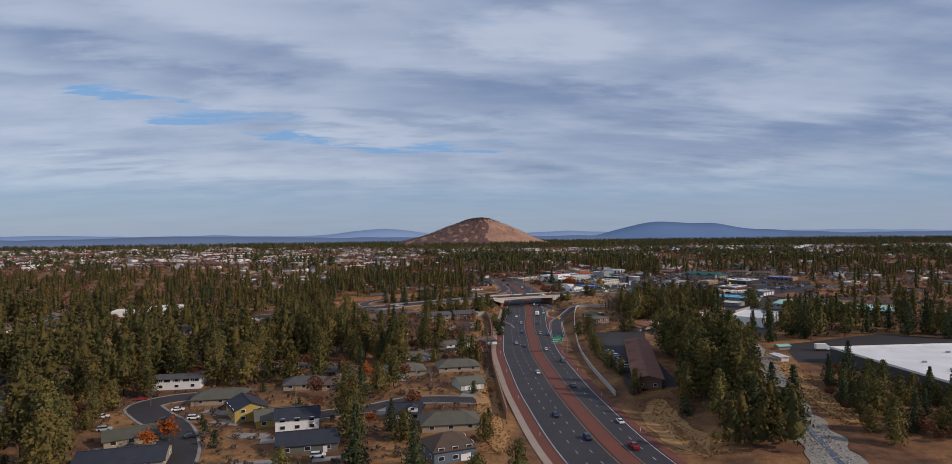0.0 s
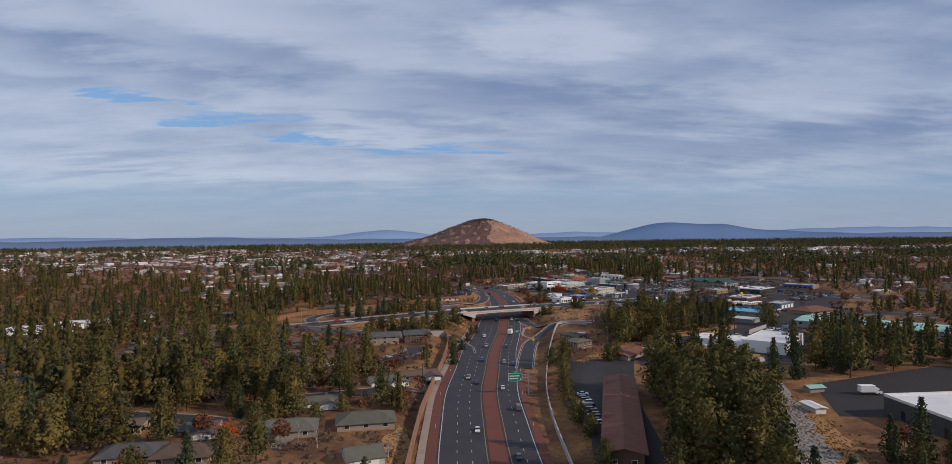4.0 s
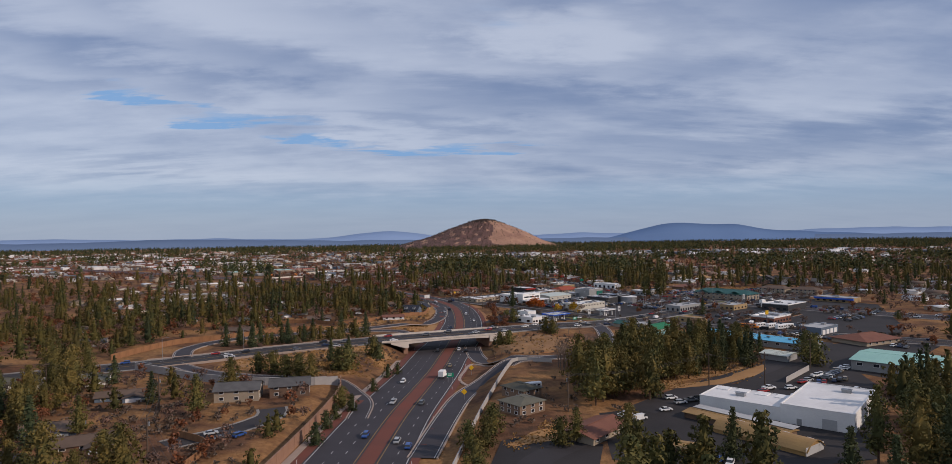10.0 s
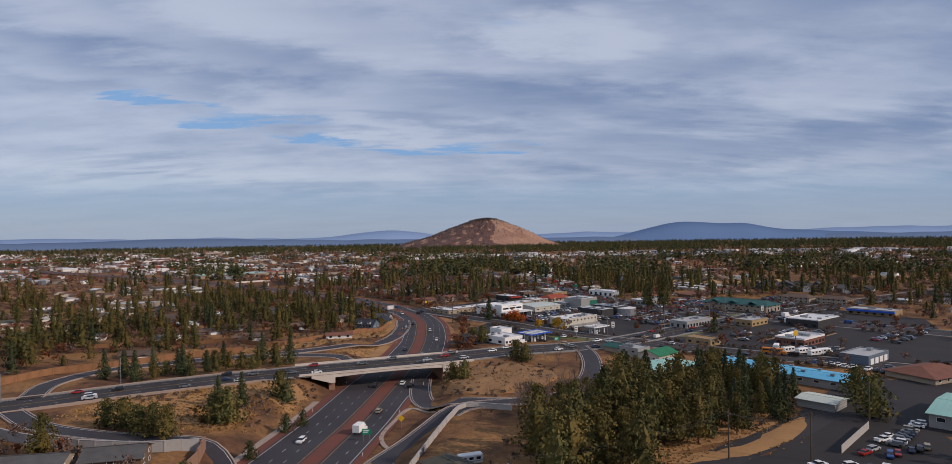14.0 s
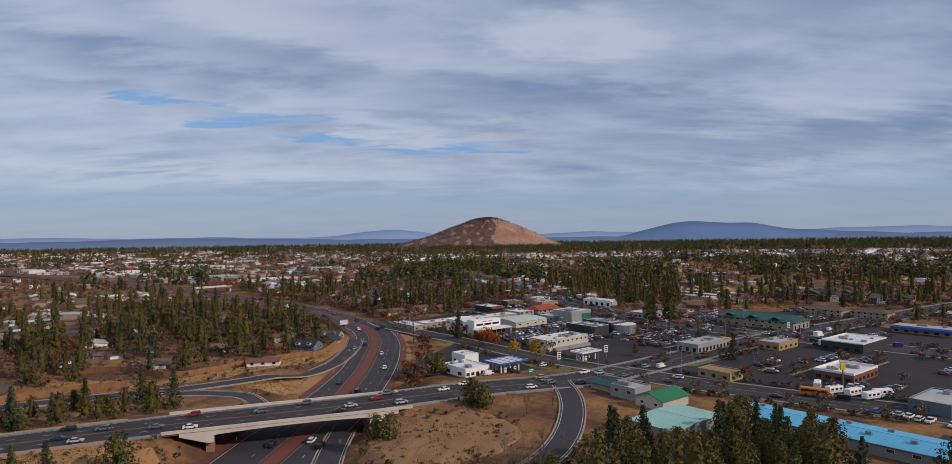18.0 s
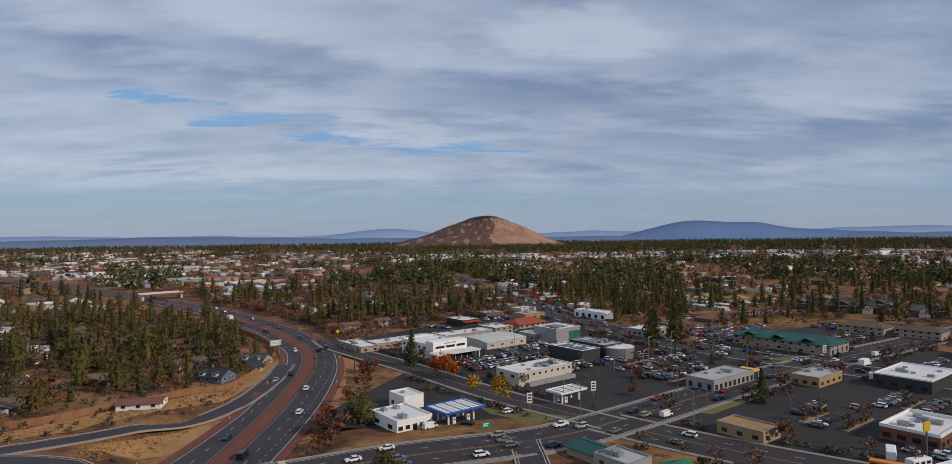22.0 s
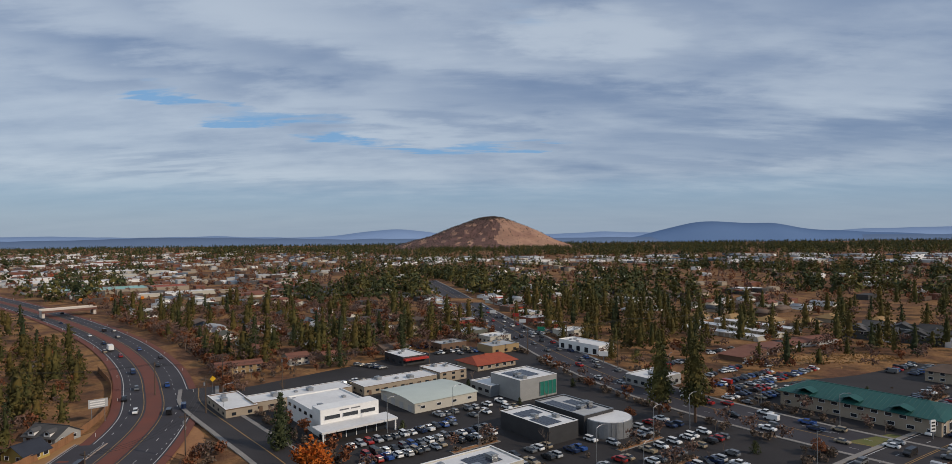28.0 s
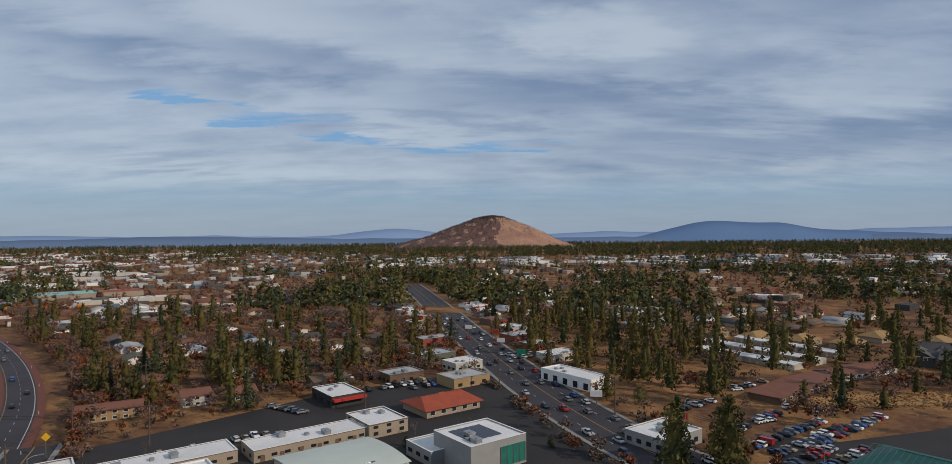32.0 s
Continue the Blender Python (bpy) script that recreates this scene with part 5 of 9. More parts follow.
pitched_building("apartment_house", 75.8, 363.5, A, 9.9, 7.4, 4.4, 1.2, "flatbrown", "shingleolive", "brown two-storey apartment house with an olive hip roof", "house", hip=3.2, wins=(("S", 3, 1.1, 1.1, 2.8), ("S", 2, 1.1, 1.1, 0.8), ("E", 2, 1.1, 1.1, 2.8)))
pitched_building("house", 91.5, 326, 48, 16, 9, 2.7, 1.5, "sidingtan", "rust", "small house with a faded red roof", "house", wins=(("E", 2, 1.1, 1.1, 1.0), ("S", 4, 1.1, 1.1, 1.0)), over=0.7)
lb = pitched_building("apartment_block", 68.5, 241, 77.5, 72, 8.5, 4.6, 1.3, "brownwall", "rust", "long two-storey block under a rust-brown roof", "apartment block", wins=(("N", 18, 1.2, 1.2, 3.0), ("N", 18, 1.2, 1.2, 0.8), ("W", 2, 1.1, 1.2, 1.0)), over=0.9)
for i in range(4):
    q = part("gablet", gable_roof(3.2, 5.4, 3.9, 1.2, 0.3), M["rust"], lb)
    q.matrix_basis = pose(-27 + i * 18, 2.6, 0.6, 0, 0, 90)
flat_building("warehouse", 178.5, 199.5, 3, 70, 88, 6.8, "slate", "whiteroof", "large slate-grey warehouse with a white flat roof", "warehouse", wins=(("W", 6, 1.6, 3.2, 0.4),), units=9, parapet=0.9, trim="white")
pitched_building("shed", 135.5, 267, 10, 5, 3.4, 2.2, 0.6, "sidingtan", "teal", "small shed with a teal roof", "shed")
pitched_building("shed", 124, 246, -86, 7, 3, 2.4, 0.3, "white", "whiteroof", "white storage container shed", "shed")
flat_building("burger_restaurant", 220.4, 511.6, A, 12.5, 19, 4.0, "rust", "whiteroof", "brick-red restaurant with a white parapet", "restaurant", wins=(("S", 4, 1.8, 1.5, 0.9), ("E", 6, 1.8, 1.5, 0.9)), units=7, trim="white", parapet=0.9)
flat_building("coffee_kiosk", 179, 513, A, 12, 8, 3.6, "tan", "ochre", "tan roadside kiosk with an ochre roof", "kiosk", wins=(("S", 3, 1.4, 1.3, 1.0), ("E", 2, 1.4, 1.3, 1.0)))
flat_building("restaurant", 222, 566, A, 9, 16, 4.0, "tan", "greyroof", "low tan restaurant at the crossing", "restaurant", wins=(("S", 3, 1.4, 1.3, 1.0), ("E", 4, 1.4, 1.3, 1.0)), units=3)
flat_building("shop", 252, 563, A, 16, 24, 5.0, "dark", "whiteroof", "dark shop building with a white flat roof", "shop", wins=(("S", 4, 1.8, 1.5, 0.9),), units=6, trim="white")
pitched_building("apartment_block", 41, 680, 30, 16, 8, 4.4, 1.3, "tan", "rust", "two-storey ochre block with a rust-brown roof", "apartment block", wins=(("S", 6, 1.1, 1.0, 2.8), ("S", 6, 1.1, 1.0, 0.6)))
pitched_building("apartment_block", 58, 695, 36, 8, 9, 4.4, 1.6, "cream", "rust", "two-storey cream house with a rust roof", "apartment block", wins=(("S", 3, 1.1, 1.0, 2.8), ("S", 3, 1.1, 1.0, 0.6)))
pitched_building("house", 70, 701, 36, 7, 9, 3.6, 1.6, "brownwall", "rust", "brown house with a rust roof", "house", wins=(("S", 3, 1.1, 1.0, 0.9),))
bk = flat_building("shop", 101, 698, A, 14.8, 10.3, 4.2, "dark", "whiteroof", "dark shop with a red awning and a white roof", "shop", wins=(("S", 3, 1.6, 1.5, 0.9),), units=3)
part("awning", boxes((7.4, -5.2, 2.8, 9.4, 5.2, 3.8)), M["redpaint"], bk, "bright red awning")
flat_building("shop", 123, 756, A, 10, 16, 4.4, "siding", "greyroof", "grey-green shop beside the main street", "shop", wins=(("E", 4, 1.6, 1.5, 0.9),), units=2)
pitched_building("house", 232, 447, 25, 22, 16, 3.0, 2.6, "sidingtan", "rust", "wide house with a brown hip roof", "house", hip=7, wins=(("S", 5, 1.3, 1.2, 1.0),), over=0.9)
flat_building("workshop", 226, 474, 38, 18, 10, 4.2, "sidingblue", "greyroof", "slate-blue workshop behind parked vans", "workshop", doors=tuple(("S", -6 + i * 4, 2.8, 3, "trim") for i in range(4)), units=1)
for i, (x, y) in enumerate(((265, 800), (281, 792), (297, 784), (318, 800), (335, 786), (250, 812))):
    pitched_building("house", x, y, 30 + 8 * (i % 3), 13, 11, 3.2, 3.0, "sidingtan", "ochre", "beige house with an orange-brown hip roof", "house", hip=4, wins=(("S", 3, 1.2, 1.2, 1.0), ("E", 2, 1.2, 1.2, 1.0)))
# long shops beyond the far overpass, and the yard of school buses
flat_building("long_shop", -214, 990, 38, 78, 34, 5.0, "sidingtan", "teal", "long low shop with a flat pale teal roof", "shop", units=6, parapet=0.3)
flat_building("long_shop", -168, 1026, 38, 30, 26, 5.2, "sidingtan", "redroof", "low shop with a brick-red roof", "shop", parapet=0.3)
flat_building("long_shop", -130, 965, 38, 60, 12, 4.0, "cream", "whiteroof", "long low depot with a white roof", "depot", units=4, parapet=0.3)
flat_building("long_shop", -300, 1100, 38, 70, 24, 5.0, "white", "whiteroof", "long white shop far off in the town", "shop", units=4, parapet=0.3)
flat_building("long_shop", -400, 1310, 38, 110, 40, 5.5, "cream", "whiteroof", "long white shop far off in the town", "shop", units=4, parapet=0.3)
flat_building("small_shop", 116, 724, A, 9, 13, 4.2, "brownwall", "greyroof", "low brown shop with a grey roof", "shop", wins=(("S", 3, 1.4, 1.3, 1.0), ("E", 4, 1.4, 1.3, 1.0)), units=2)
flat_building("small_shop", 136, 742, A, 9, 12, 4.2, "cream", "whiteroof", "low cream shop with a white roof", "shop", wins=(("S", 3, 1.4, 1.3, 1.0), ("E", 3, 1.4, 1.3, 1.0)), units=2)
pitched_building("small_shop", 92, 718, 39, 12, 9, 3.4, 1.6, "sidingtan", "shinglebrown", "beige house with a brown roof turned into a shop", "shop", wins=(("S", 3, 1.2, 1.2, 0.9),))


# ---- houses ----
def house_parts(L, W, h, rise, wall, roof, storeys=1, garage=True, chimney=True):
    """Meshes of one house, to be shared by its copies."""
    return dict(L=L, W=W, h=h, rise=rise, wall=wall, roof=roof, garage=garage, chimney=chimney, storeys=storeys)


HOUSES = [
    house_parts(13, 8.5, 2.9, 2.1, "sidingtan", "shingle"), house_parts(12, 9, 5.2, 2.2, "siding", "shingle", 2), house_parts(14, 8, 2.9, 1.8, "sidingblue", "shinglebrown"),
    house_parts(11, 8, 2.8, 1.9, "trim", "shingleolive"), house_parts(12.5, 8.5, 2.9, 2.3, "brownwall", "shinglebrown"), house_parts(11, 8.5, 5.1, 2.0, "sidingtan", "shinglebrown", 2),
    house_parts(13, 9, 2.9, 1.5, "trim", "greyroof"), house_parts(14, 9, 3.0, 1.6, "cream", "rust"), house_parts(15, 9, 3.0, 1.0, "sidingtan", "whiteroof"),
]
HOUSE_LABELS = ["beige bungalow with a grey shingle roof", "grey-green two-storey house with a dark roof", "slate-blue bungalow with a brown roof", "white bungalow with an olive shingle roof",
                "brown bungalow with a brown shingle roof", "beige two-storey house with a brown roof", "white bungalow with a pale grey roof", "cream bungalow with a rust-brown roof", "beige house with a low white roof"]
PROTO = {}


def house(k, x, y, ang):
    keep_clear(x, y, 13, 9, ang, 0.5)
    m = pose(x, y, ground_z(x, y) + 0.02, 0, 0, ang) @ SQUAT
    if k in PROTO:
        return copy_thing(PROTO[k], m)
    p = HOUSES[k]
    doors = [("S", -p["L"] * 0.1, 1.0, 2.05, "rust")]
    wins = [("S", 3, 1.2, 1.1, 1.0), ("E", 2, 1.1, 1.1, 1.0), ("W", 1, 1.1, 1.1, 1.0)]
    if p["storeys"] == 2:
        wins += [(f, n, w, hh, 3.5) for f, n, w, hh, _ in wins]
    root = pitched_building("house", x, y, ang, p["L"], p["W"], p["h"], p["rise"], p["wall"], p["roof"], HOUSE_LABELS[k], "house", wins, doors, chimney=p["chimney"])
    wing = part("garage_roof", gable_roof(5.5, 6, 2.6, 1.5, 0.4), M[p["roof"]], root)
    wing.matrix_basis = pose(p["L"] * 0.3, -p["W"] / 2 - 1.2, 0.1, 0, 0, 90)
    w = part("garage_wall", gable_walls(5.5, 6, 2.6, 1.5), M[p["wall"]], root)
    w.matrix_basis = pose(p["L"] * 0.3, -p["W"] / 2 - 1.2, 0.06, 0, 0, 90)
    d = part("garage_door", boxes((-2.2, -0.06, 0.02, 2.2, 0.06, 2.2)), M["trim"], root, "white panelled garage door")
    d.matrix_basis = pose(p["L"] * 0.3, -p["W"] / 2 - 3.98, 0.0)
    PROTO[k] = root
    return root


FAR_HOUSES = {}


def far_house(k, x, y, ang):
    """A house seen from afar: walls and roof alone."""
    if y > 800 or abs(x) > 300:
        FAR_HOUSES.setdefault(k, []).append((x, y, ground_z(x, y), 1.0, radians(ang)))
        return None
    m = pose(x, y, ground_z(x, y), 0, 0, ang) @ SQUAT
    key = ("far", k)
    if key in PROTO:
        return copy_thing(PROTO[key], m)
    p = HOUSES[k]
    root = thing("house", m, HOUSE_LABELS[k], "house", "far houses")
    part("wall", gable_walls(p["L"], p["W"], p["h"], p["rise"]), M[p["wall"]], root)
    part("roof", gable_roof(p["L"], p["W"], p["h"], p["rise"], 0.5), M[p["roof"]], root)
    PROTO[key] = root
    return root


# houses and lanes beside the parkway
LANES = [spline([(-62, 110), (-65, 146), (-76, 172), (-88, 186), (-95, 197), (-86, 206), (-66, 205)], 3), spline([(-44, 182), (-28, 188), (-14, 197), (6, 196)], 3),
         spline([(-30, 268), (-6, 276), (12, 284)], 3), spline([(-120, 262), (-60, 250), (-40, 244)], 3), spline([(-14, 322), (-2, 334), (4, 346), (2, 354)], 3), spline([(58, 205), (66, 262), (72, 300), (84, 318), (102, 330)], 3),
         spline([(108, 346), (134, 372), (164, 396), (190, 424), (214, 448)], 3)]
for i, l in enumerate(LANES):
    strip("lane", l, -4.6 if i in (0, 6) else -3.6, 4.6 if i in (0, 6) else 3.6, 0.05 + 0.004 * i, M["asphalt_old"], "grey asphalt residential lane" if i != 5 else "asphalt drive of the parking court", "road", ground_z)
    if i < 5:
        for o in (-5.4, 4.6) if i == 0 else (-4.4, 3.6):
            strip("pavement", l, o, o + 0.8, 0.13 + 0.004 * i, M["concrete"], "pale concrete footpath of the lane", "pavement", ground_z, thick=0.3)
for k, x, y, ang in ((0, -95, 368, 20), (3, -93, 386, 15), (2, -58, 303, 15), (5, -86, 345, 30), (4, -38, 289, 20), (0, -68, 290, 10), (3, -19, 262, 15), (2, 8.5, 299, 18), (3, -2, 288, 22),
                     (4, -120, 300, 40), (0, -140, 340, 10), (3, -125, 380, 30), (2, -50, 335, 15), (5, -170, 456, 20), (3, -173, 476, 10), (0, -120, 470, 20), (4, -150, 510, 30), (3, -110, 548, 20), (2, -60, 560, 30), (4, -18, 575, 20),
                     (5, 2, 595, 50), (3, -70, 610, 10), (0, -50, 650, 40), (2, -110, 620, 20), (4, -30, 542, 15), (0, -190, 390, 20), (2, -200, 330, 10), (3, -170, 280, 20), (4, -150, 240, 30)):
    house(k, x, y, ang)


# the close of houses by the noise wall
def plain_house(x, y, ang, L, W, h, rise, wall, roof, label, wins, doors=(), hip=0.0, chimney=False):
    return pitched_building("house", x, y, ang, L, W, h, rise, wall, roof, label, "house", wins, doors, hip=hip, chimney=chimney)


def dormer(root, x, y, z, w, wall, roof, turn=0):
    d = part("dormer", gable_walls(2.4, w, 1.3, 0.8), M[wall], root)
    d.matrix_basis = pose(x, y, z, 0, 0, 90 + turn)
    q = part("dormer_roof", gable_roof(2.4, w, 1.3, 0.8, 0.2), M[roof], d)
    p = part("pane", boxes((1.19, -0.45, 0.35, 1.26, 0.45, 1.15)), M["glass"], d)
    p.matrix_basis = pose(0, 0, 0, 0, 0, 180)


w3 = (("S", 3, 1.2, 1.2, 1.0), ("E", 2, 1.1, 1.1, 1.0), ("W", 2, 1.1, 1.1, 1.0))
w6 = w3 + (("S", 3, 1.2, 1.2, 3.6), ("E", 2, 1.1, 1.1, 3.6))
plain_house(-94.5, 220, 8, 15, 8, 5.0, 0.9, "white", "shingle", "white two-storey house with wide windows and a low grey roof", w6 + (("S", 5, 2.0, 1.3, 3.5),))
plain_house(-73, 201, 8, 17, 10, 2.8, 2.4, "sidingtan", "shingleolive", "bungalow under a wide olive shingle roof", w3, hip=4)
plain_house(-60.5, 184, -60, 12, 9, 4.6, 2.6, "sidingyellow", "navy", "mustard house with a dark blue shingle roof", w6)
plain_house(-50, 178, 20, 12, 9, 3.0, 2.4, "sidingyellow", "shingleolive", "mustard garage wing under an olive roof", w3)
n1 = plain_house(-43.5, 173, 12, 11, 8.5, 4.8, 2.4, "white", "navy", "white two-storey house with a dark blue roof", w6)
n2 = plain_house(-37, 156.5, 12, 14, 9.5, 3.2, 2.5, "siding", "navy", "grey-green house with a dark blue shingle roof", w3, (("S", 4, 1.0, 2.0, "trim"),))
plain_house(-76, 147, 14, 18, 11, 3.0, 2.4, "sidingtan", "navy", "house under a large dark shingle roof", w3)
plain_house(-83, 164, 30, 12, 8, 2.8, 2.0, "sidingtan", "shingleolive", "low house with an olive roof", w3)
plain_house(-52, 217, 10, 13, 9, 2.8, 2.2, "sidingtan", "shingle", "bungalow with a grey hip roof", w3, hip=4)
plain_house(-39, 216, 5, 13, 9, 2.8, 2.2, "sidingtan", "shinglebrown", "bungalow with a brown hip roof", w3, hip=4)
n3 = plain_house(-15.5, 180, 0, 9, 8, 3.0, 2.6, "white", "navy", "white house with a dormer and a dark blue roof", w3)
dormer(n3, 2.4, -2.6, 3.6, 2.6, "white", "navy")
plain_house(-3, 171, 6, 15, 10, 2.9, 2.6, "sidingtan", "shingleolive", "wide bungalow with an olive hip roof", w3, hip=4.5)
plain_house(-3, 149, 20, 10, 10, 4.2, 3.2, "sidingblue", "shinglebrown", "tall house with a steep brown roof", w6, (("S", 2.5, 2.4, 2.1, "white"),), hip=4.4)
plain_house(2.5, 213, 20, 8, 9, 2.8, 2.0, "palegreen", "shingleolive", "pale green garage house with white doors", (("E", 2, 1.1, 1.1, 1.0),), (("S", -1.6, 2.4, 2.1, "white"), ("S", 1.6, 2.4, 2.1, "white")))
plain_house(-21, 234, 10, 16, 10, 2.8, 2.4, "sidingtan", "shingleolive", "bungalow with a broad olive hip roof", w3, hip=4.5)
plain_house(-1, 240, 10, 15, 10, 2.8, 2.4, "sidingtan", "shingleolive", "bungalow with an olive hip roof by the lane", w3, hip=4.5)
plain_house(-66, 238, 8, 13, 8, 3.0, 0.8, "sidingtan", "shinglebrown", "low flat-pitched brown bungalow", w3)
plain_house(2.5, 371, 14, 12, 9, 5.0, 2.2, "brownwall", "shingle", "dark brown two-storey house by the noise wall", w6)
plain_house(-12, 366, 10, 13, 9, 5.0, 2.2, "sidingtan", "shingle", "taupe two-storey house by the noise wall", w6)
n4 = plain_house(21, 574.5, -14, 10.5, 8, 3.0, 3.0, "sidingblue", "navy", "blue-grey house with two white dormers", w3)
dormer(n4, -2.6, -2.7, 3.3, 2.0, "trim", "navy")
dormer(n4, 2.6, -2.7, 3.3, 2.0, "trim", "navy")
plain_house(27.4, 590.5, 76, 6.5, 7, 2.8, 2.8, "sidingyellow", "navy", "mustard house with a steep dark roof", w3)
n5 = plain_house(24.5, 603.5, -12, 10, 7.5, 2.9, 2.8, "grey", "shingle", "grey house with two dormers", w3)
dormer(n5, -2.6, -2.5, 3.2, 1.9, "trim", "shingle")
dormer(n5, 2.4, -2.5, 3.2, 1.9, "trim", "shingle")
plain_house(13.5, 541.5, 12, 12, 7.5, 2.6, 1.1, "white", "rust", "long low white house with a maroon roof", w3)

for x, y, a, L, W in ((-70, 188, -20, 10, 4), (-64, 178, -20, 9, 4), (-54, 166, -10, 10, 4), (-46, 162, 10, 8, 4), (-86, 172, 60, 8, 4), (-84, 158, 20, 10, 4.5), (-46, 146, 10, 12, 3.6), (-22, 186, 60, 8, 4), (3, 204, 80, 9, 5), (-20, 226, 80, 8, 4), (-30, 148, 10, 8, 3)):
    d = tagged(part("driveway", boxes((-L / 2, -W / 2, -0.2, L / 2, W / 2, 0.07)), M["concrete"]), "pale concrete driveway in front of a house", "driveway", kind="structure")
    d.matrix_world = pose(x, y, ground_z(x, y), 0, 0, a)

# rows of houses between the parkway and the main street, and east of it
ER = random.Random(19)
for (cx, cy), (nu, nv) in (((40, 770), (7, 5)), ((-150, 640), (5, 4)), ((-50, 650), (5, 4)), ((-60, 880), (6, 4)), ((300, 850), (6, 3)), ((-30, 980), (7, 5)), ((-190, 790), (6, 5)), ((140, 930), (4, 5)), ((250, 930), (5, 3))):
    for i in range(nu):
        for j in range(nv):
            u, v = (i - nu / 2) * 24 + ER.uniform(-4, 4), (j - nv / 2) * 26 + ER.uniform(-4, 4)
            x, y = cx + math.cos(radians(39)) * u + math.cos(radians(-51)) * v, cy + math.sin(radians(39)) * u + math.sin(radians(-51)) * v
            if nearest(PARKWAY, x, y)[0] < 30 or nearest(ROUTE3, x, y)[0] < 22 or any((x - ox) ** 2 + (y - oy) ** 2 < (r_ + 8) ** 2 for ox, oy, r_ in OBST):
                continue
            keep_clear(x, y, 13, 9, 0, 0.3)
            far_house(ER.choice((0, 2, 3, 3, 4, 5, 6, 6, 7, 7, 8)), x, y, ER.choice((39, -51)) + ER.uniform(-5, 5))


# kerbed islands with low bushes in the car parks
ISLAND_SHRUBS = []
IR = random.Random(52)
for cx_, cy_, v, u, L_ in ((172, 592, -6, 6, 16), (172, 592, 8, 0, 18), (172, 592, 21, -6, 14), (204, 534, 4, -6, 14), (204, 534, 14, -4, 16), (240, 536, -5, -2, 14), (240, 536, 6, 0, 12), (214, 646, 10, 6, 16), (262, 640, 4, 4, 18),
                           (190, 546, 2, 2, 12), (228, 500, 3, -2, 10), (124, 606, 12, 2, 14), (262, 520, 4, 2, 14), (168, 536, -2, 0, 9)):
    x, y = cx_ + math.cos(radians(-51)) * v + math.cos(radians(39)) * u, cy_ + math.sin(radians(-51)) * v + math.sin(radians(39)) * u
    if any((x - ox) ** 2 + (y - oy) ** 2 < (r_ + 2) ** 2 for ox, oy, r_ in OBST):
        continue
    root = thing("planted_island", pose(x, y, 0.03, 0, 0, 39), "kerbed planted island with dry bushes in a car park", "traffic island", "planted islands", "structure")
    part("kerb", boxes((-L_ / 2, -0.9, -0.2, L_ / 2, -0.7, 0.16), (-L_ / 2, 0.7, -0.2, L_ / 2, 0.9, 0.16), (-L_ / 2, -0.7, -0.2, -L_ / 2 + 0.2, 0.7, 0.16), (L_ / 2 - 0.2, -0.7, -0.2, L_ / 2, 0.7, 0.16)), M["concrete"], root)
    part("soil", boxes((-L_ / 2 + 0.2, -0.7, -0.2, L_ / 2 - 0.2, 0.7, 0.12)), M["dirt"], root)
    for q in range(int(L_ * 0.9)):
        w = IR.uniform(-0.45, 0.45) * L_
        ISLAND_SHRUBS.append((x + math.cos(radians(39)) * w + IR.uniform(-.3, .3), y + math.sin(radians(39)) * w + IR.uniform(-.3, .3), 0.1, IR.uniform(0.35, 0.75), IR.uniform(0, 6.28)))


# shops, houses and flats east and north of the crossing
def townhouse(x, y, ang):
    root = pitched_building("townhouse", x, y, ang, 9.0, 10.5, 5.2, 3.4, "slate", "shingle", "dark grey gabled townhouse with white gable trim", "house", wins=(("S", 2, 1.2, 1.2, 3.4), ("S", 2, 1.2, 1.2, 0.9), ("W", 2, 1.1, 1.2, 3.4)))
    part("gable_trim", boxes((-4.62, -5.4, 5.0, -4.5, 5.4, 5.3)), M["trim"], root, "white gable band")
    g_ = part("cross_gable", gable_walls(4.4, 5.0, 4.6, 2.6), M["trim"], root, "white front gable")
    g_.matrix_basis = pose(1.6, -4.4, 0.3, 0, 0, 90)
    q_ = part("cross_gable_roof", gable_roof(4.4, 5.0, 4.6, 2.6, 0.4), M["shingle"], root)
    q_.matrix_basis = pose(1.6, -4.4, 0.34, 0, 0, 90)


for i, (x, y) in enumerate(((304, 749), (313, 742), (322, 735), (331, 728), (340, 721), (318, 760), (327, 753), (336, 746), (345, 739), (352, 712), (361, 705))):
    townhouse(x, y, 52 - 90 * (i % 2))
pitched_building("apartment_block", 292, 661, -50, 20, 13, 5.0, 2.4, "sidingtan", "shinglebrown", "beige two-storey block under a brown hip roof", "apartment block", hip=5, wins=(("S", 6, 1.3, 1.2, 3.4), ("S", 6, 1.3, 1.2, 0.9), ("W", 3, 1.3, 1.2, 3.4)))
pitched_building("apartment_block", 309, 647, -50, 18, 12, 5.0, 2.4, "sidingtan", "shinglebrown", "beige two-storey block under a brown hip roof", "apartment block", hip=5, wins=(("S", 6, 1.3, 1.2, 3.4), ("S", 6, 1.3, 1.2, 0.9)))
bs = flat_building("long_shop", 304, 597, -50, 24, 12, 4.0, "tan", "greyroof", "low tan shop with a bright blue awning band", "shop", wins=(("S", 6, 1.8, 1.4, 0.7),), units=3)
part("awning", boxes((-12.2, -7.6, 2.6, 12.2, -6.02, 3.9)), M["bluepaint"], bs, "bright blue awning")
nn3 = sides_of(ROUTE3)
SHOPS3 = random.Random(33)
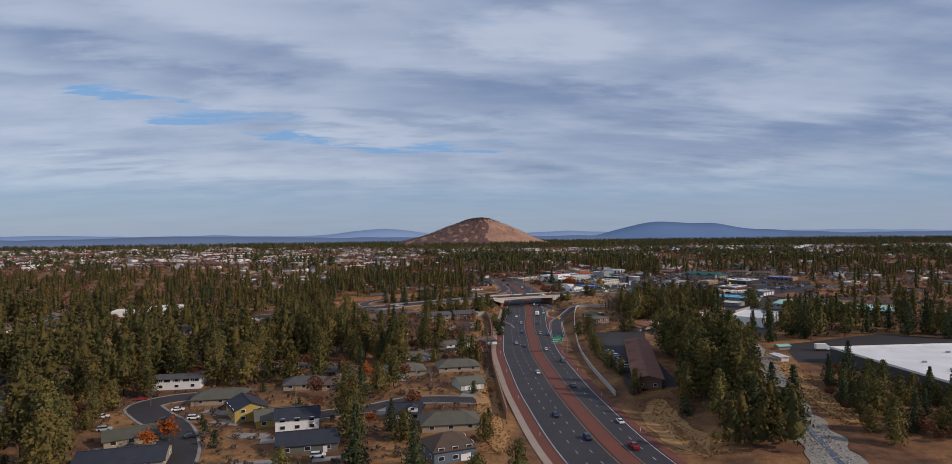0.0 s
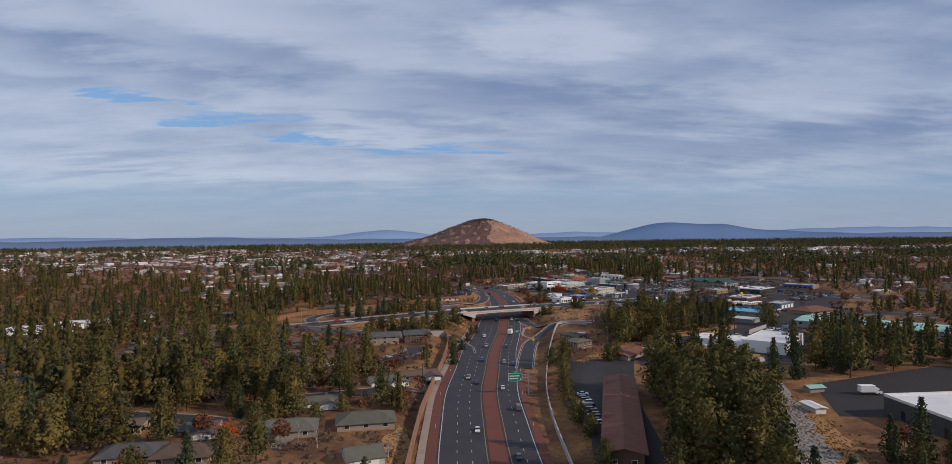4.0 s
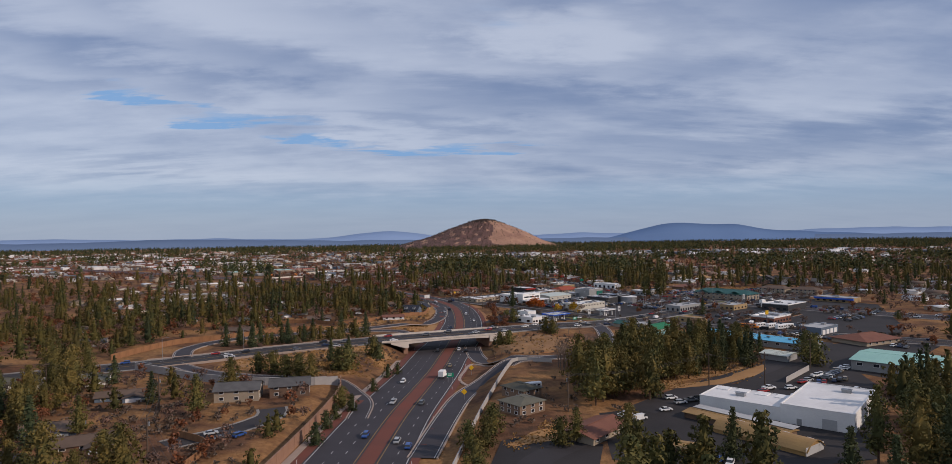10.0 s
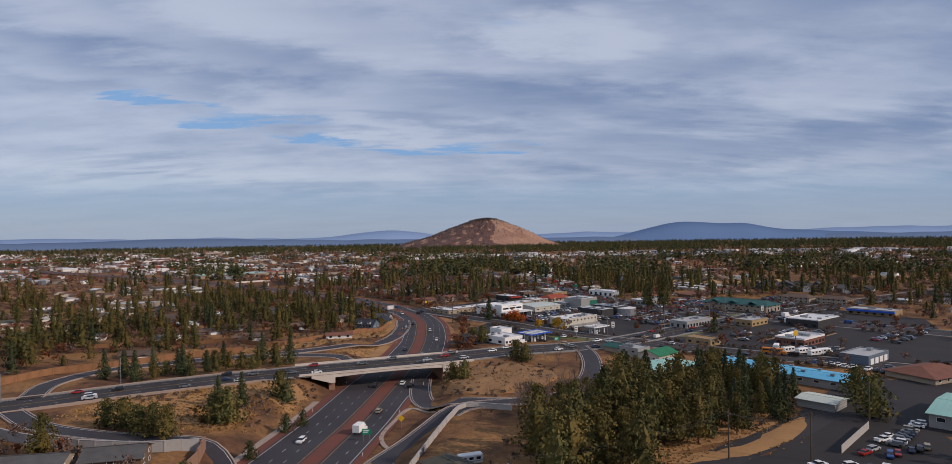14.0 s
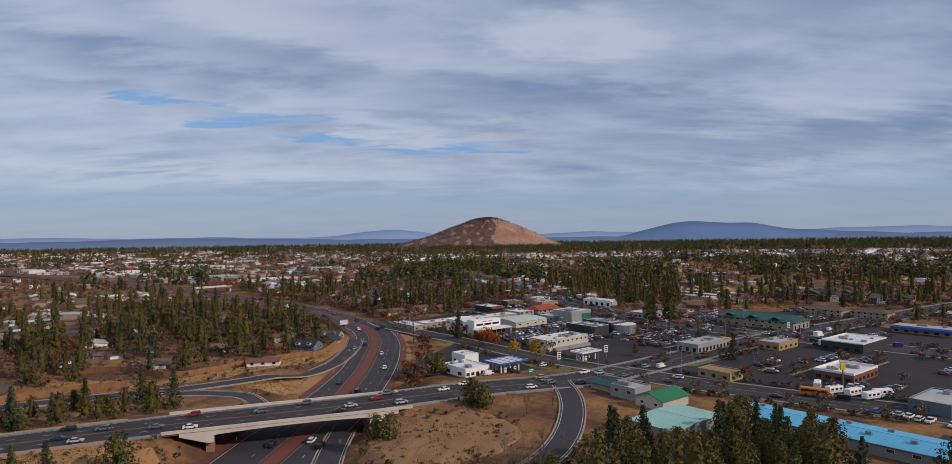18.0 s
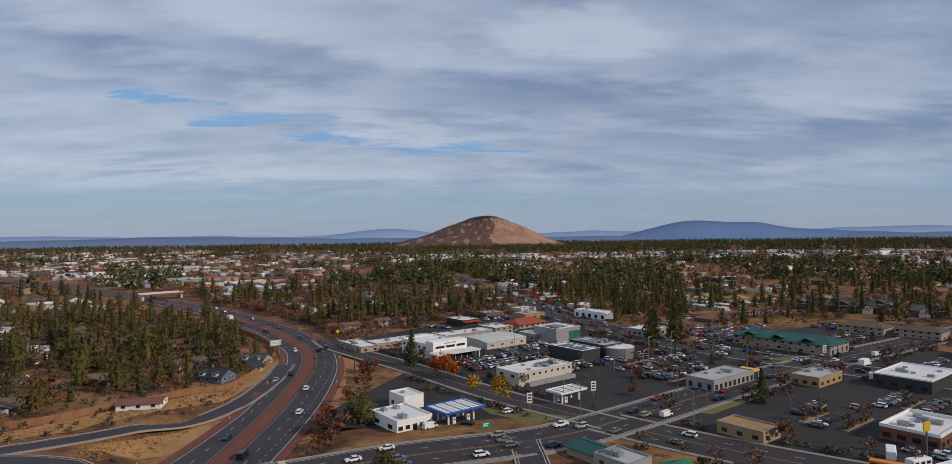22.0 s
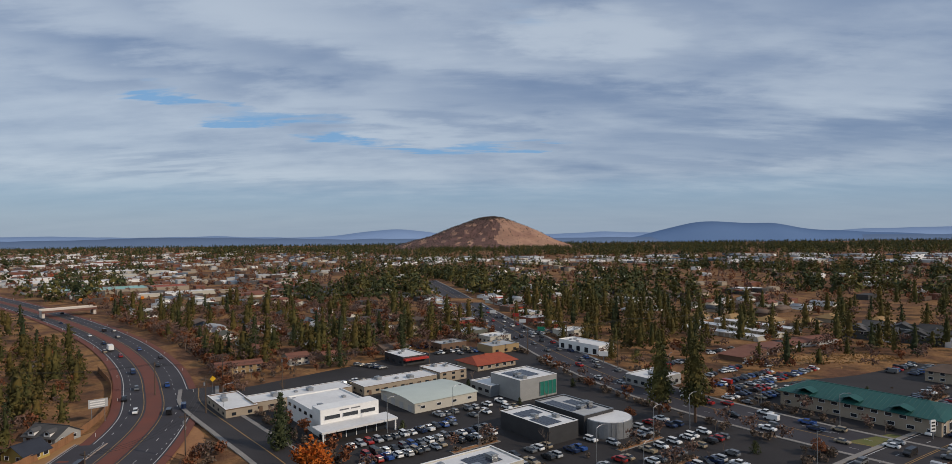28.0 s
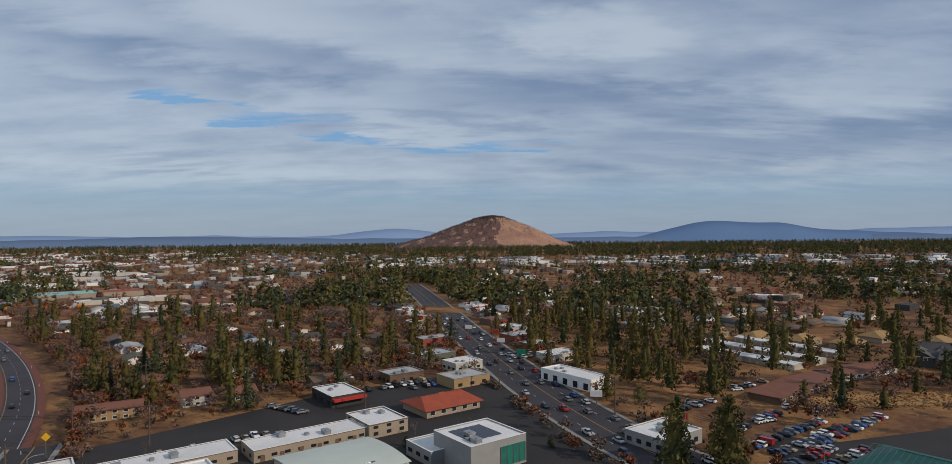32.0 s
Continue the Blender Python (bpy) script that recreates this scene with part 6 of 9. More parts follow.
for i in range(nearest(ROUTE3, 160, 725)[1], nearest(ROUTE3, 96, 985)[1], 6):
    for sd in (-1, 1):
        x, y = ROUTE3[i] + nn3[i] * sd * SHOPS3.uniform(19, 24)
        if any((x - ox) ** 2 + (y - oy) ** 2 < (r_ + 7) ** 2 for ox, oy, r_ in OBST) or nearest(ARTERIAL, x, y)[0] < 22:
            continue
        L_, W_ = SHOPS3.uniform(10, 17), SHOPS3.uniform(8, 11)
        wall_, roof_ = SHOPS3.choice((("sidingred", "greyroof"), ("white", "whiteroof"), ("tan", "greyroof"), ("dark", "whiteroof"), ("brownwall", "rust"), ("cream", "whiteroof")))
        sh = flat_building("roadside_shop", x, y, A + SHOPS3.choice((0, 90)), L_, W_, SHOPS3.uniform(3.4, 4.4), wall_, roof_, {"sidingred": "brick-red", "white": "white", "tan": "tan", "dark": "dark", "brownwall": "brown", "cream": "cream"}[wall_] + " roadside shop with a flat roof", "shop", wins=(("S", 3, 1.6, 1.4, 0.8), ("E", 2, 1.6, 1.4, 0.8)), units=2)
        if SHOPS3.random() < 0.45:
            part("fascia", boxes((-L_ / 2 - 0.1, -W_ / 2 - 0.12, 2.5, L_ / 2 + 0.1, -W_ / 2 - 0.02, 3.3)), M["redpaint"], sh, "red fascia band")
for x, y, m_ in ((106, 849, "redpaint"), (147, 801, "redpaint"), (158, 752, "signgreen"), (134, 815, "trim"), (150, 778, "trim"), (178, 690, "trim"), (196, 668, "redpaint")):
    root = thing("pylon_sign", pose(x, y, ground_z(x, y), 0, 0, -10), {"redpaint": "red", "signgreen": "green", "trim": "white"}[m_] + " roadside shop sign on a steel post", "sign", "pylon signs")
    part("post", boxes((-0.15, -0.15, -0.2, 0.15, 0.15, 3.4)), M["steel"], root)
    part("panel", boxes((-1.7, -0.14, 3.4, 1.7, 0.14, 5.2)), M[m_], root)
# buildings and houses among the pines in the west
flat_building("long_shop", -199, 413, 12, 34, 14, 4.0, "white", "whiteroof", "long low white-roofed block among pines", "block", units=3)
flat_building("long_shop", -190, 432, 12, 24, 12, 4.0, "cream", "whiteroof", "cream block with a white roof among pines", "block", units=2)
flat_building("long_shop", -163, 683, 12, 30, 14, 4.0, "sidingtan", "greyroof", "long pale block among pines", "block", units=2)
for k, x, y, ang in ((3, -71, 543, 10), (4, -62, 500, 15), (3, -52, 574, 20), (2, -50, 369, 20), (3, -73, 392, 12), (4, -34, 323, 25), (2, -55, 292, 15), (4, -88, 298, 10), (0, -46, 237, 10), (4, -64, 222, 12), (3, 0, 279, 15)):
    if not any((x - ox) ** 2 + (y - oy) ** 2 < (r_ + 5) ** 2 for ox, oy, r_ in OBST):
        house(k, x, y, ang)


# streets of houses among the pines, west of the parkway
WR = random.Random(44)
WEST_STREETS = [spline([(-112, 262), (-100, 300), (-104, 350), (-118, 400)], 3), spline([(-100, 318), (-60, 318), (-28, 306)], 3), spline([(-330, 300), (-220, 296), (-160, 300), (-102, 312)], 3),
                spline([(-150, 130), (-150, 200), (-146, 262), (-150, 300)], 3), spline([(-236, 150), (-230, 230), (-226, 296), (-232, 380), (-240, 430)], 3), spline([(-170, 560), (-140, 590), (-128, 640), (-150, 700)], 3)]
for i, l in enumerate(WEST_STREETS):
    strip("lane", l, -3.4, 3.4, 0.085 + 0.004 * i, M["asphalt_old"], "grey asphalt lane among the pines", "road", ground_z)
LANES += WEST_STREETS
for line in WEST_STREETS:
    nn = sides_of(line)
    for i in range(3, len(line) - 2, 7):
        for sd in (-1, 1):
            if WR.random() < 0.14:
                continue
            x, y = line[i] + nn[i] * sd * WR.uniform(13, 16)
            if any((x - ox) ** 2 + (y - oy) ** 2 < (r_ + 7) ** 2 for ox, oy, r_ in OBST) or any(nearest(l, x, y)[0] < 9.5 for l in LANES) or nearest(ARTERIAL, x, y)[0] < 22:
                continue
            t_ = nn[i] * -sd
            ang = math.degrees(math.atan2(t_[1], t_[0])) + 90 + WR.uniform(-8, 8)
            if x > -125 and 250 < y < 420:
                house(WR.randrange(6), x, y, ang)
            else:
                keep_clear(x, y, 13, 9, ang, 0.5)
                far_house(WR.randrange(6), x, y, ang)


# ---- trees ----
def sprays(rnd, vs, fs, c, rx, rz, n, size, up=0.25):
    """A clump of foliage round c: small leaf-like faces that lie over an uneven ball, some sticking out."""
    for _ in range(n):
        d = Vector((rnd.gauss(0, 1), rnd.gauss(0, 1), rnd.gauss(up, 0.8))).normalized()
        q = rnd.uniform(0.62, 1.08)
        p = Vector((c[0] + d.x * rx * q, c[1] + d.y * rx * q, c[2] + d.z * rz * q))
        w = Vector((rnd.uniform(-1, 1), rnd.uniform(-1, 1), rnd.uniform(-1, 1)))
        u_ = (d + w * (0.35 if rnd.random() < 0.7 else 1.0)).normalized()
        e = u_.orthogonal().normalized()
        f = u_.cross(e)
        a0 = rnd.random() * 6.28
        k = len(vs)
        for i, g in enumerate((1.25, 0.8, 0.8)):
            a_ = a0 + i * 2.09 + rnd.uniform(-0.4, 0.4)
            vs.append(tuple(p + (e * math.cos(a_) + f * math.sin(a_)) * size * g * rnd.uniform(0.7, 1.2)))
        fs.append((k, k + 1, k + 2))


def conifer_meshes(seed, h, r, tufts, base=0.12, droop=0.25, mat_="needles", shape=0.85, size=0.8, per=13):
    """Trunk and crown of a conifer: a dark inner body and boughs that end in ragged clumps of needles."""
    rnd = random.Random(seed)
    trunk = tube([(0, 0, -0.3), (rnd.uniform(-.1, .1), 0, h * 0.5), (0, rnd.uniform(-.1, .1), h * 0.97)], [h * 0.017, h * 0.011, 0.03], 5)
    tm = bpy.data.meshes.new("trunk")
    trunk.to_mesh(tm)
    trunk.free()
    tm.materials.append(M["bark"])
    vs, fs = [], []
    lobes = [[rnd.uniform(0.66, 1.2) for _ in range(8)] for _ in range(8)]

    def reach(t, a):
        e = r * 1.12 * min(1.0, (1 - t) ** shape * 1.08 + 0.02) * min(1.0, 0.68 + t * 2.4)
        return e * lobes[min(7, int(t * 8))][int(a % math.tau / math.tau * 8) % 8]

    n0 = 6
    for j in range(6):
        t = j / 5.2
        for i in range(n0):
            a = i * math.tau / n0 + j
            q = reach(t, a) * rnd.uniform(0.36, 0.55)
            vs.append((math.cos(a) * q, math.sin(a) * q, h * (base + 0.03 + (0.95 - base) * t) + rnd.uniform(-0.3, 0.3)))
    for j in range(5):
        for i in range(n0):
            fs.append((j * n0 + i, j * n0 + (i + 1) % n0, (j + 1) * n0 + (i + 1) % n0, (j + 1) * n0 + i))
    boughs = max(7, tufts // per)
    for b in range(boughs):
        t = min(0.97, ((b + rnd.random()) / boughs) ** 1.1)
        a = b * 2.39996 + rnd.uniform(-0.3, 0.3)
        length = reach(t, a)
        rc = max(r * rnd.uniform(0.32, 0.5) * (1 - 0.5 * t), 0.17 * r)
        d = max(0.0, length * rnd.uniform(0.85, 1.15) - rc * 0.6)
        z = h * (base + (1 - base) * t) - droop * d + 0.12 * d
        sprays(rnd, vs, fs, (math.cos(a) * d, math.sin(a) * d, z), rc, rc * rnd.uniform(0.6, 0.95), per, size * (0.74 - 0.25 * t), 0.3)
    sprays(rnd, vs, fs, (0, 0, h * 0.95), r * 0.12, h * 0.06, per // 2 + 2, size * 0.4)
    return tm, mesh("crown", vs, fs, M[mat_])


def broadleaf_meshes(seed, h, r, mat_, n=260, size=0.5, twig="twig", bare=False):
    rnd = random.Random(seed)
    bm = bmesh.new()

    def limb(p, d, length, rad, depth):
        q = p + d * length
        u = d.orthogonal().normalized()
        w = d.cross(u)
        k = 4 if depth < 2 else 3
        a = [bm.verts.new(p + (u * math.cos(i * math.tau / k) + w * math.sin(i * math.tau / k)) * rad) for i in range(k)]
        b = [bm.verts.new(q + (u * math.cos(i * math.tau / k) + w * math.sin(i * math.tau / k)) * rad * 0.6) for i in range(k)]
        for i in range(k):
            bm.faces.new((a[i], a[(i + 1) % k], b[(i + 1) % k], b[i]))
        if depth < (4 if bare else 3):
            for _ in range(4 if depth < 2 else 3):
                nd_ = (d + Vector((rnd.uniform(-1, 1), rnd.uniform(-1, 1), rnd.uniform(-0.15, 0.7))) * 0.62).normalized()
                limb(p + d * length * rnd.uniform(0.55, 1.0), nd_, length * rnd.uniform(0.55, 0.8), rad * 0.5, depth + 1)

    limb(Vector((0, 0, -0.2)), Vector((rnd.uniform(-.06, .06), rnd.uniform(-.06, .06), 1)).normalized(), h * 0.33, h * 0.018, 0)
    tm = bpy.data.meshes.new("trunk")
    bm.to_mesh(tm)
    bm.free()
    tm.materials.append(M[twig])
    if bare:
        return tm, None
    vs, fs = [], []
    lobes = [(rnd.uniform(-.5, .5) * r, rnd.uniform(-.5, .5) * r, h * rnd.uniform(0.45, 0.85), r * rnd.uniform(0.4, 0.65)) for _ in range(7)]
    for _ in range(n):
        x, y, z, q = rnd.choice(lobes)
        v = Vector((rnd.gauss(0, 1), rnd.gauss(0, 1), rnd.gauss(0, 1))).normalized() * q * rnd.uniform(0.6, 1.05)
        c = Vector((x, y, z)) + v
        k = len(vs)
        for i in range(5):
            vs.append(tuple(c + Vector((rnd.uniform(-1, 1), rnd.uniform(-1, 1), rnd.uniform(-1, 1))) * size))
        fs += [(k, k + 1, k + 2), (k, k + 2, k + 3), (k, k + 3, k + 4)]
    return tm, mesh("crown", vs, fs, M[mat_])


KINDS = {
    "pine_a": (conifer_meshes(1, 17, 4.0, 965, 0.14, 0.15, "needles", 0.55), "tall dark green pine with a ragged crown", "pine_tree"),
    "pine_b": (conifer_meshes(2, 14, 4.2, 919, 0.1, 0.1, "needles_olive", 0.45), "olive-green pine with a broad crown", "pine_tree"),
    "pine_c": (conifer_meshes(3, 21, 3.2, 965, 0.22, 0.15, "needles", 0.5), "tall old pine with a bare lower trunk", "pine_tree"),
    "pine_d": (conifer_meshes(8, 18, 4.6, 988, 0.16, 0.1, "needles_olive", 0.42), "old pine with a rounded uneven crown", "pine_tree"),
    "fir": (conifer_meshes(4, 17, 3.6, 1011, 0.04, 0.3, "needles_dark", 0.75), "slim dark fir, branches down to the ground", "fir_tree"),
    "juniper": (conifer_meshes(5, 8.5, 3.5, 690, 0.03, 0.05, "needles", 0.38, 0.66), "bushy olive-green juniper on dry ground", "juniper"),
    "juniper_b": (conifer_meshes(6, 6.0, 2.2, 459, 0.03, 0.1, "needles_dark", 0.5, 0.5), "small pointed dark green juniper", "juniper"),
    "spruce": (conifer_meshes(7, 10, 2.9, 690, 0.03, 0.3, "needles_blue", 0.85, 0.55), "blue-green spruce in a garden", "spruce_tree"),
    "bare": (broadleaf_meshes(11, 9, 3, "twig", bare=True), "bare grey-brown tree without leaves", "bare_tree"),
    "bare_b": (broadleaf_meshes(12, 11, 3, "twig", bare=True), "tall bare tree with thin twigs", "bare_tree"),
    "birch": (broadleaf_meshes(13, 10, 3, "twig", twig="birch", bare=True), "bare pale birch with white limbs", "bare_tree"),
    "russet": (broadleaf_meshes(14, 6.5, 3.0, "leaf_russet", 300, 0.45), "russet-brown autumn tree, thinning leaves", "autumn_tree"),
    "orange": (broadleaf_meshes(15, 6.0, 3.0, "leaf_orange", 330, 0.42), "bright orange autumn tree in leaf", "autumn_tree"),
    "yellow": (broadleaf_meshes(16, 7.5, 2.6, "leaf_yellow", 330, 0.42), "golden-yellow autumn tree in leaf", "autumn_tree"),
    "shrub": (broadleaf_meshes(17, 2.0, 1.3, "shrub", 110, 0.32), "dry grey-brown shrub on bare ground", "shrub"),
}


def tree(kind, x, y, s=1.0, z=None):
    (tm, cm), label, name = KINDS[kind]
    root = thing(name, pose(x, y, ground_z(x, y) if z is None else z, 0, 0, TR.uniform(0, 360)) @ Matrix.Scale(s, 4), label, "shrub" if kind == "shrub" else "tree", "shrubs" if kind == "shrub" else "trees")
    for nm, me in (("trunk", tm), ("crown", cm)):
        if me:
            o = new(nm, me)
            o.parent = root
    return root


TR = random.Random(21)
ROADS = [(PARKWAY, 19.0), (ARTERIAL, 10.0), (ROUTE3, 11.0), (SE_STREET, 9.5), (NORTH_STREET, 7)] + [(r_, 4.5) for r_ in RAMPS] + [(r_, 4.5) for r_ in LANES]
PLANTED = {}
CLEAR = {}
for ox, oy, r_ in OBST:
    CLEAR.setdefault((int(ox // 20), int(oy // 20)), []).append((ox, oy, r_))


def plant(x, y):
    PLANTED.setdefault((int(x // 8), int(y // 8)), []).append((x, y))


def free(x, y, gap, pad=1.2):
    i, j = int(x // 8), int(y // 8)
    for a in (-1, 0, 1):
        for b in (-1, 0, 1):
            for px_, py_ in PLANTED.get((i + a, j + b), ()):
                if (x - px_) ** 2 + (y - py_) ** 2 < gap * gap:
                    return False
    i, j = int(x // 20), int(y // 20)
    for a in (-1, 0, 1):
        for b in (-1, 0, 1):
            for ox, oy, r_ in CLEAR.get((i + a, j + b), ()):
                if (x - ox) ** 2 + (y - oy) ** 2 < (r_ + pad) ** 2:
                    return False
    return all(nearest(line, x, y)[0] > d + 1 for line, d in ROADS)


def inside(x, y, poly):
    c = False
    for (x0, y0), (x1, y1) in zip(poly, poly[1:] + poly[:1]):
        if (y0 > y) != (y1 > y) and x < (x1 - x0) * (y - y0) / (y1 - y0) + x0:
            c = not c
    return c


LOW = {k: conifer_meshes(60 + i, h, r_, n, base, 0.12, m_, sh, sz, 9)[1] for i, (k, h, r_, n, base, m_, sh, sz) in enumerate((
    ("pine_a", 17, 4.5, 200, 0.14, "needles", 0.55, 1.3), ("pine_b", 14, 4.7, 192, 0.1, "needles_olive", 0.45, 1.3), ("pine_c", 21, 4.7, 208, 0.22, "needles", 0.5, 1.3),
    ("pine_d", 18, 5.2, 200, 0.16, "needles_olive", 0.42, 1.3), ("fir", 17, 4.0, 192, 0.04, "needles_dark", 0.75, 1.2), ("juniper", 8.5, 3.5, 130, 0.03, "needles", 0.38, 1.1)))}
LOW["bare"] = broadleaf_meshes(72, 7.0, 3.2, "haze_twigs", 64, 0.65)[1]
LOW["russet"] = broadleaf_meshes(70, 6.5, 3.0, "leaf_russet", 60, 0.8)[1]
LOW["shrub"] = broadleaf_meshes(71, 2.0, 1.3, "shrub", 22, 0.6)[1]
MANY = {k: [] for k in LOW}
MOUND_SCRUB = []
COUNT = {}


def wood(poly, count, gap, mix, smin=0.7, smax=1.15, near=False, lots=False):
    """Trees strewn over an outline, clear of roads and buildings; where the flight passes near, each is a thing."""
    xs, ys = [p[0] for p in poly], [p[1] for p in poly]
    done = tries = 0
    while done < count and tries < count * 9:
        tries += 1
        x, y = TR.uniform(min(xs), max(xs)), TR.uniform(min(ys), max(ys))
        if not inside(x, y, poly) or not free(x, y, gap) or (not lots and any(inside(x, y, q) for q in LOTS)):
            continue
        plant(x, y)
        kind, s = TR.choice(mix), TR.uniform(smin, smax)
        nm = KINDS[kind][2]
        if kind in LOW and (not near or COUNT.get(nm, 0) >= 290):
            MANY[kind].append((x, y, ground_z(x, y), s, TR.uniform(0, 6.28)))
        else:
            COUNT[nm] = COUNT.get(nm, 0) + 1
            tree(kind, x, y, s)
        done += 1


def mesh_np(name, v, faces3, material):
    """A mesh of triangles from arrays."""
    me = bpy.data.meshes.new(name)
    n, k = len(v), len(faces3)
    me.vertices.add(n)
    me.vertices.foreach_set("co", v.astype(np.float32).ravel())
    me.loops.add(3 * k)
    me.loops.foreach_set("vertex_index", faces3.astype(np.int32).ravel())
    me.polygons.add(k)
    me.polygons.foreach_set("loop_start", np.arange(0, 3 * k, 3, dtype=np.int32))
    me.update(calc_edges=True)
    me.materials.append(material)
    return me


def strew(name, proto, spots, label, category="trees"):
    """One mesh out of many turned and scaled copies of a small one."""
    if not spots:
        return
    pv = np.array([tuple(q.co) for q in proto.vertices])
    pf = []
    for f in proto.polygons:
        ids = list(f.vertices)
        pf += [(ids[0], ids[i], ids[i + 1]) for i in range(1, len(ids) - 1)]
    pf = np.array(pf)
    V, F = [], []
    for i, (x, y, z, s, a) in enumerate(spots):
        c, q = math.cos(a) * s, math.sin(a) * s
        V.append(np.stack([pv[:, 0] * c - pv[:, 1] * q + x, pv[:, 0] * q + pv[:, 1] * c + y, pv[:, 2] * s + z], 1))
        F.append(pf + i * len(pv))
    tagged(new(name, mesh_np(name, np.concatenate(V), np.concatenate(F), proto.materials[0])), label, category, kind="stuff")


PINES = ["pine_a", "pine_b", "pine_c", "fir", "pine_d", "pine_b", "juniper", "pine_d"]
# single trees that stand out
for kind, x, y, s in (("pine_c", 182.5, 621.5, 1.0), ("pine_c", 191, 617.5, 1.08), ("fir", 86.4, 596, 0.8), ("fir", 189.6, 646, 0.9), ("pine_b", 199.4, 647, 0.9), ("pine_b", 182.4, 699, 0.6),
                      ("juniper", 191.6, 695, 0.6), ("orange", 99.8, 578, 1.25), ("orange", 103, 574, 0.95), ("orange", 96.5, 581, 0.9), ("yellow", 119.1, 540.5, 1.25), ("yellow", 110.6, 551.5, 0.95), ("juniper", 82.7, 524, 0.9), ("juniper", 79, 528, 0.8),
                      ("fir", 194, 541.4, 0.6), ("juniper", 14.1, 403.5, 1.15), ("juniper", 10.6, 404.5, 1.0), ("juniper_b", 28.6, 407, 0.9), ("juniper_b", 31.6, 412.9, 0.8), ("pine_b", 4.4, 390, 0.65), ("juniper", -1, 394, 1.0),
                      ("juniper", -6, 396, 0.9), ("juniper", -12, 400, 1.0), ("juniper", -18, 402, 0.9), ("juniper_b", 26.6, 385.4, 0.8), ("juniper", 19.4, 432.4, 1.0), ("juniper_b", 22, 430, 1.1), ("fir", 4.4, 421, 0.55), ("fir", 11.4, 421, 0.6),
                      ("juniper", 72.6, 452, 0.85), ("juniper", 76.5, 450, 0.8), ("fir", 7.8, 481, 0.7), ("juniper", 95.5, 477.5, 0.9), ("juniper", 99, 476, 0.8), ("bare", 106.6, 477, 0.8), ("bare", 111, 472, 0.9), ("bare", 119, 480, 0.9),
                      ("pine_b", -19.4, 378.8, 0.75), ("juniper_b", 21, 329, 1.0), ("juniper_b", 20.5, 342.8, 0.9), ("juniper", 20.2, 364.9, 0.8), ("juniper_b", 24, 361, 0.9), ("juniper_b", 21, 352, 0.8),
                      ("pine_a", -14.9, 275, 0.85), ("pine_b", -28.5, 271, 0.8), ("pine_a", -17, 347, 0.7), ("fir", -23, 142, 0.85), ("pine_b", 12, 134, 0.6), ("fir", -10, 138, 0.7), ("pine_a", -92, 146, 1.15), ("pine_c", -99.4, 148, 1.2),
                      ("pine_a", -106, 142, 1.1), ("pine_b", -88, 138, 1.1), ("fir", 125.7, 205, 0.85), ("orange", -33, 226, 0.9), ("orange", -73, 163, 0.9), ("orange", -76, 158, 0.7), ("spruce", -60, 300, 0.9),
                      ("spruce", -30, 283, 0.9), ("birch", -10, 222, 0.8), ("birch", -15, 224, 0.85), ("birch", 8, 216, 0.7), ("birch", 9, 224, 0.75), ("russet", -20, 226, 0.9), ("russet", -41, 232, 1.0), ("yellow", -95, 250, 0.7), ("bare", -93, 196, 0.9),
                      ("bare", 150, 596, 0.8), ("bare", 200, 536, 0.7), ("bare", 205, 530, 0.7), ("bare", 178, 540, 0.6), ("russet", 76, 512, 0.7), ("russet", 72, 524, 0.8), ("russet", 70, 535, 0.7), ("bare", 224, 500, 0.8), ("bare", 230, 494, 0.8),
                      ("yellow", 236, 370, 0.9), ("russet", 128, 214, 0.9)):
    plant(x, y)
    tree(kind, x, y, s)
for kind, x, y, s in (("pine_d", -28, 168, 0.8), ("pine_b", -26, 205, 0.75), ("pine_a", -22, 214, 0.8), ("fir", -30, 196, 0.75), ("pine_d", -31, 176, 0.9), ("pine_a", -27, 158, 0.8), ("juniper", -14, 160, 0.9), ("fir", -18, 168, 0.5), ("russet", -14, 186, 0.9),
                      ("russet", -62, 192, 0.8), ("bare", -56, 196, 0.8), ("russet", -46, 204, 1.0), ("bare", -34, 224, 0.9), ("orange", -24, 172, 0.6), ("juniper_b", -66, 168, 0.6), ("juniper_b", -70, 176, 0.5), ("pine_b", 6, 158, 0.5), ("juniper", 3, 130, 0.8),
                      ("pine_d", 56, 204, 0.5), ("juniper", 58, 230, 0.7), ("juniper", 57, 244, 0.8), ("pine_b", 57, 262, 0.55), ("juniper", 58.5, 276, 0.8), ("pine_a", 60, 290, 0.5), ("juniper", 62, 304, 0.8), ("pine_b", 64, 316, 0.6), ("juniper", 66, 328, 0.9), ("juniper", 60, 322, 0.8),
                      ("pine_a", 70, 172, 0.8), ("fir", 76, 164, 0.8), ("pine_d", 66, 186, 0.7), ("juniper_b", 63, 178, 0.9), ("pine_a", 86, 320, 0.5), ("juniper", 82, 318, 0.8), ("pine_b", 98, 318, 0.7), ("fir", 118, 306, 0.7), ("pine_c", 146, 300, 0.85), ("pine_d", 152, 296, 0.9)):
    plant(x, y)
    tree(kind, x, y, s)
for x, y, s in ((104, 436, 0.9), (112, 426, 1.0), (116, 420, 1.0), (109, 431, 1.1), (119, 428, 0.9), (106, 424, 0.9), (101, 421, 0.8), (122, 437, 0.9), (113, 441, 0.8), (98, 418, 0.8), (118, 446, 0.7)):
    plant(x, y)
    tree("bare_b" if int(x) % 2 else "bare", x, y, s)
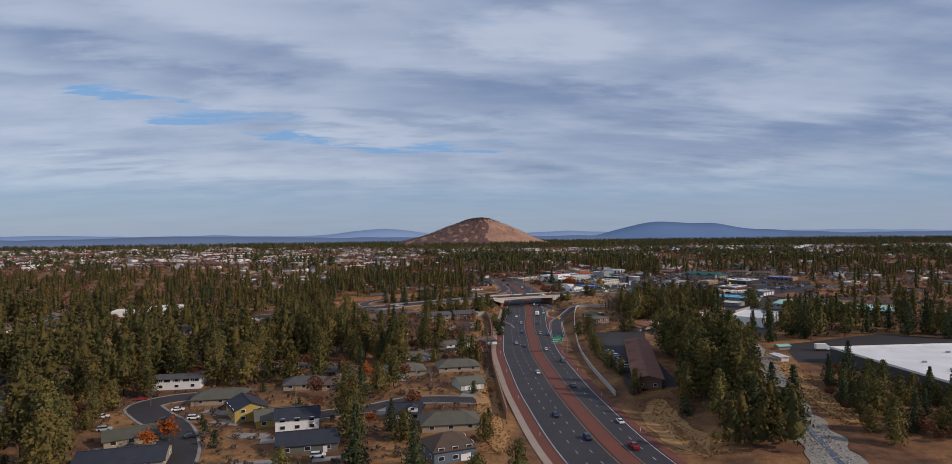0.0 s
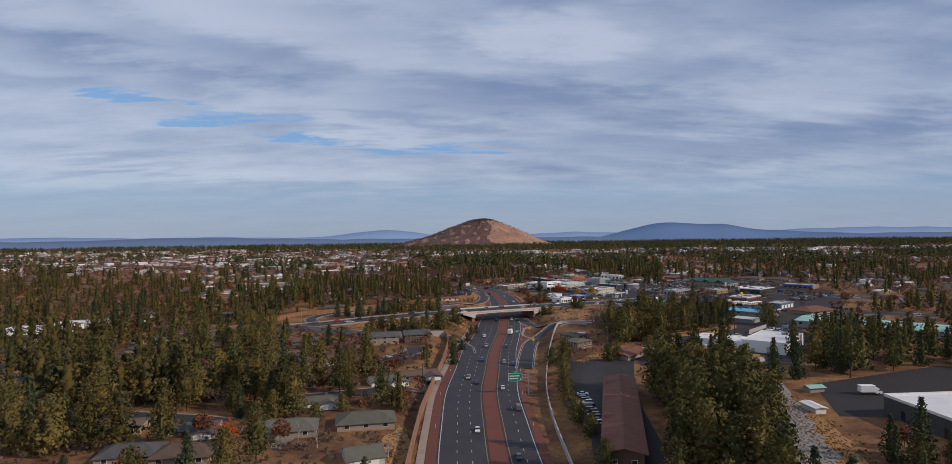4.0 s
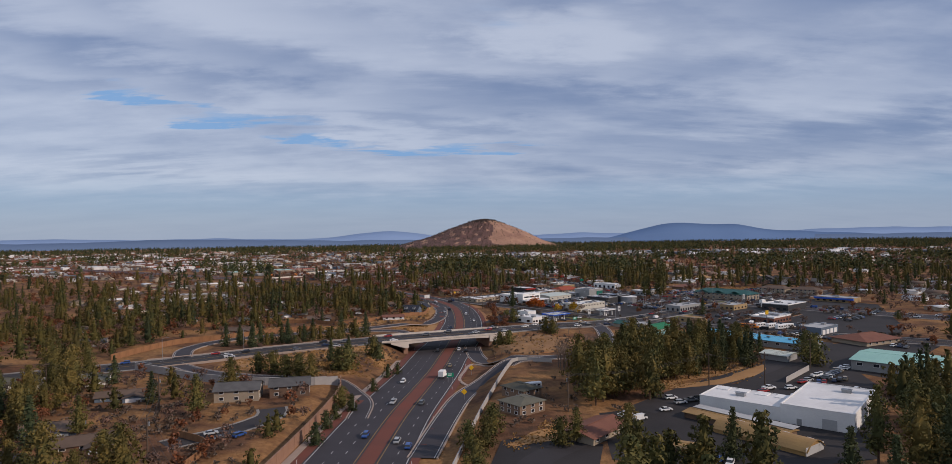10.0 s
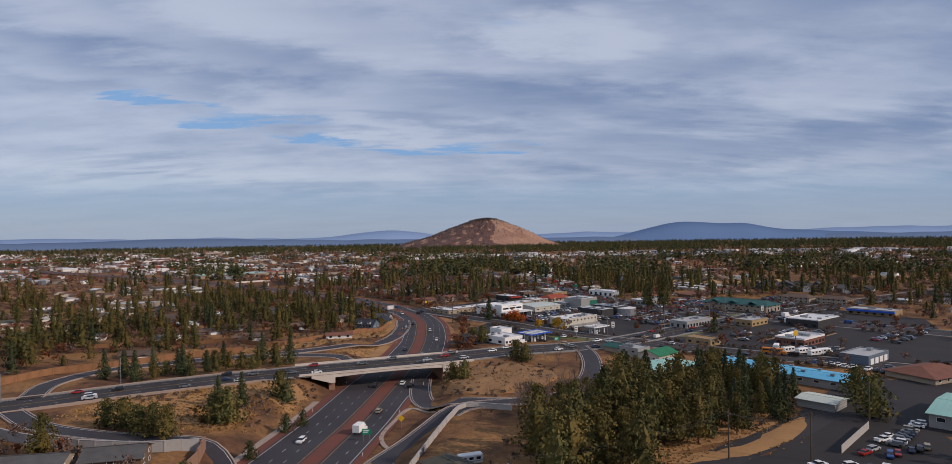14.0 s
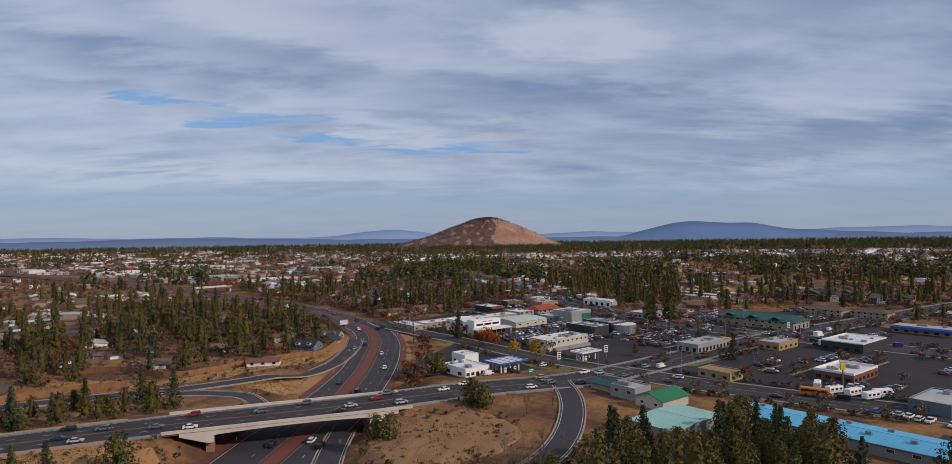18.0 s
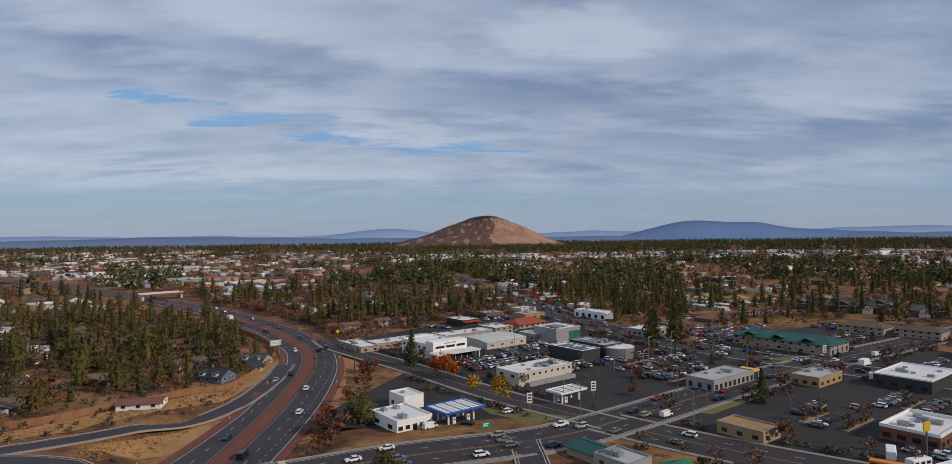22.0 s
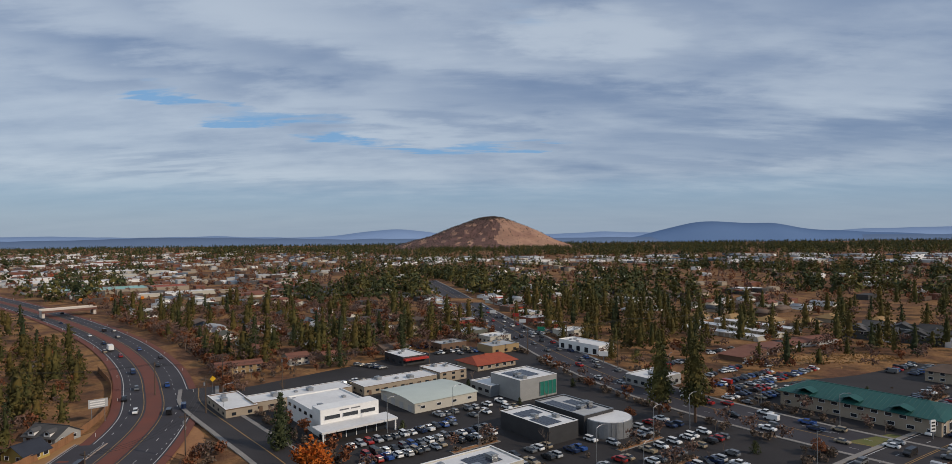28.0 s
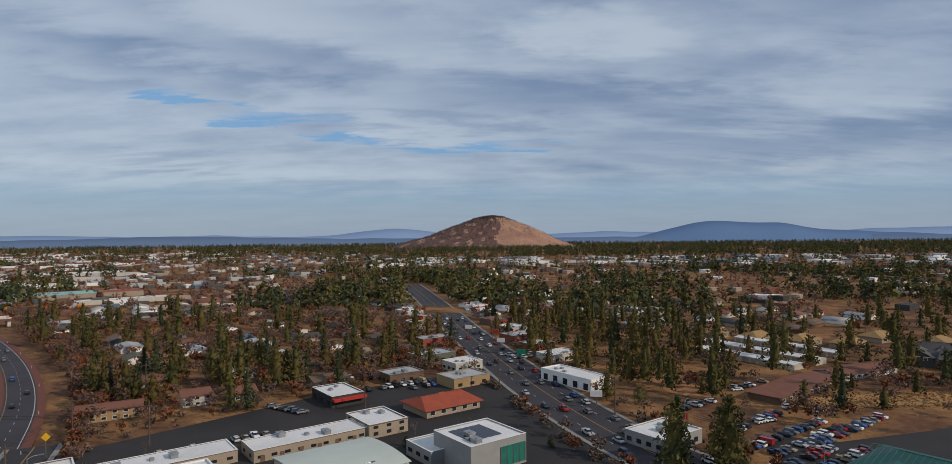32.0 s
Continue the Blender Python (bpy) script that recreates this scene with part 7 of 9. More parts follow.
MIX = PINES + ["pine_b", "pine_a", "russet", "bare"]
wood([(-120, 120), (-98, 160), (-98, 215), (-40, 226), (-8, 240), (4, 262), (-4, 296), (-30, 326), (-58, 344), (-75, 412), (-100, 400), (-110, 250)], 165, 4.6, MIX + ["russet", "bare"], 0.5, 1.05, near=True)
wood([(-420, 100), (-118, 110), (-112, 250), (-104, 400), (-75, 412), (-200, 440), (-520, 440)], 800, 4.8, MIX, 0.65, 1.1)
wood([(-70, 120), (-30, 136), (-20, 200), (-45, 205), (-55, 190)], 8, 7, ["juniper", "russet", "bare", "juniper_b"], 0.4, 0.7, near=True)
wood([(68, 196), (80, 172), (92, 200), (101, 228), (105, 256), (98, 272), (86, 270), (80, 225), (74, 205)], 84, 3.2, ["pine_a", "pine_c", "pine_a", "pine_d"], 0.75, 1.2, near=True)
for kind, x, y, s in (("pine_a", 96.5, 352, 1.0), ("pine_d", 99.5, 356, 1.05), ("pine_a", 101.5, 362, 1.1), ("pine_b", 97, 362, 1.0), ("pine_d", 94.5, 370, 1.0), ("pine_a", 103, 372, 1.05), ("pine_b", 108, 366, 0.9), ("pine_d", 113.5, 357, 0.95), ("fir", 115.5, 361, 0.85),
                      ("pine_a", 112, 384, 1.1), ("pine_d", 117, 392, 1.1), ("pine_a", 122, 382, 1.05), ("pine_b", 128, 388, 1.0), ("pine_d", 133, 396, 1.05), ("pine_a", 140, 392, 0.95), ("juniper", 186, 402, 1.35), ("juniper", 191, 418, 1.2), ("juniper_b", 195, 421, 1.2)):
    plant(x, y)
    tree(kind, x, y, s)
wood([(95, 352), (108, 358), (122, 374), (146, 381), (158, 392), (170, 404), (180, 424), (165, 456), (146, 440), (124, 440), (112, 416), (96, 392)], 104, 3.3, ["pine_a", "pine_b", "pine_d", "fir"], 0.5, 0.78, near=True)
wood([(94, 402), (108, 410), (118, 440), (112, 428), (98, 420)], 16, 2.6, ["bare", "bare_b", "bare_b"], 0.9, 1.3, near=True)
wood([(90, 392), (98, 394), (108, 404), (114, 424), (104, 420), (92, 410)], 20, 1.9, ["bare_b", "bare_b", "bare"], 1.0, 1.4, near=True)
wood([(99, 148), (150, 150), (136, 218), (118, 208), (107, 180)], 60, 3.0, ["pine_b", "fir", "russet", "pine_a"], 0.4, 0.7, near=True)
wood([(128, 284), (220, 250), (240, 290), (186, 330), (176, 345), (160, 305)], 40, 5, ["pine_a", "pine_c", "fir"], 0.7, 1.0, near=True)
wood([(200, 330), (300, 260), (380, 360), (300, 420)], 40, 7, PINES + ["bare"], 0.6, 0.95)
wood([(-520, 440), (-90, 430), (-84, 482), (-50, 500), (-10, 530), (20, 545), (26, 600), (10, 648), (-40, 690), (-520, 760)], 720, 5.2, MIX + ["russet", "bare"], 0.4, 0.82)
wood([(-60, 432), (-20, 452), (14, 472), (6, 492), (-30, 482), (-52, 464)], 26, 4.0, ["pine_b", "fir", "juniper"], 0.45, 0.7, near=True)
wood([(54, 560), (66, 550), (70, 600), (50, 636)], 18, 2.8, ["russet", "shrub", "juniper_b", "bare"], 0.45, 0.7, near=True)
wood([(40, 690), (90, 710), (140, 760), (110, 850), (-40, 880), (-120, 850), (-50, 770), (10, 700)], 230, 4.4, ["pine_a", "pine_b", "pine_d", "fir", "russet", "bare", "bare", "russet", "bare", "bare"], 0.45, 0.9)
wood([(200, 690), (230, 670), (300, 720), (380, 700), (560, 820), (300, 880), (240, 850), (215, 760)], 150, 5.4, MIX + ["bare"], 0.5, 0.9)
wood([(270, 690), (400, 600), (640, 700), (560, 820), (330, 740)], 110, 6.5, PINES + ["bare", "russet"], 0.5, 0.85)
wood([(150, 760), (210, 700), (240, 840), (180, 880), (138, 870)], 90, 4.6, PINES, 0.5, 0.9)
wood([(-60, 690), (-20, 720), (-80, 780), (-140, 830), (-240, 880), (-500, 860), (-420, 700)], 200, 5.5, ["pine_b", "pine_d", "fir", "russet", "bare", "russet", "bare", "bare"], 0.4, 0.8)
wood([(70, 330), (96, 350), (120, 420), (60, 420), (20, 440), (30, 400), (24, 500), (60, 510), (80, 470), (110, 470)], 130, 1.8, ["shrub"], 0.3, 0.8)
wood([(262, 600), (300, 560), (330, 500), (380, 470), (520, 560), (620, 700), (420, 730), (330, 690)], 150, 5.0, ["bare", "russet", "bare", "pine_b", "pine_d", "fir", "pine_a"], 0.4, 0.8)
wood([(250, 440), (300, 380), (420, 360), (520, 540), (380, 470), (320, 500), (290, 470)], 120, 5.0, ["bare", "russet", "pine_b", "pine_d", "fir", "juniper"], 0.4, 0.8)
wood([(60, 500), (240, 560), (300, 640), (210, 700), (60, 650)], 70, 6.0, ["bare", "juniper_b", "shrub", "bare", "russet"], 0.35, 0.6, near=True, lots=True)
wood([(-110, 500), (-20, 500), (36, 530), (30, 600), (-10, 540)], 130, 1.8, ["shrub"], 0.3, 0.8)
wood([(18, 400), (34, 440), (20, 458), (-30, 432), (-10, 405)], 60, 1.8, ["shrub"], 0.3, 0.7)
wood([(-120, 600), (-20, 600), (14, 640), (0, 660), (-60, 725), (-160, 720)], 150, 4.2, MIX + ["russet", "bare"], 0.4, 0.75)
wood([(62, 150), (84, 146), (90, 175), (76, 178)], 20, 3.2, ["pine_a", "pine_b", "fir", "pine_d"], 0.55, 0.9, near=True)
# trees round the houses beyond the car dealer
wood([(10, 672), (44, 648), (84, 690), (124, 712), (150, 780), (60, 770), (-10, 720)], 42, 4.0, ["pine_a", "pine_b", "fir", "bare", "bare_b", "russet"], 0.55, 1.0, near=True)
wood([(176, 352), (196, 338), (224, 344), (202, 372)], 26, 3.6, ["pine_a", "pine_b", "fir"], 0.5, 0.85)
wood([(188, 300), (300, 270), (300, 340), (204, 335)], 60, 4, ["pine_a", "pine_b", "fir", "bare"], 0.5, 0.85)
wood([(-6, 250), (11, 250), (15, 372), (2, 372)], 34, 2.6, ["juniper", "russet", "bare", "pine_b", "shrub"], 0.4, 0.75)
wood([(96, 345), (112, 360), (150, 392), (190, 436), (180, 300), (230, 300)], 160, 1.4, ["shrub"], 0.3, 0.8)
wood([(10, 672), (44, 648), (84, 690), (124, 712), (150, 780), (60, 770), (-10, 720)], 260, 2.0, ["bare", "russet", "shrub", "shrub", "bare"], 0.4, 0.8)
nn = sides_of(PARKWAY)
for i in range(len(PARKWAY)):
    x0, y0 = PARKWAY[i]
    if not 500 < y0 < 800:
        continue
    for q in range(5):
        o = TR.uniform(15.5, 26)
        x, y = PARKWAY[i] + nn[i] * o
        if free(x, y, 0.8, 0.0):
            MANY[TR.choice(("shrub", "shrub", "bare", "russet"))].append((x, y, ground_z(x, y), TR.uniform(0.35, 0.8), TR.uniform(0, 6.28)))
for x, y, q in ((166, 318, 0.85), (171, 325, 0.8), (177, 331, 0.9), (181, 322, 0.85), (186, 331, 0.8), (174, 316, 0.75)):
    if free(x, y, 1.5, 0.0):
        plant(x, y)
        tree("pine_d" if int(x) % 2 else "pine_a", x, y, q)
wood([(-115, 505), (-60, 538), (-10, 542), (10, 556), (18, 606), (-20, 645), (-120, 625)], 90, 3.2, ["pine_a", "pine_b", "pine_d", "fir", "russet", "bare"], 0.45, 0.85)
wood([(-115, 505), (-60, 538), (-10, 542), (10, 556), (18, 606), (-20, 645), (-120, 625)], 260, 1.8, ["bare", "russet", "shrub", "shrub"], 0.35, 0.7)
wood([(-190, 470), (-95, 440), (-90, 500), (-120, 560), (-200, 560)], 120, 3.0, ["pine_a", "pine_b", "russet", "bare", "shrub"], 0.45, 0.85)
wood([(60, 655), (100, 700), (150, 750), (165, 700), (120, 684)], 60, 2.2, ["bare", "russet", "shrub", "shrub", "shrub"], 0.35, 0.7)
wood([(-175, 215), (-112, 215), (-100, 240), (-60, 262), (-60, 292), (-175, 292)], 75, 3.4, ["pine_a", "pine_c", "pine_d", "pine_b"], 0.75, 1.1, near=True)
for line, off, lo, hi in ((ARTERIAL, 13.5, 112, 999), (ARTERIAL, -13.5, 118, 999), (ROUTE3, 14.5, 44, 999), (ROUTE3, -14.5, 40, 999), (SE_STREET, 12.5, 4, 999), (SE_STREET, -12.5, 4, 999), (NORTH_STREET, 11, 6, 40)):
    nn = sides_of(line)
    for i in range(lo, min(hi, len(line)), 2):
        if TR.random() < 0.35:
            continue
        x, y = line[i] + nn[i] * (off + TR.uniform(-1.5, 1.5))
        if free(x, y, 3.0, 0.3) and y < 900:
            plant(x, y)
            MANY[TR.choice(("bare", "bare", "bare", "russet"))].append((x, y, ground_z(x, y), TR.uniform(0.5, 0.85), TR.uniform(0, 6.28)))
# garden trees and undergrowth west of the parkway
wood([(-112, 250), (6, 262), (8, 380), (-75, 412), (-110, 400)], 130, 2.2, ["bare", "russet", "bare", "shrub", "shrub"], 0.35, 0.7)
wood([(-60, 344), (-30, 328), (2, 330), (4, 386), (-40, 388), (-70, 408)], 16, 6, ["pine_a", "pine_b", "juniper", "fir"], 0.45, 0.75, near=True)
wood([(-420, 100), (-118, 110), (-112, 250), (-104, 400), (-200, 440), (-520, 440)], 420, 2.2, ["bare", "russet", "bare", "shrub", "shrub", "juniper"], 0.45, 0.9)
wood([(-520, 440), (-90, 430), (-84, 482), (-10, 530), (10, 648), (-40, 690), (-520, 760)], 420, 2.2, ["bare", "russet", "bare", "shrub", "juniper"], 0.45, 0.9)
# gardens of the close
wood([(-112, 140), (-20, 136), (10, 160), (10, 240), (-110, 250)], 26, 3.0, ["bare", "russet", "bare_b", "juniper_b"], 0.45, 0.8, near=True)
wood([(-112, 140), (-20, 136), (10, 160), (10, 240), (-110, 250)], 420, 1.0, ["shrub"], 0.25, 0.75)
wood([(-120, 262), (8, 262), (8, 380), (-100, 400)], 420, 1.2, ["shrub"], 0.3, 0.9)
wood([(196, 470), (250, 450), (300, 520), (280, 580), (250, 580), (214, 530)], 46, 4.0, ["bare", "russet", "bare_b", "juniper", "pine_b"], 0.45, 0.75, near=True)
# hedges along the streets and car parks
for line, off, lo, hi in ((NORTH_STREET, 9.0, 8, 60), (NORTH_STREET, -9.0, 4, 70), (ARTERIAL, 12.2, 110, 999), (ARTERIAL, -12.2, 110, 999), (ROUTE3, 13.2, 40, 999), (ROUTE3, -13.2, 40, 999), (SE_STREET, 11.6, 4, 999), (SE_STREET, -11.6, 4, 999)):
    nn = sides_of(line)
    for i in range(min(lo, len(line)), min(hi, len(line))):
        for q in range(5):
            x, y = line[i] + nn[i] * (off + TR.uniform(-0.9, 0.9)) + np.array((TR.uniform(-1.2, 1.2), TR.uniform(-1.2, 1.2)))
            if y > 800 or noise.noise(Vector((x / 9, y / 9, 3.0))) < -0.02 or not free(x, y, 0.1, -0.5):
                continue
            MANY["shrub"].append((x, y, ground_z(x, y), TR.uniform(0.45, 0.9), TR.uniform(0, 6.28)))
for i in range(26):
    x, y = 216 + 52 * TR.random(), 598 + 34 * TR.random()
    if free(x, y, 3):
        plant(x, y)
        tree(TR.choice(("bare", "bare_b", "birch")), x, y, TR.uniform(0.55, 0.85))
wood([(250, 440), (300, 380), (520, 420), (640, 700), (400, 800), (215, 760), (200, 690), (300, 640)], 500, 3.2, ["bare", "russet", "bare", "bare"], 0.5, 0.9)
wood([(-40, 700), (150, 760), (120, 880), (-150, 880)], 220, 3.2, ["bare", "russet", "bare"], 0.5, 0.9)
wood([(60, 390), (100, 420), (112, 470), (70, 480), (58, 420)], 36, 1.0, ["shrub"], 0.15, 0.45)
wood([(-20, 400), (34, 420), (30, 460), (-40, 440)], 50, 1.0, ["shrub"], 0.15, 0.5)
MANY["shrub"] += ISLAND_SHRUBS
for i, q in enumerate(ISLAND_SHRUBS):
    if i % 5 == 0:
        MANY["bare"].append((q[0], q[1], q[2], 0.6, q[4]))
for kind, spots in MANY.items():
    nm = KINDS[kind][2]
    strew({"shrub": "shrubs", "russet": "autumn_trees", "bare": "bare_trees"}.get(kind, "pine_woods"), LOW[kind], spots, {"shrub": "dry grey-brown scrub on the banks", "russet": "russet garden trees among the houses", "bare": "brown leafless garden trees among the houses"}.get(kind, "dense dark green pines among the houses"))


# scrub and grass on the mound
mo = MOUND[0]
tops = [p for p in mo.data.polygons if p.normal.z > 0.75]
for _ in range(45):
    c = mo.matrix_basis @ TR.choice(tops).center
    MOUND_SCRUB.append((c.x + TR.gauss(0, 1.5), c.y + TR.gauss(0, 1.5), c.z - 0.1, TR.uniform(0.12, 0.4), TR.uniform(0, 6.28)))
strew("shrubs", LOW["shrub"], MOUND_SCRUB, "dry grey-brown scrub on the mound")


# stones of the creek bed
sb = bmesh.new()
bmesh.ops.create_icosphere(sb, subdivisions=1, radius=0.5)
for v in sb.verts:
    v.co *= 0.75 + 0.5 * noise.noise(v.co * 3 + Vector((4, 1, 2)))
    v.co.z *= 0.6
stone = bpy.data.meshes.new("stone")
sb.to_mesh(stone)
sb.free()
stone.materials.append(M["stone"])
bed = spline([(118, 256), (109, 226), (96, 188), (88, 158), (78, 120)], 1.0)
nn = sides_of(bed)
rocks = []
for _ in range(1500):
    i = TR.randrange(len(bed))
    x, y = bed[i] + nn[i] * TR.uniform(-4.6, 4.6)
    rocks.append((x, y, ground_z(x, y) + 0.2, TR.uniform(0.3, 1.1) ** 1.5, TR.uniform(0, 6.28)))
strew("creek_stones", stone, rocks, "pale grey boulders and cobbles in the creek bed", "stones")


# straw-coloured grass on the banks
GR = random.Random(14)
gv_, gf_ = [], []
for line, half in BANKS:
    nn = sides_of(line)
    for _ in range(int(len(line) * half * 8)):
        i = GR.randrange(len(line))
        o = GR.gauss(0, 0.55) * half
        x, y = line[i][0] + nn[i][0] * o + GR.uniform(-1.5, 1.5), line[i][1] + nn[i][1] * o + GR.uniform(-1.5, 1.5)
        if any(nearest(l_, x, y)[0] < d_ - 1.2 for l_, d_ in ROADS):
            continue
        z = ground_z(x, y)
        h_ = GR.uniform(0.2, 0.5)
        k = len(gv_)
        for q in range(3):
            a = GR.random() * 6.28
            gv_ += [(x + math.cos(a) * 0.35, y + math.sin(a) * 0.35, z), (x - math.cos(a) * 0.35, y - math.sin(a) * 0.35, z), (x + GR.uniform(-.3, .3), y + GR.uniform(-.3, .3), z + h_)]
            gf_.append((k + 3 * q, k + 3 * q + 1, k + 3 * q + 2))
for _ in range(350):
    c = mo.matrix_basis @ GR.choice(tops).center
    x, y, z = c.x + GR.gauss(0, 1.6), c.y + GR.gauss(0, 1.6), c.z - 0.12
    k = len(gv_)
    for q in range(3):
        a = GR.random() * 6.28
        gv_ += [(x + math.cos(a) * 0.35, y + math.sin(a) * 0.35, z), (x - math.cos(a) * 0.35, y - math.sin(a) * 0.35, z), (x + GR.uniform(-.3, .3), y + GR.uniform(-.3, .3), z + GR.uniform(0.3, 0.6))]
        gf_.append((k + 3 * q, k + 3 * q + 1, k + 3 * q + 2))
tagged(new("dry_grass", mesh_np("dry_grass", np.array(gv_), np.array(gf_), M["straw"])), "tufts of straw-coloured dry grass on the banks", "grass", kind="stuff")


# ---- the far town and its woods ----
def far_tree(seed, r, shape, clumps, per, size, base, mat_):
    """A small ragged tree of unit height, for woods far off."""
    rnd = random.Random(seed)
    vs, fs = [], []
    for b in range(clumps):
        t = (b + rnd.random() * 0.8) / clumps
        a = b * 2.4 + rnd.uniform(-0.4, 0.4)
        w = r * (1 - t) ** shape
        d = w * rnd.uniform(0.3, 0.75)
        sprays(rnd, vs, fs, (math.cos(a) * d, math.sin(a) * d, base + (0.96 - base) * t), max(w * 0.62, r * 0.22), max(w * 0.6, r * 0.35), per, size * (1.1 - 0.5 * t), 0.3)
    return mesh("far_tree", vs, fs, M[mat_])


def merged_trees(name, spots, label, mat_, bare=False):
    """Trees far off in one mesh, in four shapes."""
    protos = [far_tree(90 + i, 0.34 + 0.05 * i, 0.4, 5, 4, 0.2, 0.25, mat_) if bare else far_tree(80 + i, (0.31, 0.36, 0.40, 0.33)[i], (0.55, 0.45, 0.4, 0.65)[i], 7, 4, 0.165, 0.05, mat_) for i in range(4)]
    for i in range(4):
        strew(name, protos[i], [(x, y, z, h, (x * 7.3 + y * 3.1) % 6.28) for x, y, z, h in spots[i::4]], label, "woods")


FR = random.Random(5)


def patchy(x, y, s, off):
    return noise.noise(Vector((x / s, y / s, off)))


spots, brown, houses_far = [], [], []
for _ in range(60000):
    y = 640 + 2500 * FR.random() ** 1.5
    x = FR.uniform(-0.95, 1.05) * (y + 150) - 40
    if nearest(PARKWAY, x, y)[0] < 22 or nearest(ROUTE3, x, y)[0] < 16 or nearest(ARTERIAL, x, y)[0] < 14:
        continue
    if -500 < x < 600 and y < 870:
        continue
    u = x / (y + 100)
    dense = 1.3 * patchy(x, y, 150, 3.0) + (0.14 if u > -0.05 else -0.1) + (0.3 if y > 1900 and u > -0.3 else 0)
    if 1380 < y < 1780 and u > 0:
        dense -= 0.35
    if FR.random() * 0.9 < dense and len(spots) < 15000:
        spots.append((x, y, ground_z(x, y), FR.uniform(8, 17)))
    elif FR.random() < 0.6 and y < 2200 and len(brown) < 9000:
        brown.append((x, y, ground_z(x, y), FR.uniform(4, 7)))
merged_trees("far_woods", spots[::2], "dark conifer woods across the plain", "needles_dark")
merged_trees("far_woods", spots[1::2], "olive-green conifer woods across the plain", "needles")
merged_trees("far_bare_trees", brown[::2], "grey-brown leafless trees across the town", "haze_twigs", True)
merged_trees("far_autumn_trees", brown[1::2], "brown leafless garden trees across the town", "leaf_russet", True)
deep = [(x, y, ground_z(x, y), FR.uniform(9, 15)) for x, y in ((FR.uniform(-2600, 2600), 2300 + 1750 * FR.random()) for _ in range(9000)) if FR.random() < 0.55 + patchy(x, y, 300, 9.0)]
merged_trees("far_woods", deep, "dark band of woods at the edge of the plain", "needles_dark")


# streets of far houses
HR = random.Random(8)
count = 0
while count < 150:
    if count < 60:
        x, y = HR.uniform(270, 560), HR.uniform(400, 760)
    else:
        y = 660 + 900 * HR.random() ** 1.25
        x = HR.uniform(-0.85, 0.95) * (y + 100)
    if -60 < x < 330 and y < 790:
        continue
    if any(nearest(line, x, y)[0] < d + 9 for line, d in ROADS) or any((x - ox) ** 2 + (y - oy) ** 2 < (r_ + 7) ** 2 for ox, oy, r_ in OBST):
        continue
    plant(x, y)
    far_house(HR.choice((0, 2, 3, 4, 5, 6, 7, 8)), x, y, HR.choice((38, -52, 128, 20, -30)) + HR.uniform(-6, 6))
    count += 1


for k, spots_ in FAR_HOUSES.items():
    p = HOUSES[k]
    for nm, bm, m_ in (("walls", gable_walls(p["L"], p["W"], p["h"], p["rise"]), p["wall"]), ("roofs", gable_roof(p["L"], p["W"], p["h"], p["rise"], 0.5), p["roof"])):
        bmesh.ops.transform(bm, matrix=SQUAT, verts=bm.verts)
        me = bpy.data.meshes.new("far_house")
        bm.to_mesh(me)
        bm.free()
        me.materials.append(M[m_])
        strew("far_house_" + nm, me, spots_, {"walls": "walls", "roofs": "roofs"}[nm] + " of far houses across the town", "houses")


def far_blocks(name, n, ybounds, ubounds, label, mats, seed, size):
    """Shops and sheds beyond the near streets, in one mesh for each colour."""
    rnd = random.Random(seed)
    per = {m: [[], []] for m in mats}
    for _ in range(n):
        y = rnd.uniform(*ybounds)
        x = rnd.uniform(*ubounds) * y
        if nearest(ROUTE3, x, y)[0] < 30 or nearest(PARKWAY, x, y)[0] < 40:
            continue
        L, W, h = rnd.uniform(*size), rnd.uniform(*size) * 0.6, rnd.uniform(2.3, 4.3)
        a = math.radians(rnd.choice((38, -52)))
        vs, fs = per[rnd.choice(mats)]
        z = base_z(x, y)
        k = len(vs)
        for dz in (-1, h):
            for sx, sy in ((-1, -1), (1, -1), (1, 1), (-1, 1)):
                vs.append((x + math.cos(a) * sx * L / 2 - math.sin(a) * sy * W / 2, y + math.sin(a) * sx * L / 2 + math.cos(a) * sy * W / 2, z + dz))
        fs += [(k + 4, k + 5, k + 6, k + 7)] + [(k + i, k + (i + 1) % 4, k + 4 + (i + 1) % 4, k + 4 + i) for i in range(4)]
    for m, (vs, fs) in per.items():
        if vs:
            tagged(new(name, mesh(name, vs, fs, M[m])), label, "buildings", kind="stuff")


far_blocks("far_shops", 420, (1000, 2300), (-0.98, -0.32), "white, grey and brick-red blocks of the town centre", ["white", "whiteroof", "greyroof", "redroof", "rust", "cream", "greyroof", "sidingred"], 41, (14, 44))
far_blocks("far_shops", 700, (880, 1900), (-0.95, -0.05), "small pale and brown roofs of the far town", ["greyroof", "cream", "sidingtan", "greyroof", "rust", "shinglebrown", "sidingblue", "shingle"], 43, (7, 18))
far_blocks("far_sheds", 190, (1440, 1820), (-0.05, 0.85), "pale industrial sheds on the plain", ["white", "whiteroof", "greyroof", "cream", "sidingblue"], 3, (18, 50))
far_blocks("far_shops", 420, (950, 2600), (-0.95, -0.22), "white and brown shops of the far town", ["white", "whiteroof", "sidingtan", "rust", "cream", "greyroof", "brownwall"], 4, (10, 34))
far_blocks("far_shops", 40, (1000, 1400), (-0.12, 0.25), "shops along the far main street", ["white", "sidingtan", "rust", "shingle", "greyroof"], 6, (8, 16))
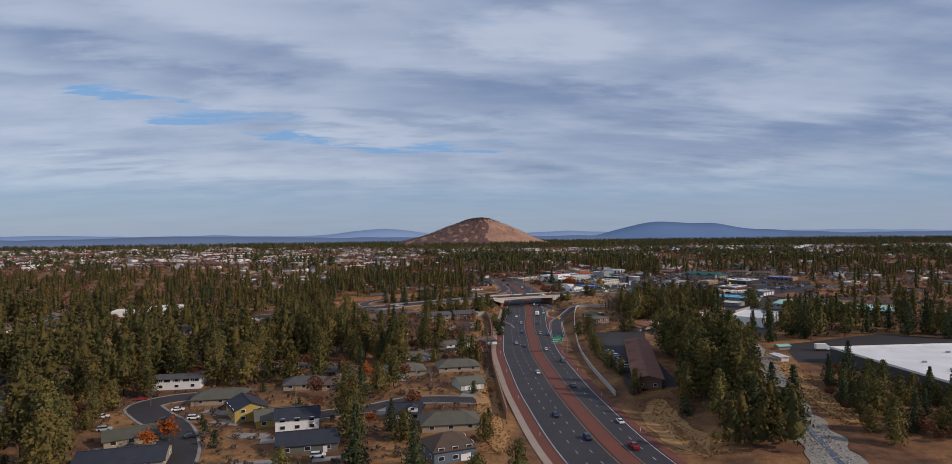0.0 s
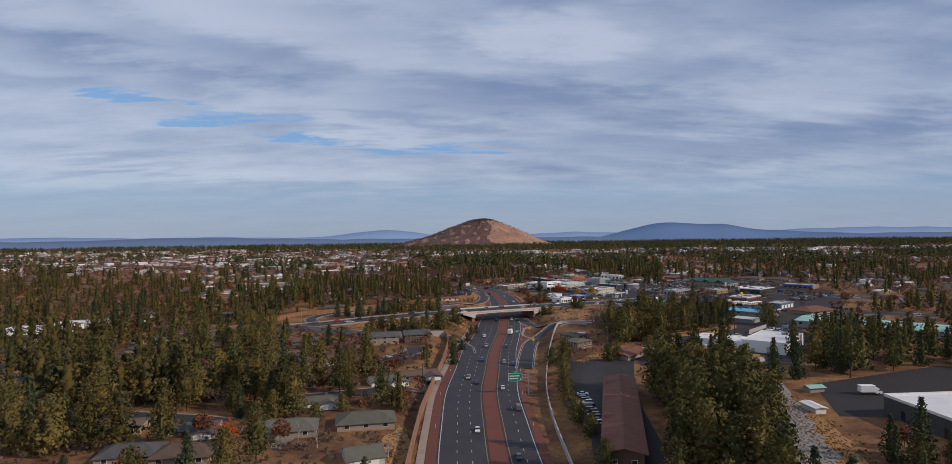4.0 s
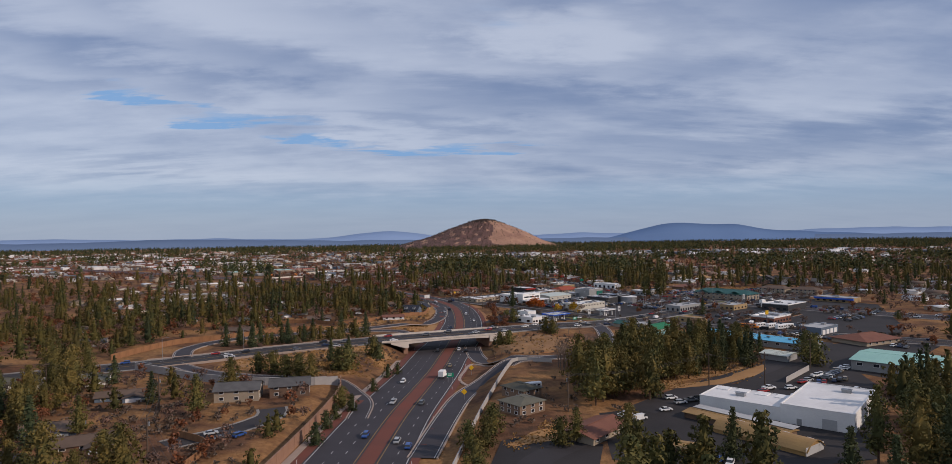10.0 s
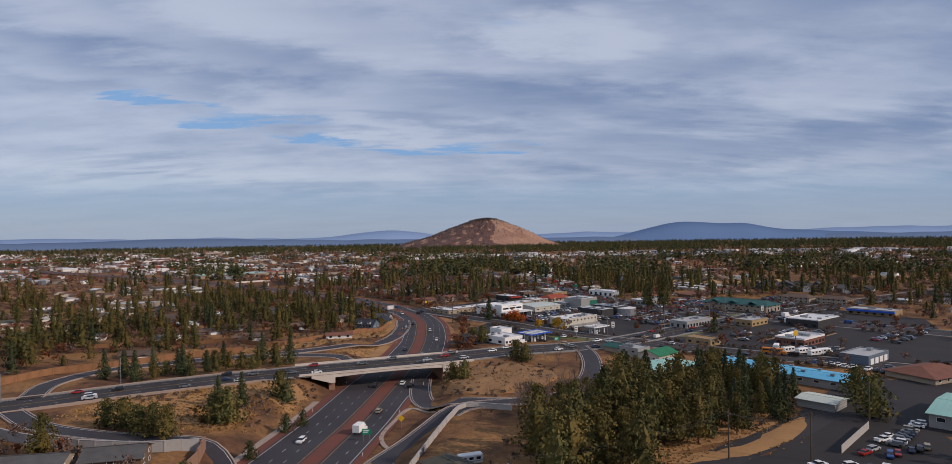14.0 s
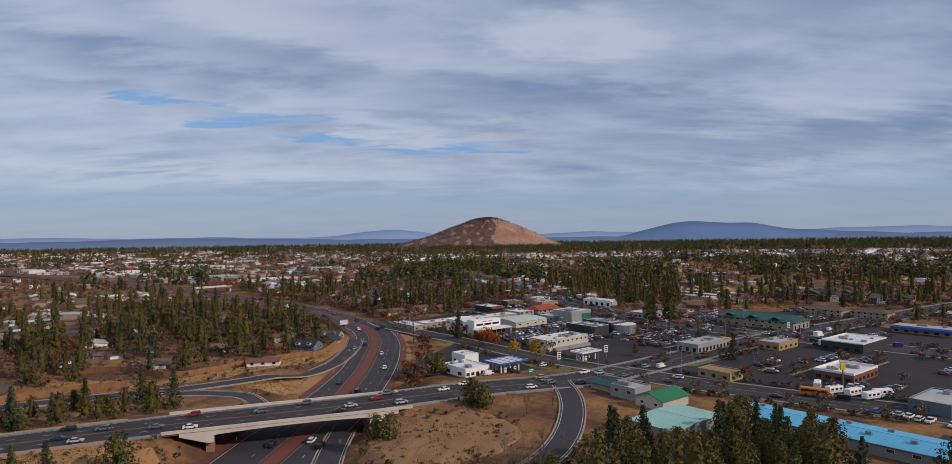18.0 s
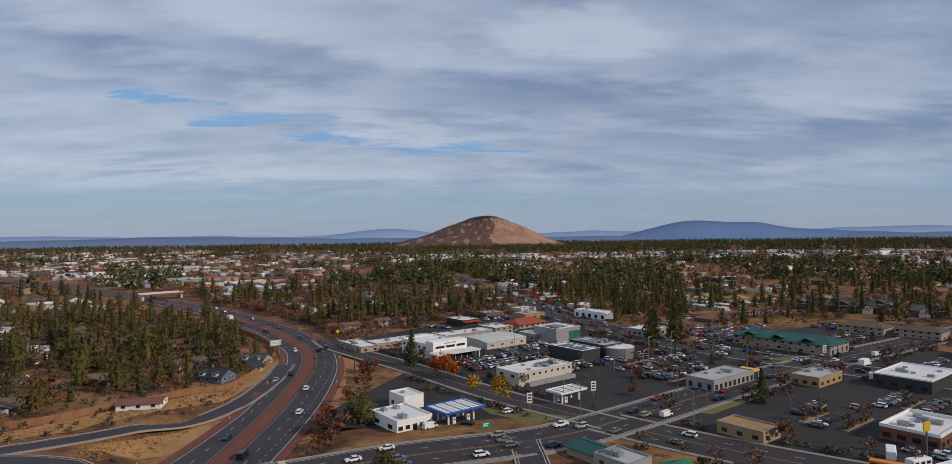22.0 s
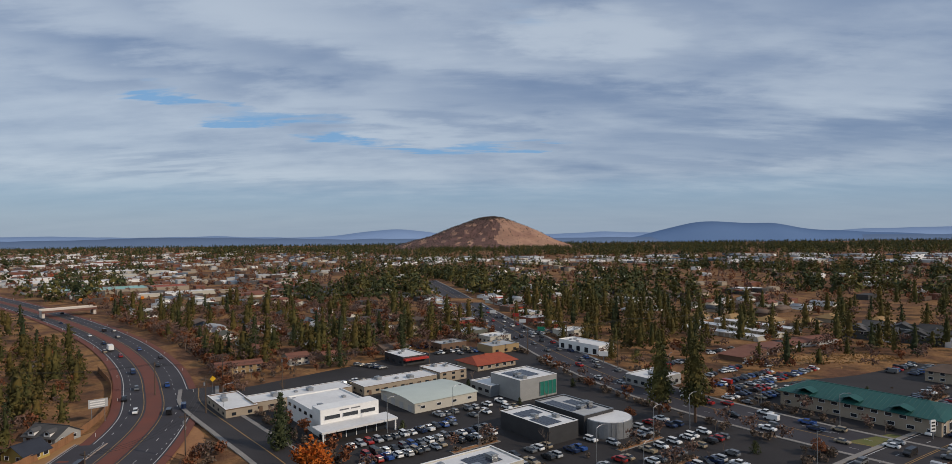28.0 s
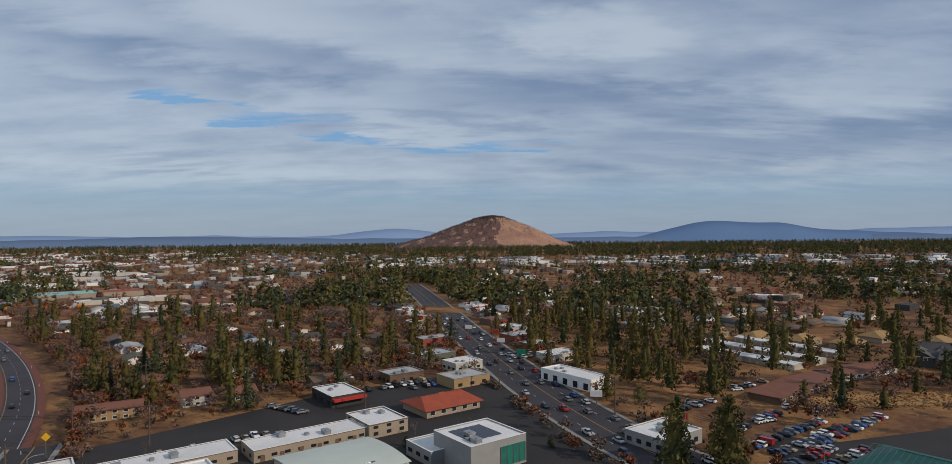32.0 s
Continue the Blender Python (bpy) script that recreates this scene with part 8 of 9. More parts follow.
far_blocks("far_shops", 700, (900, 2300), (-0.95, -0.1), "small roofs of the far town", ["white", "sidingtan", "shingle", "rust", "shinglebrown", "greyroof", "brownwall", "sidingblue"], 16, (6, 15))
far_blocks("far_shops", 260, (880, 1420), (0.05, 0.9), "roofs among the far woods", ["sidingtan", "shingle", "rust", "shinglebrown", "white"], 18, (8, 16))


# ---- the butte and the hills beyond ----
def butte():
    cx, cy = 86, 2237
    base = -6.0
    H = 84 - base
    vs, fs = [], []
    nr, na = 60, 150
    # fall of the slope towards the west and towards the east, from the top outwards
    west = ([0, 18, 45, 80, 126, 165, 200, 240, 290], [1.0, 0.995, 0.95, 0.81, 0.63, 0.43, 0.33, 0.2, 0.0])
    east = ([0, 22, 64, 100, 134, 170, 200, 230, 290], [1.0, 0.985, 0.82, 0.66, 0.47, 0.265, 0.12, 0.03, 0.0])
    R = 250.0
    for i in range(nr + 1):
        t = i / nr
        for k in range(na):
            a = k * math.tau / na
            r = 290 * t
            e = 0.5 + 0.5 * math.cos(a)
            h = H * (e * np.interp(r, *east) + (1 - e) * np.interp(r, *west))
            x, y = r * math.cos(a), r * math.sin(a)
            n1 = noise.fractal(Vector((x / 60, y / 60, 2.0)), 0.9, 2.1, 6)
            gully = abs(math.sin(a * 6.5 + 1.2 * n1)) ** 0.6
            h += (n1 * 2.6 - (1 - gully) * 4.5 * math.sin(math.pi * min(1, t * 1.02))) * (1 if t < 0.97 else 0.3) * min(1, 0.4 + t * 1.6)
            vs.append((cx + x, cy + y, base + h))
    for i in range(nr):
        for k in range(na):
            fs.append((i * na + k, i * na + (k + 1) % na, (i + 1) * na + (k + 1) % na, (i + 1) * na + k))
    vs = [((cx - 3 + (x - cx) * 1.06) * 1.285, y * 1.285, 52.6 + (z - 52.6) * 1.285) for x, y, z in vs]
    cx, cy, base, H, R = cx * 1.285, cy * 1.285, -22.7, H * 1.285, R * 1.285
    # brush tone for the west flank, with that side's shade mixed into the colour
    brush = mat("butte_brush_shade", (0.17, 0.088, 0.072), (0.085, 0.052, 0.045), 0.03, 1.0, fine=0.16, bump=0.5)
    m = mat("butte_grass", (0.42, 0.25, 0.16), (0.22, 0.115, 0.085), 0.014, 1.0, fine=0.11, bump=0.3)
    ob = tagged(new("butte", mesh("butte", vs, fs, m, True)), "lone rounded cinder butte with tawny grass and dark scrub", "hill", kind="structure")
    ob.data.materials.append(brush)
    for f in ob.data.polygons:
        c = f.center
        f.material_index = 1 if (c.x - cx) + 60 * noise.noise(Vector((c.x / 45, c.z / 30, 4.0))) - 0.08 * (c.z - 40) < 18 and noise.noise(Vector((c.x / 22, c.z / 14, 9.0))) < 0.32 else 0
    # scrub and small trees on its slopes
    rnd = random.Random(31)
    tv, tf = [], []
    pts = np.array(vs)
    for _ in range(11000):
        i = rnd.randrange(len(vs))
        x, y, z = vs[i]
        if y > cy + 60:
            continue
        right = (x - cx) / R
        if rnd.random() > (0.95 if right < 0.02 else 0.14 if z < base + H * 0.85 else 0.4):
            continue
        x += rnd.uniform(-6, 6)
        y += rnd.uniform(-6, 6)
        s = rnd.uniform(0.9, 2.1) * (1.3 if z > base + H * 0.9 else 1)
        k = len(tv)
        tv.append((x, y, z + s * 1.9))
        for q in range(5):
            a = q * math.tau / 5 + rnd.random()
            tv.append((x + math.cos(a) * s * 0.8, y + math.sin(a) * s * 0.8, z - 0.8))
        tf += [(k, k + 1 + q, k + 1 + (q + 1) % 5) for q in range(5)]
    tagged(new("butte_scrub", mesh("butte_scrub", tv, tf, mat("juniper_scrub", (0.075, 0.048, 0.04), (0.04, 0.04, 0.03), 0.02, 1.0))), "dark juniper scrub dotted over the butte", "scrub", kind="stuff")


butte()


def ridge(name, label, y, pts, base, colour, seed):
    """A far ridge, haze painted into its blue colour: a long body with a wandering crest."""
    rnd = random.Random(seed)
    m = mat(name + "_haze_tint", colour, tuple(c * 0.92 for c in colour), 0.0006, 1.0, fine=0.004)
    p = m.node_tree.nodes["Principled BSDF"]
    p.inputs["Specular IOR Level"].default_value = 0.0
    xs = np.arange(pts[0][0], pts[-1][0], 30.0)
    zs = np.interp(xs, [q[0] for q in pts], [q[1] for q in pts])
    k = np.ones(5) / 5
    zs = np.convolve(np.pad(zs, 2, mode="edge"), k, mode="valid")
    vs, fs = [], []
    for x, z in zip(xs, zs):
        z += noise.noise(Vector((x / 160, seed, 0))) * 4
        vs += [(x, y - 260, base), (x, y - 110, base + (z - base) * 0.6), (x, y, z), (x, y + 60, base)]
    for i in range(len(xs) - 1):
        for j in range(3):
            fs.append((i * 4 + j, (i + 1) * 4 + j, (i + 1) * 4 + j + 1, i * 4 + j + 1))
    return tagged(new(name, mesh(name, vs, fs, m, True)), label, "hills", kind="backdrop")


# the blues stand in for the air's haze over the hills
ridge("far_hill", "long hill far beyond the plain, coloured blue for haze", 4046, [(757, -20.0), (861, -6.8), (956, 17.3), (1034, 35.2), (1137, 61.7), (1207, 72.6), (1291, 78.8), (1371, 74.9), (1427, 67.2), (1515, 62.5), (1604, 67.9), (1665, 60.9), (1711, 46.1), (1817, 29.0), (1994, 17.3), (2170, 9.5), (2530, -7.6)], -60, (0.135, 0.212, 0.36), 2)
ridge("far_hill", "pale hills on the horizon, coloured blue for haze", 4150, [(-3622, 20.5), (-2584, 31.8), (-2065, 17.3), (-1546, 22.1), (-1113, 9.3), (-854, 14.1), (-594, 45.8), (-470, 53.8), (-335, 42.5), (-181, 12.5), (396, 14.1), (703, 25.4), (1040, 15.7), (1828, 9.3), (2174, 28.5), (2606, 33.4), (3731, 17.3)], -60, (0.25, 0.345, 0.52), 5)
ridge("far_hill", "low dark hills on the horizon, coloured blue for haze", 3977, [(-3622, 3.6), (-2238, 8.8), (-1805, 19.1), (-1459, 15.7), (-767, 0.1), (184, -5.1), (1049, -3.4), (3644, -3.4)], -70, (0.15, 0.21, 0.32), 7)


# ---- vehicles ----
def hull(profile, half, tuck=0.12):
    """A bmesh: a side outline (x, z) drawn out to a body whose upper edge is tucked in."""
    bm = bmesh.new()
    zmax = max(z for _, z in profile)
    sides = []
    for s in (-1, 1):
        sides.append([bm.verts.new((x, s * (half - tuck * max(0.0, (z - 0.6) / max(zmax - 0.6, 0.01))), z)) for x, z in profile])
    n = len(profile)
    bm.faces.new(sides[0])
    bm.faces.new(sides[1][::-1])
    for i in range(n):
        bm.faces.new((sides[0][(i + 1) % n], sides[0][i], sides[1][i], sides[1][(i + 1) % n]))
    bmesh.ops.recalc_face_normals(bm, faces=bm.faces)
    return bm


def frustum(x0, x1, X0, X1, z0, z1, h0, h1):
    bm = bmesh.new()
    lo = [bm.verts.new(v) for v in ((x0, -h0, z0), (x1, -h0, z0), (x1, h0, z0), (x0, h0, z0))]
    hi = [bm.verts.new(v) for v in ((X0, -h1, z1), (X1, -h1, z1), (X1, h1, z1), (X0, h1, z1))]
    bm.faces.new(lo[::-1])
    bm.faces.new(hi)
    for i in range(4):
        bm.faces.new((lo[i], lo[(i + 1) % 4], hi[(i + 1) % 4], hi[i]))
    return bm


CAR_SIZE = 0.77


def baked(bm, name, material, size=1.0):
    if size != 1.0:
        bmesh.ops.scale(bm, vec=(size, size, size), verts=bm.verts)
    me = bpy.data.meshes.new(name)
    bm.to_mesh(me)
    bm.free()
    me.materials.append(material)
    return me


def wheel_mesh(r):
    bm = tube([(0, -0.12, 0), (0, 0.12, 0)], [r, r], 12)
    return baked(bm, "wheel", M["tyre"])


WHEELS = {0.33: wheel_mesh(0.26), 0.4: wheel_mesh(0.31), 0.5: wheel_mesh(0.5)}
# side outline of the body, glass (x0, x1, X0, X1, z0, z1, h0, h1), roof panel, half width, wheel radius, axles
SHAPES = dict(
    sedan=([(-2.3, 0.3), (2.3, 0.3), (2.34, 0.62), (2.2, 0.78), (1.0, 0.93), (-1.5, 0.95), (-2.25, 0.92), (-2.34, 0.6)], (-1.75, 1.15, -1.05, 0.35, 0.92, 1.4, 0.8, 0.64), 0.9, 0.33, (-1.4, 1.4)),
    suv=([(-2.3, 0.36), (2.3, 0.36), (2.36, 0.75), (2.15, 0.98), (1.05, 1.08), (-2.2, 1.1), (-2.34, 0.7)], (-2.22, 1.2, -1.95, 0.45, 1.06, 1.66, 0.84, 0.7), 0.95, 0.4, (-1.4, 1.4)),
    pickup=([(-2.8, 0.45), (2.8, 0.45), (2.86, 0.85), (2.65, 1.08), (1.35, 1.15), (-2.85, 1.12)], (-0.95, 1.45, -0.7, 0.75, 1.12, 1.78, 0.86, 0.72), 0.98, 0.4, (-1.75, 1.75)),
    van=([(-2.6, 0.4), (2.6, 0.4), (2.66, 0.95), (2.2, 1.25), (1.6, 2.1), (-2.6, 2.15)], (1.2, 2.28, 0.9, 1.66, 1.2, 1.95, 0.97, 0.9), 0.98, 0.4, (-1.7, 1.7)),
)
MESHES = {}
CARS = {}
CAR_WORD = dict(dark_blue="dark blue", tan="tan")


def vehicle(kind, colour, x, y, heading, z=None, where="parked on asphalt", group="parked cars"):
    z = ground_z(x, y) + 0.12 if z is None else z
    m = pose(x, y, z, 0, 0, heading)
    far = y > 560 or x > 215
    key = (kind, colour, where, far)
    if key in CARS:
        return copy_thing(CARS[key], m)
    prof, g, half, wheel, axles = SHAPES[kind]
    wr = wheel * 0.78
    root = thing({"pickup": "pickup_truck", "van": "van", "suv": "suv"}.get(kind, "car"), m, "%s %s %s" % (CAR_WORD.get(colour, colour), {"sedan": "saloon car", "suv": "sport utility car", "pickup": "pickup truck", "van": "delivery van"}[kind], where),
                 {"pickup": "truck", "van": "van"}.get(kind, "car"), group)
    mk = (kind, colour)
    if mk not in MESHES:
        bm = hull(prof, half)
        if kind != "van":
            top = frustum(g[2] - 0.04, g[3] + 0.06, g[2], g[3], g[5] - 0.05, g[5] + 0.03, g[7] + 0.03, g[7])
            me = baked(top, "t", M["tyre"])
            bm.from_mesh(me)
        if kind == "pickup":
            for b in boxes((-2.8, -0.95, 1.1, -1.0, -0.85, 1.3)), boxes((-2.8, 0.85, 1.1, -1.0, 0.95, 1.3)), boxes((-2.84, -0.9, 1.1, -2.74, 0.9, 1.3)):
                bm.from_mesh(baked(b, "t", M["tyre"]))
        MESHES[mk] = baked(bm, "body", M["car_" + colour], CAR_SIZE)
    part("body", MESHES[mk], None, root)
    if (kind, "glass") not in MESHES:
        MESHES[kind, "glass"] = baked(frustum(*g), "cabin_glass", M["glass"], CAR_SIZE)
    part("cabin_glass", MESHES[kind, "glass"], None, root)
    if far:
        if (kind, "wheels") not in MESHES:
            bm = bmesh.new()
            for ax in axles:
                for sd in (-1, 1):
                    w = tube([(ax * CAR_SIZE, sd * (half - 0.1) * CAR_SIZE - 0.12, wr), (ax * CAR_SIZE, sd * (half - 0.1) * CAR_SIZE + 0.12, wr)], [wr, wr], 8)
                    bm.from_mesh(baked(w, "t", M["tyre"]))
            MESHES[kind, "wheels"] = baked(bm, "wheels", M["tyre"])
        part("wheels", MESHES[kind, "wheels"], None, root)
    for ax in () if far else axles:
        for s in (-1, 1):
            w = part("wheel", WHEELS[wheel], None, root)
            w.matrix_basis = pose(ax * CAR_SIZE, s * (half - 0.1) * CAR_SIZE, wr)
    CARS[key] = root
    return root


CR = random.Random(77)
KIND = ["sedan", "sedan", "suv", "suv", "suv", "pickup", "van"]
PAINT = ["white", "white", "white", "silver", "silver", "grey", "grey", "black", "black", "black", "grey", "white", "red", "blue", "dark_blue", "dark_blue", "tan"]
NCARS = [0]


def row(x0, y0, x1, y1, heading, fill=0.74, step=2.45, kinds=KIND, paints=PAINT):
    L = math.hypot(x1 - x0, y1 - y0)
    n = int(L / step)
    for i in range(n + 1):
        if CR.random() > fill:
            continue
        t = i * step / L
        x, y = x0 + (x1 - x0) * t, y0 + (y1 - y0) * t
        if any((x - ox) ** 2 + (y - oy) ** 2 < (r_ + 0.6) ** 2 for ox, oy, r_ in OBST):
            continue
        vehicle(CR.choice(kinds[:-1] if CR.random() < 0.8 else kinds), CR.choice(paints), x + CR.uniform(-.15, .15), y + CR.uniform(-.15, .15), heading + CR.choice((0, 180)) + CR.uniform(-2, 2))
        NCARS[0] += 1


U, V = (math.cos(radians(39)), math.sin(radians(39))), (math.cos(radians(-51)), math.sin(radians(-51)))


def grid_row(cx, cy, v, u0, u1, heading=-51, **k):
    """A row along the street grid: v metres across from the centre, from u0 to u1 along it."""
    row(cx + V[0] * v + U[0] * u0, cy + V[1] * v + U[1] * u0, cx + V[0] * v + U[0] * u1, cy + V[1] * v + U[1] * u1, heading, **k)


for v, u0, u1 in ((-22, 4, 20), (-14.5, -2, 26), (-9.5, -2, 26), (-1, -12, 27), (4, -12, 27), (12, -16, 16), (17, -16, 12)):
    grid_row(172, 592, v, u0, u1)
for v, u0, u1 in ((-6, -22, 8), (2, -22, 14), (7, -16, 14)):
    grid_row(124, 606, v, u0, u1, fill=0.8)
for cx_, cy_, rows_ in ((150, 590, ((-6, -10, 8), (0, -10, 10))), (236, 650, ((-22, -16, 20), (-16, -16, 20))), (284, 682, ((0, -10, 12), (6, -10, 12))), (212, 520, ((14, -14, 8), (20, -14, 8))), (240, 536, ((-10, -12, 8), (0, -12, 8))),
                      (160, 760, ((-8, -2, 12), (-2, -2, 12))), (96, 726, ((0, -8, 10), (6, -8, 10))), (204, 690, ((0, -4, 12),)), (228, 486, ((-8, -10, 6), (4, -8, 8)))):
    for v, u0, u1 in rows_:
        grid_row(cx_, cy_, v, u0, u1, fill=0.8)
grid_row(128, 628, 0, -8, 16, paints=["silver", "white", "grey"])
grid_row(128, 628, 6, -8, 16)
grid_row(112, 596, 6, -8, 14)
for v, u0, u1 in ((0, -8, 20), (6, -8, 22), (14, -4, 22)):
    grid_row(214, 646, v, u0, u1)
grid_row(236, 668, 0, -16, 22)
grid_row(262, 640, 0, -10, 22)
grid_row(262, 640, 8, -10, 22)
for v, u0, u1 in ((0, -14, 6), (8, -14, 12)):
    grid_row(204, 534, v, u0, u1, fill=0.6)
for v, u0, u1 in ((0, -10, 14), (8, -10, 14)):
    grid_row(262, 520, v, u0, u1, fill=0.55)
grid_row(270, 590, 4, -14, 14, fill=0.6)
row(60.5, 218, 62.5, 268, 0, fill=0.7)
row(64.2, 220, 72, 270, -8, fill=0.75)
row(112, 306, 122, 300, 60, fill=0.7)
row(148, 350, 166, 362, 30, fill=0.8)
row(166, 352, 182, 366, 30, fill=0.8)
row(176, 378, 194, 396, -40, fill=0.85)
row(170, 372, 184, 378, 60, fill=0.6)
row(206, 470, 240, 430, 39, fill=0.7)
row(160, 462, 170, 470, -20, fill=0.9)
row(104, 706, 126, 722, -51, fill=0.7)
row(122, 712, 146, 730, -51, fill=0.6)
row(225, 712, 238, 722, -40, fill=0.8)
row(204, 664, 226, 684, -51, fill=0.6)
row(84, 690, 98, 682, 39, fill=0.7)
row(70, 648, 96, 668, -51, fill=0.5)
for kind, c, x, y, h in (("suv", "black", -102.6, 195.7, 60), ("sedan", "red", -99.1, 203, 20), ("sedan", "white", -101.1, 184.4, 15), ("suv", "silver", -94, 172.3, 15), ("sedan", "white", -82.5, 190.2, 15), ("suv", "black", -81.6, 179.5, 60), ("suv", "white", -74.2, 181.3, 5),
                         ("sedan", "black", -78.6, 167.5, 80), ("sedan", "black", -68.5, 165.3, 30), ("suv", "white", -33, 149, 5), ("pickup", "grey", -55.1, 216, 10),
                         ("suv", "white", 219.1, 676.4, 30), ("sedan", "white", 222, 678, 30), ("suv", "silver", 238.1, 686.3, 30), ("suv", "white", 232, 690.3, 20), ("sedan", "white", 224.8, 710.3, 10),
                         ("van", "white", 105.5, 337, 25), ("sedan", "silver", -6, 330, 30), ("sedan", "black", -2, 326, 40), ("suv", "blue", 2, 328, 60),
                         ("suv", "white", 120, 357.4, 10), ("suv", "silver", 121.2, 352.3, 10), ("pickup", "grey", 124.8, 354.4, 15), ("suv", "black", 128, 356, 15), ("sedan", "red", 150.5, 364, 15), ("pickup", "white", 153.6, 367.3, 15), ("suv", "white", 160.4, 367, 10),
                         ("sedan", "black", 164, 366, 10), ("sedan", "red", 167.8, 374.7, 30), ("suv", "silver", 171, 377, 30), ("pickup", "white", 176.9, 383, 20), ("sedan", "white", 180, 386, 30), ("sedan", "white", 114.9, 345.3, 10), ("suv", "silver", 99.7, 322.8, 10), ("pickup", "white", 102.3, 340.5, 30),
                         ("van", "white", 100.5, 518.5, 40), ("sedan", "black", 110, 522, -30), ("suv", "white", 121, 533, 38), ("van", "white", 88, 533, 40)):
    vehicle(kind, c, x, y, h)


def traffic(line, off, stations, zf, headflip=0):
    s = np.concatenate([[0], np.cumsum(np.linalg.norm(np.diff(line, axis=0), axis=1))])
    n = sides_of(line)
    for st, kind, c in stations:
        i = min(int(np.searchsorted(s, st)), len(line) - 2)
        x, y = line[i] + n[i] * off
        d = line[i + 1] - line[i]
        vehicle(kind, c, x, y, math.degrees(math.atan2(d[1], d[0])) + headflip, zf(*line[i]) + 0.05, "driving on the road", "cars in traffic")


def stations(start, stop, gap):
    at = start
    while at < stop:
        yield at, CR.choice(KIND), CR.choice(PAINT)
        at += gap * CR.uniform(0.5, 1.6)


traffic(PARKWAY, 4.6, stations(120, 900, 52), hwz)
traffic(PARKWAY, 8.2, stations(140, 900, 90), hwz)
traffic(PARKWAY, -4.6, stations(130, 900, 55), hwz, 180)
traffic(PARKWAY, -8.2, stations(150, 900, 95), hwz, 180)
traffic(ARTERIAL, 5.8, stations(150, 560, 26), art_z)
traffic(ARTERIAL, 2.0, stations(160, 560, 38), art_z)
traffic(ARTERIAL, -2.0, stations(150, 560, 32), art_z, 180)
traffic(ARTERIAL, -5.8, stations(155, 560, 30), art_z, 180)
traffic(ROUTE3, 2.6, stations(90, 560, 15), lambda x, y: 0.09)
traffic(ROUTE3, 6.4, stations(90, 560, 14), lambda x, y: 0.09)
traffic(ROUTE3, -2.6, stations(90, 560, 26), lambda x, y: 0.09, 180)
traffic(ROUTE3, -6.4, stations(90, 560, 26), lambda x, y: 0.09, 180)
traffic(SE_STREET, 3.6, stations(20, 200, 30), flat_z)
traffic(SE_STREET, -3.6, stations(20, 200, 35), flat_z, 180)


def bus(x, y, heading, z):
    root = thing("school_bus", pose(x, y, z, 0, 0, heading) @ Matrix.Scale(0.85, 4), "orange-yellow school bus driving on the road", "bus")
    part("body", bevelled(boxes((-5, -1.2, 0.6, 4.0, 1.2, 2.95)), 0.12), M["orange"], root)
    part("bonnet", bevelled(boxes((3.9, -1.0, 0.6, 5.4, 1.0, 1.7)), 0.1), M["orange"], root)
    for s in (-1, 1):
        part("side_glass", boxes((-4.6, s * 1.21 - 0.02, 1.75, 3.6, s * 1.21 + 0.02, 2.45)), M["glass"], root)
    part("windscreen", boxes((3.98, -1.0, 1.75, 4.03, 1.0, 2.6)), M["glass"], root)
    for ax in (-3, 3.6):
        for s in (-1, 1):
            w = part("wheel", WHEELS[0.5], None, root)
            w.matrix_basis = pose(ax, s * 1.1, 0.5)


i = nearest(SE_STREET, 196, 484)[1]
bus(SE_STREET[i][0] + 2, SE_STREET[i][1] + 3, -35, 0.16)


def box_truck(x, y, heading, L=6.0, colour="white", where="parked in the yard", z=None):
    z = ground_z(x, y) + 0.12 if z is None else z
    root = thing("box_truck", pose(x, y, z, 0, 0, heading) @ Matrix.Scale(0.85, 4), "white box truck %s" % where, "truck", "box trucks")
    part("box", bevelled(boxes((-L / 2, -1.2, 0.9, L / 2 - 1.8, 1.2, 3.3)), 0.05), M["white"], root)
    part("cab", hull([(L / 2 - 1.7, 0.5), (L / 2 + 0.6, 0.5), (L / 2 + 0.6, 1.3), (L / 2 - 0.1, 1.5), (L / 2 - 0.5, 2.3), (L / 2 - 1.7, 2.3)], 1.1), M["car_white"], root)
    part("windscreen", frustum(L / 2 - 0.7, L / 2 + 0.1, L / 2 - 0.9, L / 2 - 0.42, 1.5, 2.2, 1.06, 0.96), M["glass"], root)
    for ax in (-L / 2 + 1.2, L / 2 - 0.6):
        for s in (-1, 1):
            w = part("wheel", WHEELS[0.4], None, root)
            w.matrix_basis = pose(ax, s * 1.0, 0.4)


box_truck(150, 262, -4, 7)
box_truck(242.5, 564.6, -30, 9)
box_truck(250, 588, 39, 7)
i = nearest(PARKWAY, 45, 405)[1]
box_truck(PARKWAY[i][0] + 4.7, PARKWAY[i][1], 76, 6, where="driving on the parkway", z=highway_z(PARKWAY[i][1]) + 0.05)
i = nearest(PARKWAY, -30, 726)[1]
box_truck(PARKWAY[i][0] - 4, PARKWAY[i][1] - 4, 130, 8, where="driving on the parkway", z=0.05)


